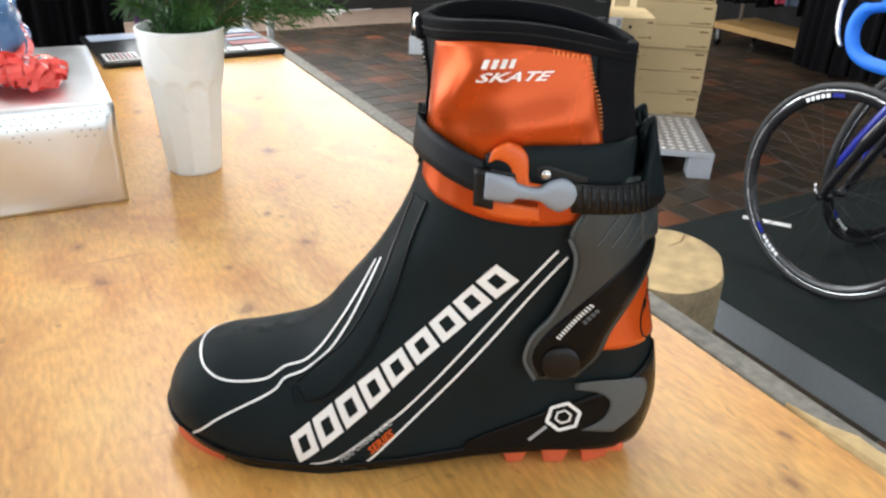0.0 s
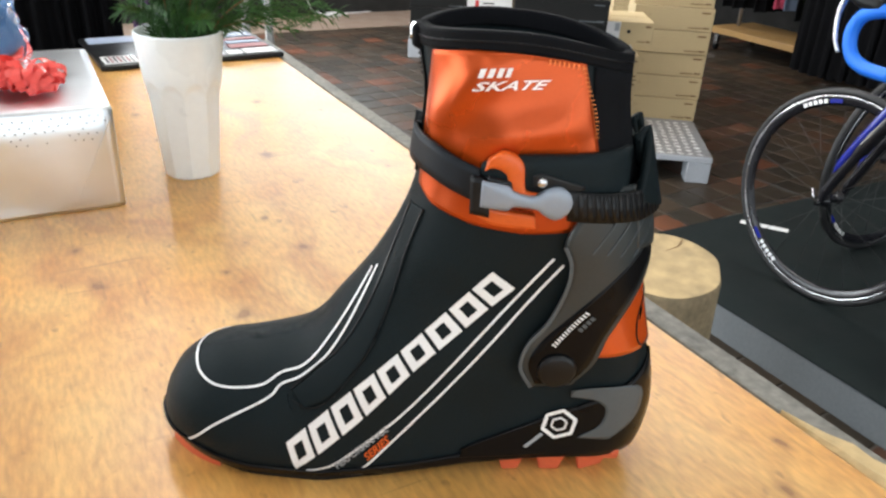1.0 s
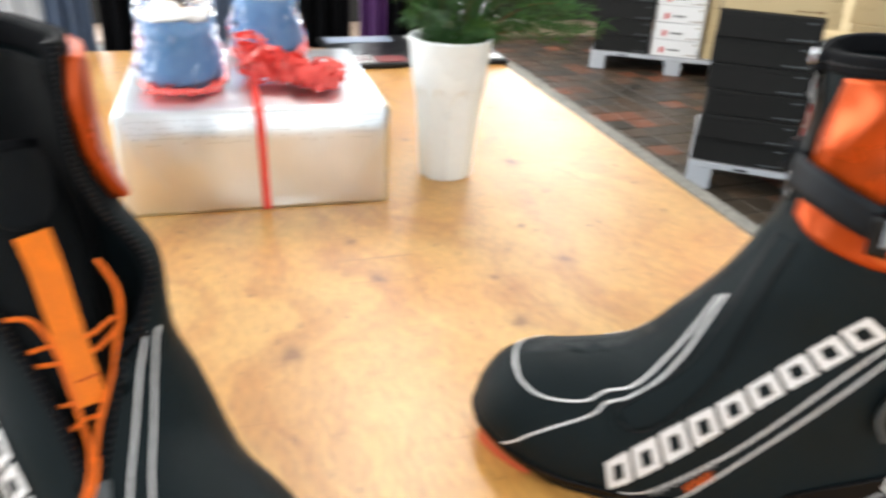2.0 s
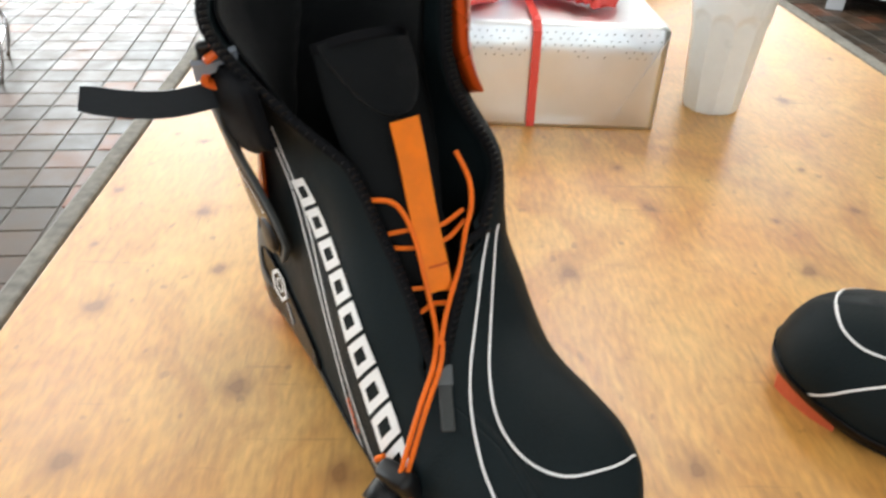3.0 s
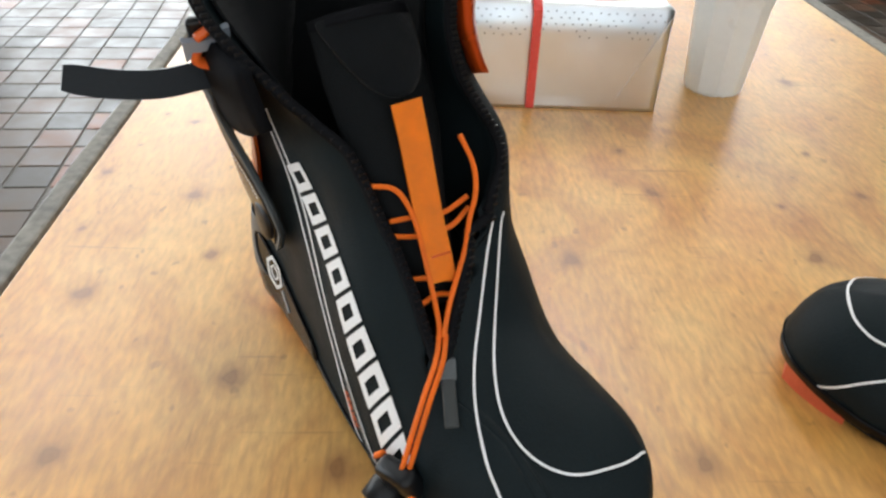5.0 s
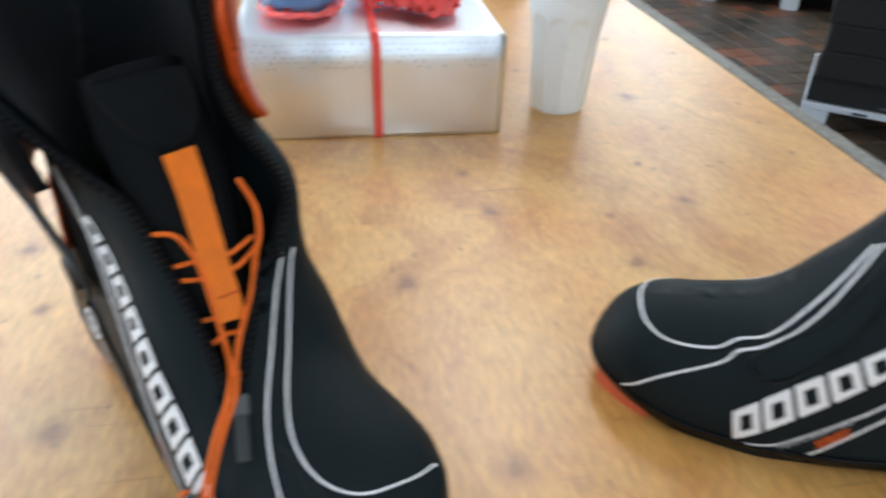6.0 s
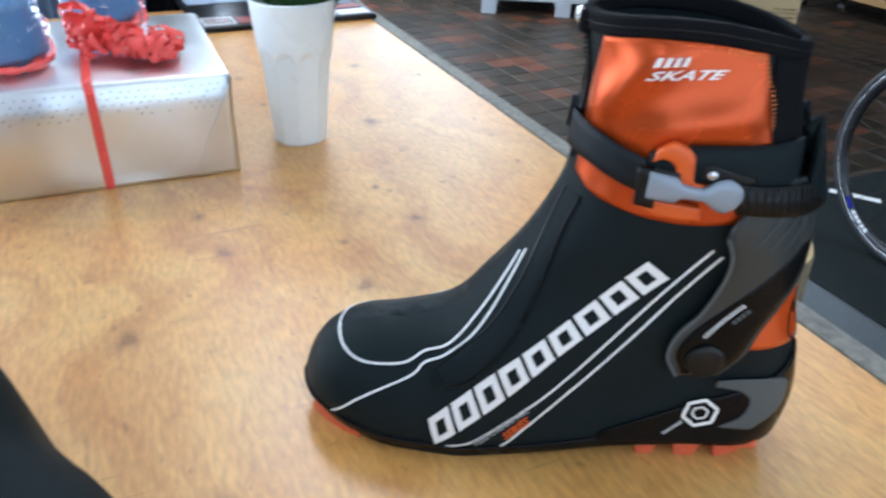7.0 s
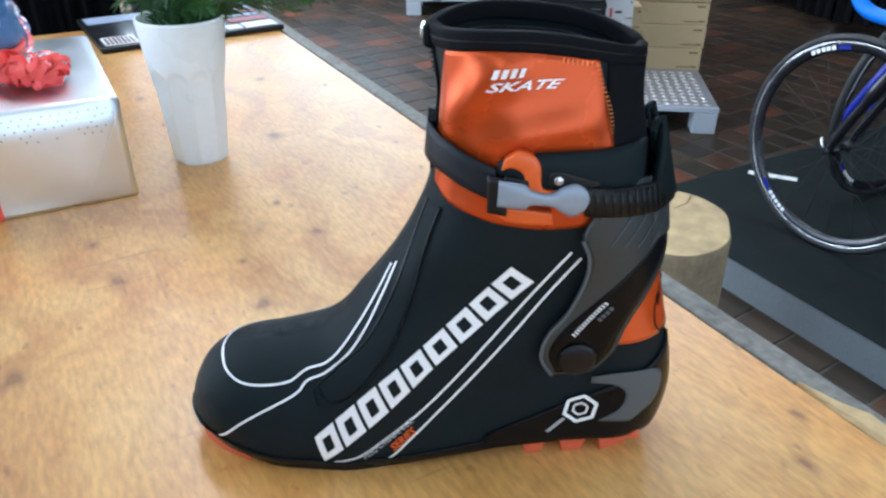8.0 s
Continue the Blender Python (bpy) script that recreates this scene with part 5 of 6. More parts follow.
def setting():
    base = put("floor", box_mesh(ROOM_X0, ROOM_X1, ROOM_Y0, ROOM_Y1, -0.12, -0.004), GROUT)
    tagged(base, "brown and red quarry tile shop floor", "floor", kind="structure")
    # Gap in the unseen south wall, left for the added fill lamp.
    for nm, b, m in (("wall_east", (ROOM_X1, ROOM_X1 + 0.2, ROOM_Y0, ROOM_Y1, -0.1, ROOM_Z), DARKWALL), ("wall_south", (ROOM_X0 - 0.2, FILL_X0, ROOM_Y0 - 0.2, ROOM_Y0, -0.1, ROOM_Z), WALL), ("wall_south_2", (FILL_X1, ROOM_X1, ROOM_Y0 - 0.2, ROOM_Y0, -0.1, ROOM_Z), WALL),
                     ("wall_south_3", (FILL_X0, FILL_X1, ROOM_Y0 - 0.2, ROOM_Y0, -0.1, 0.38), WALL), ("wall_south_4", (FILL_X0, FILL_X1, ROOM_Y0 - 0.2, ROOM_Y0, 2.72, ROOM_Z), WALL)):
        tagged(put(nm, box_mesh(*b), m), "plain painted shop wall", "wall", kind="structure")
    bm = bmesh.new()
    for b in ((ROOM_X0 - 0.2, NWIN_X0, -0.1, ROOM_Z), (NWIN_X1, HWIN_X0, -0.1, ROOM_Z), (HWIN_X1, ROOM_X1, -0.1, ROOM_Z), (HWIN_X0, HWIN_X1, -0.1, HWIN_Z0), (HWIN_X0, HWIN_X1, HWIN_Z1, ROOM_Z), (NWIN_X0, NWIN_X1, -0.1, NWIN_Z0), (NWIN_X0, NWIN_X1, NWIN_Z1, ROOM_Z)):
        me = box_mesh(b[0], b[1], ROOM_Y1, ROOM_Y1 + 0.2, b[2], b[3])
        bm.from_mesh(me)
        bpy.data.meshes.remove(me)
    tagged(put("wall_north", bm_mesh(bm), DARKWALL), "dark shop wall with a wide window", "wall", kind="structure")
    for nm, along in (("window_1", True), ("window_2", False)):
        w = thing(nm, pose(0, 0, 0), "wide shop window with a grey metal frame", "window", kind="structure")
        for k in range(5):
            f = k / 4
            if along:
                x = NWIN_X0 + 0.03 + (NWIN_X1 - NWIN_X0 - 0.06) * f
                put("window_frame", box_mesh(x - 0.028, x + 0.028, ROOM_Y1 + 0.02, ROOM_Y1 + 0.07, NWIN_Z0, NWIN_Z1), GREYMETAL, w)
            else:
                y = WIN_Y0 + 0.03 + (WIN_Y1 - WIN_Y0 - 0.06) * f
                put("window_frame", box_mesh(ROOM_X0 - 0.07, ROOM_X0 - 0.02, y - 0.028, y + 0.028, WIN_Z0, WIN_Z1), GREYMETAL, w)
    bm = bmesh.new()
    for b in ((ROOM_Y0, WIN_Y0, -0.1, ROOM_Z), (WIN_Y1, ROOM_Y1, -0.1, ROOM_Z), (WIN_Y0, WIN_Y1, -0.1, WIN_Z0), (WIN_Y0, WIN_Y1, WIN_Z1, ROOM_Z)):
        me = box_mesh(ROOM_X0 - 0.2, ROOM_X0, *b)
        bm.from_mesh(me)
        bpy.data.meshes.remove(me)
    tagged(put("wall_west", bm_mesh(bm), WALL), "painted shop wall with a wide shop window", "wall", kind="structure")
    tagged(put("ceiling", box_mesh(ROOM_X0, ROOM_X1, ROOM_Y0, ROOM_Y1, ROOM_Z, ROOM_Z + 0.2), CEIL), "pale ceiling boards", "ceiling", kind="structure")


setting()


def table():
    t = thing("table", pose(0, 0, TABLE), "large varnished plywood table with weathered edge strips", "table")
    put("tabletop", box_mesh(-0.4375, 0.5155, -0.95, 1.735, -0.021, 0.0, 0.0015), PLY, t)
    for x0, x1 in ((-0.4605, -0.4420), (0.5195, 0.5455)):
        put("edge_strip", box_mesh(x0, x1, -0.95, 1.735, -0.05, -0.001, 0.003), GREYWOOD, t, "weathered grey wooden strip")
    # the strip is broken along its inner edge, where pale wood shows
    rows, cols = 26, 7
    verts = []
    for i in range(rows):
        y = 0.312 - 0.42 * i / (rows - 1)
        w = 0.026 * min(1.0, i / 5) * (1 + 0.5 * noise.noise(Vector((0, y * 40, 3)))) * min(1.0, (rows - 1 - i) / 5) + 0.0012
        for k in range(cols):
            f = k / (cols - 1)
            verts.append((0.5180 + w * f, y, -0.0008 + 0.0016 * math.sin(math.pi * f) + 0.0010 * noise.noise(Vector((f * 9, y * 25, 1))) + (0.0012 if 0 < k < cols - 1 else -0.002)))
    put("split_edge", mesh_from(verts, grid_faces(rows, cols), False), SPLITWOOD, t, "pale freshly split wood")
    for x in (-0.39, 0.46):
        for y in (-0.85, 1.62):
            put("leg", box_mesh(x - 0.035, x + 0.035, y - 0.035, y + 0.035, -TABLE, -0.022, 0.003), GREYWOOD, t)


table()


def lean(x, z, h):
    """How far the paper's slack upper front edge leans back."""
    start = h * (0.76 + 0.10 * noise.noise(Vector((x * 17, 2.0, 0))))
    return 0.0065 * max(0.0, (z - start) / (h - start)) ** 2


def folded_foil(x0, x1, y0, y1, h):
    """A wrapped box: soft corners, creased faces and a folded end flap."""
    n = 26
    verts, faces = [], []

    def face(o, u, v, nn):
        k = len(verts)
        for i in range(n + 1):
            for j in range(n + 1):
                a, b = i / n, j / n
                edge = min(a, 1 - a, b, 1 - b)
                p = Vector(o) + Vector(u) * a + Vector(v) * b
                w = noise.noise(p * 11) * 0.0024 + noise.noise(p * 30 + Vector((5, 1, 2))) * 0.0005
                # sharper creases run down from the upper edges
                rim = max(0.0, min(1.0, (p.z - h * 0.55) / (h * 0.4)))
                w -= rim * 0.0040 * abs(noise.noise(Vector((p.x * 26 + p.z * 18, p.y * 26 - p.z * 14, 3)))) ** 0.7
                p += Vector(nn) * w * min(1, edge * 9)
                verts.append(p)
        for i in range(n):
            for j in range(n):
                q = k + i * (n + 1) + j
                faces.append((q, q + n + 1, q + n + 2, q + 1))
    dx, dy = x1 - x0, y1 - y0
    face((x0, y0, 0), (dx, 0, 0), (0, 0, h), (0, -1, 0))
    face((x1, y0, 0), (0, dy, 0), (0, 0, h), (1, 0, 0))
    face((x1, y1, 0), (-dx, 0, 0), (0, 0, h), (0, 1, 0))
    face((x0, y1, 0), (0, -dy, 0), (0, 0, h), (-1, 0, 0))
    face((x0, y0, h), (dx, 0, 0), (0, dy, 0), (0, 0, 1))
    face((x0, y1, 0), (dx, 0, 0), (0, -dy, 0), (0, 0, -1))
    bm = bmesh.new()
    me = mesh_from(verts, faces)
    bm.from_mesh(me)
    bpy.data.meshes.remove(me)
    bmesh.ops.remove_doubles(bm, verts=bm.verts, dist=0.0004)
    for v in bm.verts:
        v.co.y += lean(v.co.x, min(v.co.z, h), h) * max(0.0, 1 - (v.co.y - y0) / 0.035)
        # ease the sharp corners
        r = 0.006
        cx, cy, cz = min(max(v.co.x, x0 + r), x1 - r), min(max(v.co.y, y0 + r), y1 - r), min(max(v.co.z, 0), h - r)
        d = v.co - Vector((cx, cy, cz))
        if d.length > r and sum(abs(c) > 0.001 for c in d) > 1:
            v.co = Vector((cx, cy, cz)) + d.normalized() * r
    return bm_mesh(bm, True)


def gift():
    g = thing("gift_box", pose(-0.018, 1.065, TABLE, 0, 0, -1.0), "gift box wrapped in shiny silver foil paper", "gift")
    put("wrapping", folded_foil(-0.149, 0.149, -0.154, 0.154, 0.116), FOIL, g)
    put("end_fold", ribbon_mesh([(0.100, -0.1552, 0.012), (0.146, -0.1556, 0.106)], [(0, -1, 0)] * 2, 0.0015, 0.0012), FOIL, g)
    put("end_fold", ribbon_mesh([(-0.10, -0.1556, 0.030), (-0.144, -0.1556, 0.108)], [(0, -1, 0)] * 2, 0.0015, 0.0012), FOIL, g)
    dots = bmesh.new()
    rng = random.Random(4)
    for row in range(5):
        for k in range(32):
            x, z = -0.142 + 0.0092 * k + 0.0046 * (row % 2) + 0.0008 * rng.uniform(-1, 1), 0.1075 - 0.0062 * row + 0.0008 * rng.uniform(-1, 1)
            if abs(x) > 0.142 or rng.random() < 0.15 * row or abs(x - 0.002) < 0.007:
                continue
            bmesh.ops.create_circle(dots, cap_ends=True, segments=6, radius=0.0010, matrix=Matrix.Translation((x, -0.1552 + lean(x, z, 0.116), z)) @ Matrix.Rotation(radians(90), 4, "X"))
    tagged(put("foil_dots", bm_mesh(dots), FOILDOT, g), kind="stuff")
    rb = thing("gift_ribbon", pose(-0.018, 1.065, TABLE, 0, 0, -1.0), "glossy red ribbon with a curled bow on the gift", "ribbon")
    x = 0.002
    path = [(x, 0.158, 0.004), (x, 0.158, 0.110), (x, 0.150, 0.1195), (x, 0.0, 0.1205), (x, -0.150, 0.1195), (x + 0.001, -0.1585, 0.110), (x + 0.003, -0.1585, 0.002)]
    nrm = [(0, 1, 0), (0, 1, 0.2), (0, 0.3, 1), (0, 0, 1), (0, -0.3, 1), (0, -1, 0.2), (0, -1, 0)]
    put("band", ribbon_mesh(path, nrm, 0.0095, 0.0006), RED, rb)
    rng = random.Random(11)
    for k in range(44):
        # curled loops heaped round the knot, trailing to the right
        f = k / 43
        c = Vector((0.000 + 0.088 * f + 0.016 * rng.uniform(-1, 1), -0.020 - 0.055 * f + 0.024 * rng.uniform(-1, 1), 0.126 + 0.030 * (1 - f) ** 1.4 * rng.random() + 0.004))
        rad = 0.010 + 0.009 * rng.random()
        ax = Vector((rng.uniform(-1, 1), rng.uniform(-1, 1), rng.uniform(-1.2, 1.2))).normalized()
        u = ax.orthogonal().normalized()
        v = ax.cross(u)
        pts, nn = [], []
        turns = rng.choice((0.9, 1.4, 2.0))
        for i in range(26):
            a = 2 * math.pi * turns * i / 25
            d = u * math.cos(a) + v * math.sin(a)
            q = c + d * rad * (1 - 0.25 * i / 25) + ax * (i / 25 - 0.5) * 0.022
            q.z = max(q.z, 0.1235)
            pts.append(q), nn.append(d)
        put("curl", ribbon_mesh(pts, nn, 0.0068 + 0.003 * rng.random(), 0.0005), RED, rb)


gift()


def wrapped_cup(x, y, turn):
    c = thing("wrapped_mug", pose(x, y, TABLE + 0.1195, 0, 0, turn), "blue glazed mug wrapped in clear cellophane on a gift", "mug", "mugs on the gift")
    put("saucer", lathe([(0.001, 0.0), (0.040, 0.0), (0.047, 0.004), (0.0475, 0.007), (0.040, 0.006), (0.001, 0.004)], 40), RED, c, "red saucer rim")
    put("mug", lathe([(0.001, 0.0065), (0.036, 0.0068), (0.0395, 0.012), (0.037, 0.03), (0.033, 0.06), (0.0345, 0.078), (0.032, 0.078), (0.031, 0.06), (0.034, 0.02), (0.001, 0.016)], 40), BLUEGLASS, c)
    me = lathe([(0.001, 0.090), (0.018, 0.090), (0.030, 0.084), (0.034, 0.080), (0.028, 0.076), (0.001, 0.074)], 40)
    for v in me.vertices:
        v.co += Vector((noise.noise(v.co * 140), noise.noise(v.co * 140 + Vector((9, 0, 0))), noise.noise(v.co * 140 + Vector((0, 9, 0))))) * 0.003
    put("felt_top", me, FLUFF, c, "white felt top")
    pr = [(0.050, 0.001), (0.052, 0.004), (0.049, 0.03), (0.044, 0.06), (0.042, 0.09), (0.036, 0.12), (0.012, 0.135), (0.020, 0.16)]
    fine = [(float(np.interp(z, [q[1] for q in pr], [q[0] for q in pr])), z) for z in np.linspace(0.001, 0.16, 28)]
    me = lathe(fine, 72)
    for v in me.vertices:
        r = Vector((v.co.x, v.co.y, 0)).normalized()
        v.co += r * (noise.noise(v.co * 42 + Vector((turn, 0, 0))) * 0.007 + noise.noise(v.co * 85) * 0.0055)
    for f in me.polygons:
        f.use_smooth = False
    ob = put("cellophane", me, CELLO, c, "crumpled clear cellophane")
    ob.visible_shadow = False


wrapped_cup(-0.097, 1.015, 10)
wrapped_cup(0.012, 1.160, 70)


def pot():
    p = thing("plant_pot", pose(0.2200, 0.988, TABLE, 0, 0, 6), "white faceted ceramic pot holding a fir sprig", "plant pot")
    sides, facets = 120, 10
    prof = [(0.001, 0.004), (0.026, 0.0035), (0.0325, 0.0), (0.0342, 0.0008)] + [(0.0348 + 0.0148 * (z / 0.178) ** 0.9 + 0.0020 * max(0, (z - 0.11) / 0.068), z) for z in np.linspace(0.004, 0.1755, 44)] + [(0.0512, 0.1775), (0.0500, 0.1785), (0.0478, 0.1775), (0.0445, 0.150), (0.038, 0.06), (0.001, 0.05)]
    me = lathe(prof, sides)
    for v in me.vertices:
        r = math.hypot(v.co.x, v.co.y)
        if r < 0.0325 or v.co.z > 0.13 or (v.co.z > 0.04 and r < 0.0375 + 0.10 * (v.co.z - 0.06)):
            continue
        a = math.atan2(v.co.y, v.co.x) % (2 * math.pi / facets) - math.pi / facets
        top = 0.121 - 0.013 * (abs(a) * facets / math.pi) ** 2.2
        k = min(1, max(0, (top - v.co.z) / 0.0035))
        flat = math.cos(math.pi / facets) / math.cos(a) * 0.972
        f = 1 + (flat - 1) * k
        v.co.x, v.co.y = v.co.x * f, v.co.y * f
    for f in me.polygons:
        ring = [me.vertices[i].co for i in f.vertices]
        if max(c.z for c in ring) < 0.104 and min(math.hypot(c.x, c.y) for c in ring) > 0.0325:
            f.use_smooth = False
    put("pot", me, CERAMIC, p)
    put("soil", lathe([(0.001, 0.150), (0.0435, 0.149)], 24), TWIG, p, "brown potting soil")
    s = thing("fir_sprig", pose(0.2200, 0.988, TABLE + 0.152), "green feathery fir sprig standing in the white pot", "plant")
    rng = random.Random(5)
    nv, nf = [], []
    for k in range(36):
        ang = rng.uniform(0, 2 * math.pi)
        reach = rng.uniform(0.05, 0.11) * (0.55 if math.cos(ang) < -0.2 else 1.0)
        rise = rng.uniform(0.04, 0.16)
        if k < 9:
            ang, reach, rise = rng.uniform(-0.55, 0.25), rng.uniform(0.10, 0.195), rng.uniform(0.035, 0.075)
        r0 = 0.03 * rng.random()
        d = Vector((math.cos(ang), math.sin(ang), 0))
        st = [d * r0, d * (r0 + reach * 0.22) + Vector((0, 0, rise * 0.6)), d * (r0 + reach * 0.6) + Vector((0, 0, rise)), d * (r0 + reach) + Vector((0, 0, rise * (0.78 if reach > 0.11 else 1.05)))]
        c = smooth_curve(st, 10)
        put("stem", tube(c, [0.0011 * (1 - 0.7 * i / len(c)) for i in range(len(c))], 5), TWIG if k % 5 == 0 else LEAF, s)
        for i in range(2, len(c)):
            t = (c[i] - c[i - 1]).normalized()
            for q in range(5):
                a = rng.uniform(0, 2 * math.pi)
                o = t.orthogonal().normalized()
                o = Matrix.Rotation(a, 3, t) @ o
                tip = c[i] + (o * 0.8 + t * 0.75 + Vector((0, 0, -0.12))) * rng.uniform(0.012, 0.022)
                w = t.cross(o) * 0.0011
                mid = (c[i] + tip) / 2 + Vector((0, 0, 0.001))
                b0 = len(nv)
                nv += [c[i], mid + w, tip, mid - w]
                nf.append((b0, b0 + 1, b0 + 2, b0 + 3))
    tagged(put("needles", mesh_from(nv, nf, False), LEAF, s), kind="stuff")


pot()


def leaflets():
    t = thing("counter_mat", pose(0.345, 1.672, TABLE, 0, 0, 3.0), "black counter mat printed with leaflets at the table end", "counter mat")
    put("mat_body", box_mesh(-0.175, 0.175, -0.128, 0.128, 0.001, 0.011, 0.003), BLACKPL, t)
    rng = random.Random(2)
    for x0, x1, y0, y1, m in ((-0.165, -0.105, -0.118, -0.06, PAPER), (-0.10, -0.04, -0.118, -0.07, PAPERRED), (-0.165, -0.02, 0.060, 0.115, PAPERBLUE), (0.02, 0.06, -0.115, -0.06, PAPER), (0.065, 0.095, -0.115, -0.085, PAPER),
                              (0.10, 0.165, -0.118, -0.078, PAPER), (0.02, 0.075, -0.05, 0.0, PAPER), (0.02, 0.165, 0.01, 0.03, PAPERRED), (0.085, 0.165, -0.065, -0.03, PAPERRED), (0.09, 0.16, -0.02, 0.0, PAPERBLUE), (0.02, 0.09, 0.045, 0.11, PAPER), (0.10, 0.165, 0.045, 0.085, PAPERBLUE)):
        put("leaflet", box_mesh(x0, x1, y0, y1, 0.0112, 0.0124), m, t)
    for k in range(7):
        put("print_bar", box_mesh(-0.160 + 0.0075 * k, -0.156 + 0.0075 * k, -0.112, -0.068, 0.0126, 0.0130), PAPERRED if k % 2 else BLACKPL, t)


leaflets()


BOOT_B = ski_boot(pose(0.2425, 0.42, TABLE, 0, 0, -30), -1, False, "zipped black ski boot with orange cuff panel and buckled strap")
BOOT_A = ski_boot(pose(-0.1453, 0.4626, TABLE, 0, 0, 124.4), 1, True, "unzipped black ski boot with orange laces and an open strap")


def stump():
    s = thing("log_stump", pose(1.361, 1.238, 0, 0, 0, 20), "peeled log stump with a pale sawn top", "stump")
    sides = 64
    verts, faces = [], []
    rad = lambda a: 0.168 * (1 + 0.05 * math.sin(a * 2 + 0.6) + 0.03 * math.sin(a * 3 + 2) + 0.012 * math.sin(a * 7))
    zs = [0.0, 0.05, 0.15, 0.25, 0.35, 0.42, 0.442, 0.449]
    for z in zs:
        for k in range(sides):
            a = 2 * math.pi * k / sides
            r = rad(a) * (1.06 - 0.05 * z / 0.45) - (0.004 if z > 0.445 else 0) + 0.004 * noise.noise(Vector((math.cos(a) * 3, math.sin(a) * 3, z * 2)))
            verts.append((r * math.cos(a), r * math.sin(a), z))
    faces = grid_faces(len(zs), sides, True)
    put("trunk", mesh_from(verts, faces), STUMPSIDE, s, "peeled grey-brown log side")
    tv, tf = [(0, 0, 0.4515)], []
    for f in (0.35, 0.7, 0.985):
        for k in range(sides):
            a = 2 * math.pi * k / sides
            r = rad(a) * 1.01 * f
            tv.append((r * math.cos(a), r * math.sin(a), 0.4505 + 0.001 * noise.noise(Vector((math.cos(a) * f * 4, math.sin(a) * f * 4, 0)))))
    tf = [(0, 1 + k, 1 + (k + 1) % sides) for k in range(sides)]
    for i in range(2):
        for k in range(sides):
            k2 = (k + 1) % sides
            tf.append((1 + i * sides + k, 1 + (i + 1) * sides + k, 1 + (i + 1) * sides + k2, 1 + i * sides + k2))
    put("sawn_top", mesh_from(tv, tf), STUMPTOP, s, "pale sawn top")
    put("crack", ribbon_mesh([(0.165, 0.01, 0.4522), (0.12, 0.0, 0.4522), (0.07, 0.012, 0.4522)], [(0, 0, 1)] * 3, [0.006, 0.003, 0.001], 0.0004), TWIG, s)


stump()


def podium():
    p = thing("podium", pose(0, 0, 0), "low grey display podium with a black rubber top", "podium", kind="structure")
    put("podium_body", box_mesh(1.853, 6.0, -1.4, 1.873, 0, 0.114, 0.002), PODSIDE, p)
    put("rubber_mat", box_mesh(1.848, 6.0, -1.4, 1.880, 0.1143, 0.120, 0.002), RUBBERMAT, p)
    t = put("floor_tape", box_mesh(-0.088, 0.088, -0.017, 0.017, 0, 0.0006), PAPER)
    t.matrix_world = pose(2.467, 1.752, 0.1204, 0, 0, -53.0)
    tagged(t, "strip of white tape on the black mat", "tape")


podium()


def wheel_parts(par, rim_mat_marks=True):
    ring = [(0.3245 + 0.0115 * math.cos(a), 0.0115 * math.sin(a)) for a in np.linspace(0, 2 * math.pi, 13)[:-1]]
    w = put("wheel", lathe(ring, 96, True), TYRE, par, "black road tyre")
    rim = put("rim", lathe([(0.3145, 0.0095), (0.3155, 0.0105), (0.306, 0.0102), (0.290, 0.0068), (0.284, 0.0), (0.290, -0.0068), (0.306, -0.0102), (0.3155, -0.0105), (0.3145, -0.0095)], 96), CARBON, w, "glossy black rim")
    put("brake_track", lathe([(0.3150, 0.0112), (0.3105, 0.0110), (0.3105, 0.0104), (0.3150, 0.0104)], 96, True), STEEL, w, "bright brake track")
    put("brake_track", lathe([(0.3150, -0.0112), (0.3105, -0.0110), (0.3105, -0.0104), (0.3150, -0.0104)], 96, True), STEEL, w, "bright brake track")
    put("hub", lathe([(0.0005, -0.055), (0.008, -0.055), (0.009, -0.04), (0.019, -0.034), (0.019, -0.030), (0.011, -0.026), (0.011, 0.026), (0.019, 0.030), (0.019, 0.034), (0.009, 0.04), (0.008, 0.055), (0.0005, 0.055)], 20), CARBON, w)
    for k in range(20):
        a = 2 * math.pi * k / 20
        b = a + (0.55 if k % 2 else -0.55)
        z = 0.031 if (k // 2) % 2 else -0.031
        put("spoke", tube([(0.018 * math.cos(b), 0.018 * math.sin(b), z), (0.286 * math.cos(a), 0.286 * math.sin(a), 0)], 0.0010, 5), TYRE, w)
    if rim_mat_marks:
        for c0 in (0.42, 2.35, 4.6):
            for k in range(5):
                a0, a1 = c0 + 0.058 * k, c0 + 0.058 * k + 0.040
                pts = [(0.2975 * math.cos(a), 0.2975 * math.sin(a), 0.0093) for a in np.linspace(a0, a1, 4)]
                put("rim_bar", ribbon_mesh(pts, [(0, 0, 1)] * 4, 0.012, 0.0006), WHITE, w)
            pts = [(0.2975 * math.cos(a), 0.2975 * math.sin(a), 0.0093) for a in np.linspace(c0 - 0.16, c0 - 0.03, 6)]
            put("rim_bar", ribbon_mesh(pts, [(0, 0, 1)] * 6, 0.012, 0.0006), BLUEBIKE, w, "blue rim print")
    return w


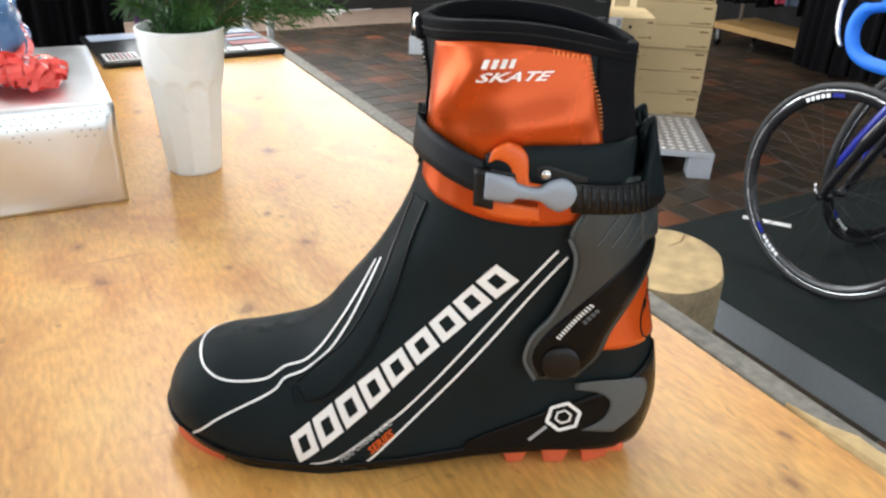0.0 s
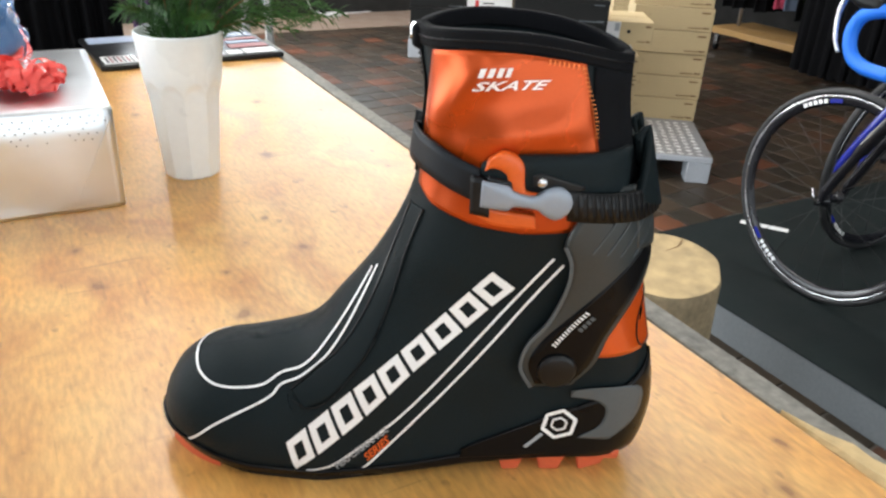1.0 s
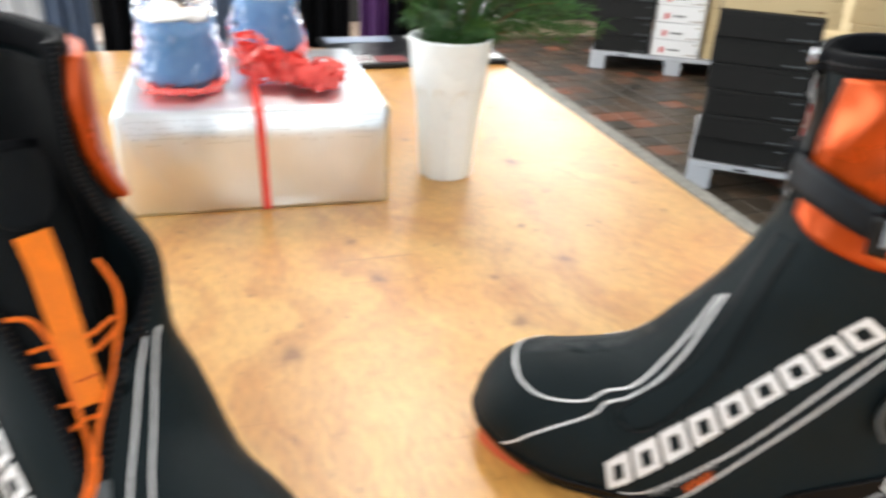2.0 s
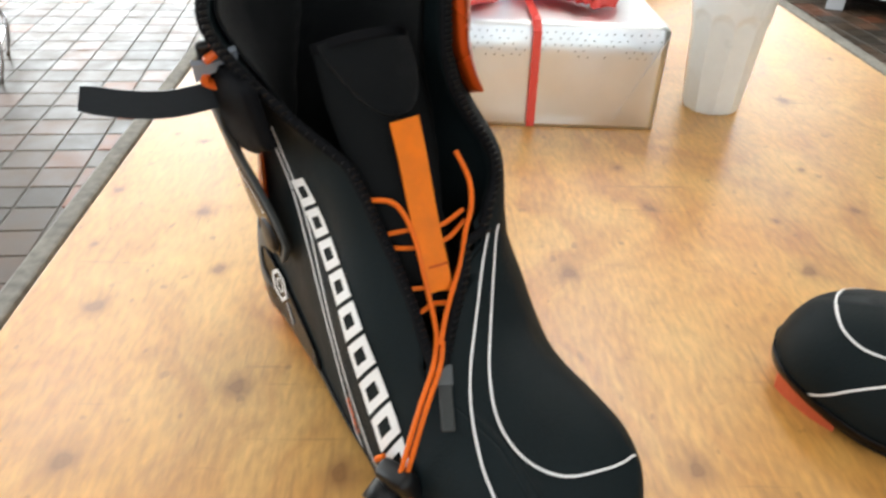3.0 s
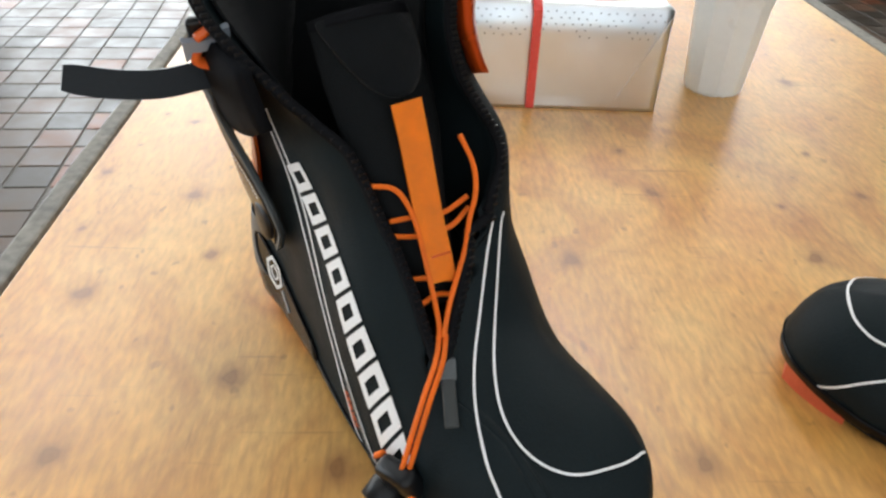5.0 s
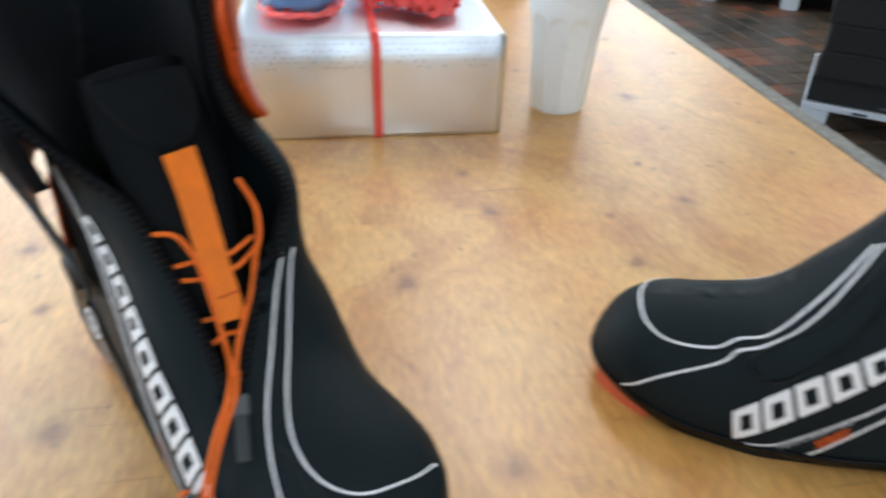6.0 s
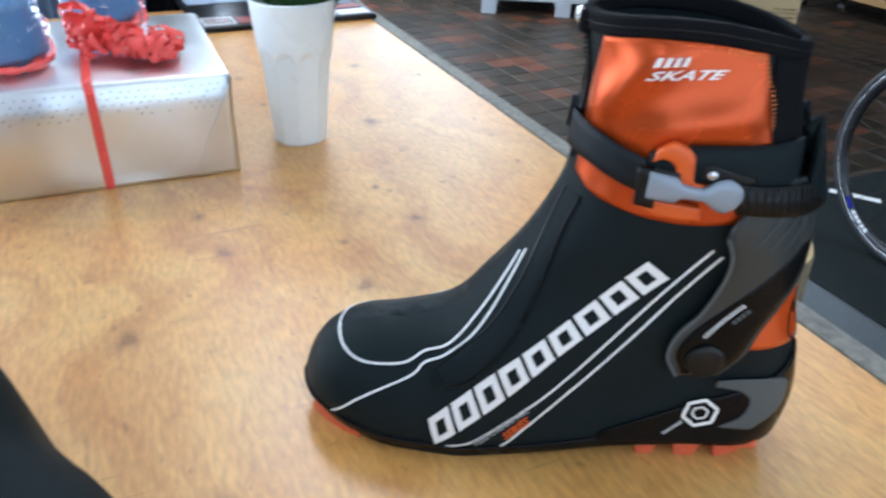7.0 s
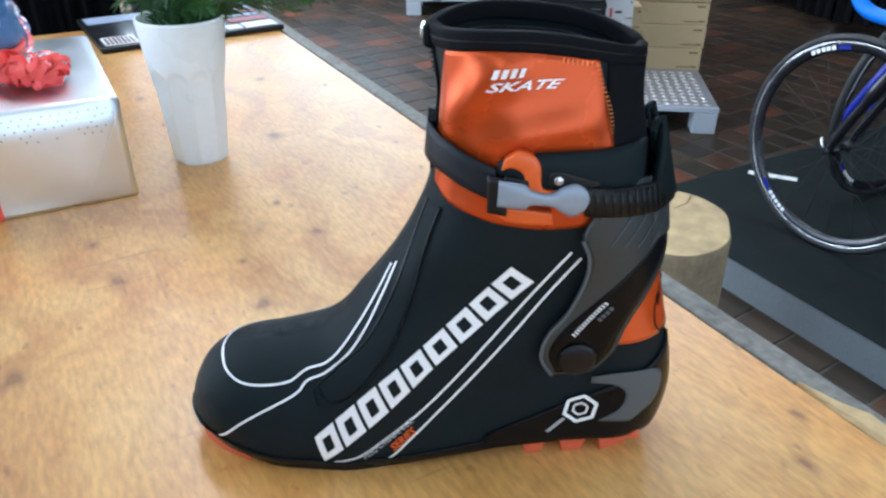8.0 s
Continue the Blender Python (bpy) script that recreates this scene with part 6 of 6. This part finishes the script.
def bike(m, label, spin, full=True):
    """A road bike; its front wheel's middle is the origin, it heads along +x, its left side is +y."""
    b = thing("road_bike", m, label, "bicycle", "bikes on the podium")
    w = wheel_parts(b)
    w.matrix_local = pose(0, 0, 0, -90, spin, 0)
    for sy in (-1, 1):
        blade = put("fork_blade", tube(smooth_curve([(0.004, sy * 0.050, -0.006), (-0.016, sy * 0.052, 0.06), (-0.085, sy * 0.050, 0.21), (-0.160, sy * 0.030, 0.365)], 8), [0.0115] * 6 + [0.016] * 9 + [0.021] * 10, 14), CARBON, b, "glossy black fork blade")
        put("fork_stripe", tube(smooth_curve([(-0.018, sy * 0.0565, 0.100), (-0.060, sy * 0.0580, 0.195), (-0.105, sy * 0.0520, 0.290), (-0.142, sy * 0.0390, 0.365)], 6), [0.004, 0.008] + [0.0135] * 16 + [0.012], 12), BLUEBIKE, blade, "blue fork edge")
    put("quick_release", tube([(0, -0.068, 0), (0, 0.068, 0)], [0.006, 0.006], 10), CARBON, b)
    put("release_nut", tube([(0, 0.058, 0), (0, 0.076, 0)], [0.0105, 0.008], 12), CARBON, b)
    put("release_lever", tube([(0, 0.074, 0.0), (0.012, 0.079, 0.02), (0.020, 0.076, 0.042)], [0.005, 0.0045, 0.003], 8), STEEL, b, "bright quick release lever")
    put("head_tube", tube([(-0.160, 0, 0.365), (-0.215, 0, 0.545)], [0.024, 0.021], 16), BLUEBIKE, b)
    put("down_tube", tube([(-0.172, 0, 0.39), (-0.35, 0, 0.16), (-0.575, 0, -0.06)], [0.028, 0.029, 0.027], 16), CARBON, b, "glossy black down tube")
    put("top_tube", tube([(-0.205, 0, 0.52), (-0.66, 0, 0.47)], [0.021, 0.016], 14), CARBON, b)
    put("seat_tube", tube([(-0.575, 0, -0.06), (-0.70, 0, 0.62)], [0.020, 0.016], 14), CARBON, b)
    for sy in (-1, 1):
        put("chain_stay", tube([(-0.575, sy * 0.03, -0.06), (-0.985, sy * 0.06, 0.0)], [0.012, 0.009], 10), CARBON, b)
        put("seat_stay", tube([(-0.68, sy * 0.02, 0.47), (-0.985, sy * 0.06, 0.0)], [0.009, 0.007], 10), CARBON, b)
    put("crank_set", lathe([(0.03, -0.003), (0.085, -0.003), (0.088, 0.0), (0.085, 0.003), (0.03, 0.003)], 40), CARBON, b).matrix_local = pose(-0.575, -0.045, -0.06, 90, 0, 0)
    put("saddle", tube(smooth_curve([(-0.52, 0, 0.72), (-0.62, 0, 0.725), (-0.72, 0, 0.735), (-0.79, 0, 0.745)], 6), [0.016, 0.018, 0.02, 0.022, 0.024, 0.026, 0.028, 0.032, 0.038, 0.046, 0.055, 0.060, 0.064, 0.066, 0.066, 0.064, 0.06, 0.05, 0.03], 14, flat=0.4), BLACKPL, b)
    w2 = wheel_parts(b, False)
    w2.matrix_local = pose(-0.985, 0, 0, -90, 10, 0)
    put("stem", tube([(-0.218, 0, 0.555), (-0.155, 0, 0.585)], 0.016, 12), CARBON, b)
    for sy in (-1, 1):
        top = [(-0.155, 0, 0.585), (-0.153, sy * 0.11, 0.587), (-0.146, sy * 0.188, 0.586)]
        put("bar_top", tube(smooth_curve(top, 6), 0.0155, 12), CARBON, b)
        drop = [(-0.146, sy * 0.188, 0.586), (-0.110, sy * 0.205, 0.583), (-0.068, sy * 0.208, 0.565), (-0.050, sy * 0.209, 0.520), (-0.066, sy * 0.211, 0.470), (-0.110, sy * 0.213, 0.445), (-0.190, sy * 0.215, 0.440)]
        put("bar_tape", tube(smooth_curve(drop, 8), 0.0175, 14), BLUETAPE, b, "bright blue bar tape")
        hood = [(-0.110, sy * 0.205, 0.592), (-0.058, sy * 0.207, 0.602), (-0.018, sy * 0.208, 0.622), (-0.002, sy * 0.208, 0.640)]
        h = put("brake_hood", tube(smooth_curve(hood, 6), [0.016, 0.018, 0.019, 0.020, 0.020, 0.020, 0.020, 0.0195, 0.019, 0.019, 0.0185, 0.018, 0.018, 0.0175, 0.017, 0.016, 0.015, 0.013, 0.008], 12), BLACKPL, b, "black rubber brake hood")
        put("brake_lever", tube(smooth_curve([(-0.012, sy * 0.208, 0.612), (-0.002, sy * 0.211, 0.56), (-0.014, sy * 0.216, 0.50), (-0.035, sy * 0.220, 0.468)], 6), [0.008] * 6 + [0.0065] * 7 + [0.005] * 6, 10), STEEL if sy > 0 else CARBON, h)
    return b


BIKE_A = bike(pose(2.150, 1.324, 0.120 + 0.3365, 0, 0, 90), "black and blue road bike with bright blue bar tape", 25)
BIKE_B = bike(pose(2.672, 1.468, 0.120 + 0.3365, 0, 0, 176), "black and blue road bike parked behind another bike", 140)


def pallet(m, wide, deep, label):
    """A grey plastic pallet with nine feet and a chequer plate deck; the origin is its front right corner, x runs left along the front."""
    p = thing("pallet", m, label, "pallet", "pallets")
    put("deck", box_mesh(0, wide, 0, deep, 0.104, 0.131, 0.003), PALLETGREY, p)
    put("plate", box_mesh(0.004, wide - 0.004, 0.004, deep - 0.004, 0.1312, 0.1335), CHEQUER, p, "bright chequer plate")
    for fx in (0.0, wide / 2 - 0.055, wide - 0.11):
        for fy in (0.0, deep / 2 - 0.055, deep - 0.11):
            put("foot", box_mesh(fx, fx + 0.11, fy + 0.002, fy + 0.11, 0, 0.1038, 0.004), PALLETGREY, p)
    put("handhold", box_mesh(0.20, 0.26, -0.0008, 0.004, 0.110, 0.120), BLACKPL, p)
    me = None
    for i in range(int((wide - 0.02) / 0.046)):
        for k in range(11):
            x, y = 0.025 + 0.046 * i, 0.03 + 0.050 * k
            if y > deep - 0.03:
                continue
            if me is None:
                me = lathe([(0.0001, 0.0030), (0.007, 0.0024), (0.0100, 0.0)], 8)
                for v in me.vertices:
                    v.co.x *= 1.75
                    v.co.y *= 0.62
            o = put("stud", me, STUD, p)
            o.matrix_local = pose(x, y, 0.1335, 0, 0, 24 if (i + k) % 2 else -24)
    return p


def carton(m, w, d, h, material, label, white=False, group="stacked cartons"):
    """A closed shipping carton; the origin is the front right lower corner, x runs left, y back."""
    c = thing("carton", m, label, "box", group)
    body = put("body", box_mesh(0, w, 0, d, 0, h * 0.985, 0.003), material, c)
    put("lid_edge", box_mesh(-0.0015, w + 0.0015, -0.0015, d + 0.0015, h * 0.80, h * 0.99, 0.002), material, c) if material is BLACKBOX else put("flap_seam", box_mesh(0.002, w - 0.002, d / 2 - 0.0015, d / 2 + 0.0015, h * 0.985, h * 0.99), TWIG, c)
    ink = TWIG if material is not BLACKBOX else GREYPATCH
    put("print_bar", box_mesh(w - 0.30 * w, w - 0.13 * w, -0.0010, 0.0008, 0.014, 0.019), ink, c)
    put("print_bar", box_mesh(w - 0.12 * w, w - 0.04 * w, -0.0010, 0.0008, 0.014, 0.022), ink, c)
    put("print_bar", box_mesh(w - 0.16 * w, w - 0.05 * w, -0.0010, 0.0008, h * 0.76, h * 0.76 + 0.008), ink, c)
    if material is CARTON and w > 0.3:
        for k in range(2):
            ring = [(0.0065, -0.0004), (0.0085, -0.0004), (0.0085, 0.0004), (0.0065, 0.0004)]
            put("print_ring", lathe(ring, 16, True), PRINTFAINT, c).matrix_local = pose(0.045 + 0.032 * k, -0.0004, h * 0.62, 90, 0, 0)
    if white:
        put("address_label", box_mesh(w * 0.18, w * 0.88, -0.0022, -0.0016, h * 0.16, h * 0.86), PAPER, c, "white paper shipping label")
        put("label_bar", box_mesh(w * 0.35, w * 0.60, -0.0030, -0.0023, h * 0.35, h * 0.44), BLACKPL, c)
        put("label_bar", box_mesh(w * 0.18, w * 0.26, -0.0030, -0.0023, h * 0.20, h * 0.55), CLOTH_R, c)
    return c


def corner(x, y, ang):
    """A frame at a front right corner: x to the left along the front, y to the back."""
    return Matrix.Translation((x, y, 0)) @ Matrix.Rotation(ang, 4, "Z")


def goods():
    rng = random.Random(8)
    # local x runs to the right along the front, y to the back
    near = corner(2.035, 2.965, math.atan2(-0.585, 0.805))
    pallet(near, 1.0, 0.80, "grey plastic pallet with a chequer plate deck")
    z0 = 0.134
    for k in range(7):
        carton(near @ pose(0.01 + 0.012 * rng.uniform(-1, 1), 0.012 + 0.01 * rng.uniform(-1, 1), z0 + 0.1135 * k, 0, 0, rng.uniform(-1.5, 1.5)), 0.42, 0.33, 0.1125, BLACKBOX if k < 6 else CARTON, "flat black cardboard shoe carton in a stack" if k < 6 else "brown cardboard carton on a black stack")
    for k in range(4):
        carton(near @ pose(0.438 + 0.004 * rng.uniform(-1, 1), 0.16 + 0.015 * rng.uniform(-1, 1), z0 + 0.1135 * k, 0, 0, rng.uniform(-2, 2)), 0.13, 0.30, 0.1125, PAPER, "white printed carton in a stack", True)
    for k in range(8):
        carton(near @ pose(0.60 + 0.006 * rng.uniform(-1, 1), 0.595 + 0.006 * rng.uniform(-1, 1), z0 + 0.1175 * k, 0, 0, rng.uniform(-0.8, 0.8)), 0.40, 0.32, 0.1168, CARTON, "brown cardboard carton in a tall stack")
    for k in range(3):
        carton(near @ pose(0.515, 0.44, z0 + 0.1175 * k, 0, 0, rng.uniform(-2, 2)), 0.13, 0.19, 0.1168, CARTON, "small brown carton in front of a tall stack")
    c = carton(near @ pose(0.425, 0.20, z0 + 0.1135 * 4, 0, 0, 4), 0.235, 0.30, 0.108, CARTON, "small brown carton with a white label on a stack")
    put("address_label", box_mesh(0.006, 0.078, -0.0022, -0.0004, 0.030, 0.104), PAPER, c, "white paper shipping label")
    put("label_bar", box_mesh(0.052, 0.074, -0.0030, -0.0023, 0.062, 0.098), GREYPRINT, c)
    put("hand_hole", lathe([(0.0005, 0.0), (0.0085, 0.0), (0.0085, -0.001), (0.0005, -0.001)], 18), BLACKPL, c, "round punched hand hole").matrix_local = pose(0.120, -0.0016, 0.062, 90, 0, 0)
    far = corner(2.63, 5.20, math.atan2(-0.50, 0.86))
    pallet(far, 1.2, 0.80, "grey plastic pallet standing at the back")
    for k in range(6):
        carton(far @ pose(0.01, 0.012, z0 + 0.1185 * k, 0, 0, rng.uniform(-1.5, 1.5)), 0.40, 0.33, 0.1175, BLACKBOX, "flat black cardboard shoe carton in a stack")
        carton(far @ pose(0.425, 0.02, z0 + 0.1185 * k, 0, 0, rng.uniform(-1.5, 1.5)), 0.33, 0.33, 0.1175, PAPER if k < 5 else CARTON, "white printed carton in a stack", k < 5)
        carton(far @ pose(0.785, 0.05, z0 + 0.1185 * k, 0, 0, rng.uniform(-1.5, 1.5)), 0.38, 0.33, 0.1175, CARTON, "brown cardboard carton in a stack")
    for k in range(7):
        carton(corner(3.30, 3.75, math.atan2(-0.55, 0.83)) @ pose(0, 0, 0.1185 * k), 0.45, 0.35, 0.1175, CARTON, "brown cardboard carton in a stack by the pallets")


goods()


def garment(m, wide, tall, material, label, folds=5, depth=0.03, kind="garment"):
    """A hanging garment: a folded double sheet with a hem and shoulders."""
    g = thing("garment", m, label, kind, "hanging clothes")
    nx, nz = 40, 14
    verts, faces = [], []
    for side in (-1, 1):
        k0 = len(verts)
        for i in range(nz + 1):
            for j in range(nx + 1):
                a, b = j / nx, i / nz
                w = wide * (1 - 0.35 * max(0, (b - 0.85) / 0.15) ** 2)
                x = (a - 0.5) * w
                edge = math.sin(math.pi * a) ** 0.5
                y = side * depth * 0.5 * edge + depth * 0.45 * math.sin(a * folds * 2 * math.pi + side) * (1 - 0.6 * b) * edge
                verts.append((x, y, b * tall))
        for i in range(nz):
            for j in range(nx):
                q = k0 + i * (nx + 1) + j
                f = (q, q + 1, q + nx + 2, q + nx + 1)
                faces.append(f if side < 0 else tuple(reversed(f)))
    put("cloth", mesh_from(verts, faces), material, g)
    put("hanger", tube(smooth_curve([(-wide * 0.3, 0, tall - 0.01), (0, 0, tall + 0.04), (0.004, 0, tall + 0.09), (0.02, 0, tall + 0.115)], 6), 0.003, 6), GREYMETAL, g)
    return g


def clothes_and_racks():
    # rail behind the table's end
    r = thing("clothes_rail", pose(0, 0, 0), "grey metal clothes rail behind the table", "clothes rail")
    for x, y in ((0.585, 2.05), (0.645, 2.05)):
        put("upright", tube([(x, y, 0.0), (x, y, 1.75)], 0.0105, 10), GREYMETAL, r)
    put("upright", tube([(-0.62, 2.08, 0.0), (-0.62, 2.08, 1.75)], 0.0105, 10), GREYMETAL, r)
    put("rail", tube([(-0.64, 2.06, 1.75), (0.66, 2.05, 1.75)], 0.0125, 10), GREYMETAL, r)
    put("foot_bar", tube([(0.585, 1.80, 0.02), (0.585, 2.30, 0.02)], 0.012, 8), GREYMETAL, r)
    put("foot_bar", tube([(-0.62, 1.83, 0.02), (-0.62, 2.33, 0.02)], 0.012, 8), GREYMETAL, r)
    for x, w, m, lab, f in ((0.08, 0.16, CLOTH_K, "long black trousers hanging on a metal rail", 3), (0.21, 0.15, CLOTH_K, "long black trousers hanging on a metal rail", 4), (0.345, 0.07, PURPLE, "purple top hanging between black clothes", 2), (0.42, 0.10, CLOTH_K, "black jacket hanging on a metal rail", 3),
                            (-0.06, 0.12, CLOTH_B, "grey blue shirt hanging on a metal rail", 3), (-0.235, 0.14, CLOTH_K, "black jacket hanging on a metal rail", 3), (-0.37, 0.10, CLOTH_B, "grey blue shirt hanging on a metal rail", 3), (-0.50, 0.16, CLOTH_W, "white shirt hanging on a metal rail", 3)):
        garment(pose(x, 2.06, 0.72, 0, 0, 0), w, 0.92, m, lab, f, 0.05)
    # wheeled clothes stand by the east wall
    s = thing("clothes_stand", pose(5.30, 4.12, 0, 0, 0, 0), "wheeled clothes stand with a pine shelf", "clothes stand")
    put("shelf", box_mesh(-0.02, 0.50, -0.62, 0.62, 0.165, 0.190, 0.002), PINE, s, "pale pine shelf")
    put("shelf_edge", box_mesh(-0.045, -0.021, -0.62, 0.62, 0.145, 0.195, 0.003), PINE, s, "pale pine shelf edge")
    for y in (-0.55, 0.55):
        for x in (0.0, 0.46):
            put("caster", lathe([(0.001, -0.012), (0.03, -0.012), (0.034, 0.0), (0.03, 0.012), (0.001, 0.012)], 18), BLACKPL, s).matrix_local = pose(x, y, 0.034, 90, 0, 0)
            put("caster_fork", box_mesh(x - 0.018, x + 0.018, y - 0.02, y + 0.02, 0.05, 0.1645, 0.003), STEEL, s)
        put("post", tube([(0.23, y, 0.19), (0.23, y, 1.55)], 0.015, 10), GREYMETAL, s)
    put("hanging_rail", tube([(0.23, -0.60, 1.55), (0.23, 0.60, 1.55)], 0.015, 10), GREYMETAL, s)
    rng = random.Random(3)
    cols = [(CLOTH_K, "black"), (CLOTH_K, "black"), (CLOTH_R, "bright red"), (CLOTH_K, "black"), (CLOTH_B, "grey blue"), (CLOTH_P, "pink"), (CLOTH_B, "grey blue"), (CLOTH_K, "black"), (CLOTH_G, "lime green"), (CLOTH_K, "black"), (CLOTH_K, "black")]
    for k, (m, c) in enumerate(cols):
        z = rng.choice((0.34, 0.42, 0.52)) if m is not CLOTH_K else 0.36
        garment(pose(5.50 + 0.03 * rng.uniform(-1, 1), 4.66 - 0.098 * k, z, 0, 0, 4 * rng.uniform(-1, 1)), 0.42, 1.52 - z, m, c + " sports shirt hanging above a pine shelf", 4, 0.05)
    for k, (m, c) in enumerate(((CLOTH_K, "black"), (CLOTH_K, "black"), (CLOTH_K, "black"), (CLOTH_K, "dark"))):
        garment(pose(4.97 + 0.03 * k, 3.52 - 0.13 * k, 0.10, 0, 0, 78), 0.34, 1.35, m, c + " jacket hanging beside the clothes stand", 4, 0.06)
    # chrome rack on the window side
    c = thing("chrome_rack", pose(-1.99, 3.45, 0, 0, 0, 20), "chrome wire display rack on the tiled floor", "display rack")
    for x in (0.0, -0.5):
        put("leg", tube(smooth_curve([(x, 0, 0.0), (x + 0.03, 0.02, 0.16), (x + 0.0, 0.04, 0.30), (x - 0.02, 0.04, 0.9)], 6), 0.010, 8), CHROME, c)
        put("leg", tube(smooth_curve([(x, 0.4, 0.0), (x + 0.03, 0.4, 0.16), (x, 0.4, 0.3), (x - 0.02, 0.4, 0.9)], 6), 0.010, 8), CHROME, c)
    for z in (0.16, 0.185, 0.5, 0.85):
        put("wire", tube([(-0.52, 0.02, z), (0.03, 0.02, z)], 0.005, 8), CHROME, c)
        put("wire", tube([(0.03, 0.02, z), (0.03, 0.42, z)], 0.005, 8), CHROME, c)
    # power adapter and cable at the back wall
    a = thing("power_adapter", pose(2.68, 6.86, 0, 0, 0, 10), "white power adapter with a cable on the floor", "adapter")
    put("case", box_mesh(-0.07, 0.07, -0.03, 0.03, 0, 0.045, 0.006), PAPER, a)
    put("cable", tube(smooth_curve([(0.07, 0, 0.02), (0.16, 0.02, 0.012), (0.12, 0.05, 0.02), (0.35, 0.06, 0.01), (0.9, 0.09, 0.01), (1.6, 0.10, 0.01)], 8), 0.006, 6), PAPER, a)
    put("cable", tube(smooth_curve([(-0.07, 0, 0.02), (-0.14, 0.03, 0.05), (-0.20, 0.08, 0.10), (-0.24, 0.10, 0.3)], 8), 0.006, 6), PAPER, a)


clothes_and_racks()


def floor_tiles():
    """Square quarry tiles on a grid turned a few degrees from the table."""
    size, pitch = 0.1405, 0.1475
    me = box_mesh(-size / 2, size / 2, -size / 2, size / 2, -0.010, 0.0, 0.0025, 1)
    me.materials.append(TILE_A)
    floor = bpy.data.objects["floor"]
    turn = Matrix.Rotation(radians(4.5), 4, "Z")
    verts, faces = [], []
    tv = [tuple(v.co) for v in me.vertices]
    tf = [tuple(p.vertices) for p in me.polygons]
    count = 0
    for i in range(-38, 52):
        for k in range(-24, 56):
            c = turn @ Vector((i * pitch - 0.018, k * pitch + 0.011, 0))
            if not (ROOM_X0 + 0.1 < c.x < ROOM_X1 - 0.1 and ROOM_Y0 + 0.1 < c.y < 6.32):
                continue
            z = 0.0006 * noise.noise(Vector((i * 3.3, k * 2.7, 0)))
            near = (2.0 < c.x < 3.4 and 1.75 < c.y < 4.0 and (c.x - 2.0) + 0.5 * (c.y - 1.75) < 1.75) or (-2.0 < c.x < -0.75 and 1.9 < c.y < 3.5)
            if near and count < 290:
                count += 1
                o = new("tile", me)
                o.matrix_world = Matrix.Translation((c.x, c.y, z)) @ turn
                o.parent = floor
                o.matrix_parent_inverse = floor.matrix_world.inverted()
            else:
                b0 = len(verts)
                verts += [tuple((turn.to_3x3() @ Vector(v)) + Vector((c.x, c.y, z))) for v in tv]
                faces += [tuple(b0 + q for q in f) for f in tf]
    tagged(put("tile_field", mesh_from(verts, faces, False), TILE_B, floor), kind="stuff")
    st = put("floor_strip", box_mesh(ROOM_X0, ROOM_X1, 6.33, ROOM_Y1, -0.004, 0.002), STRIPFLOOR)
    tagged(st, "pale smooth floor strip along the back wall", "floor strip", kind="structure")


floor_tiles()
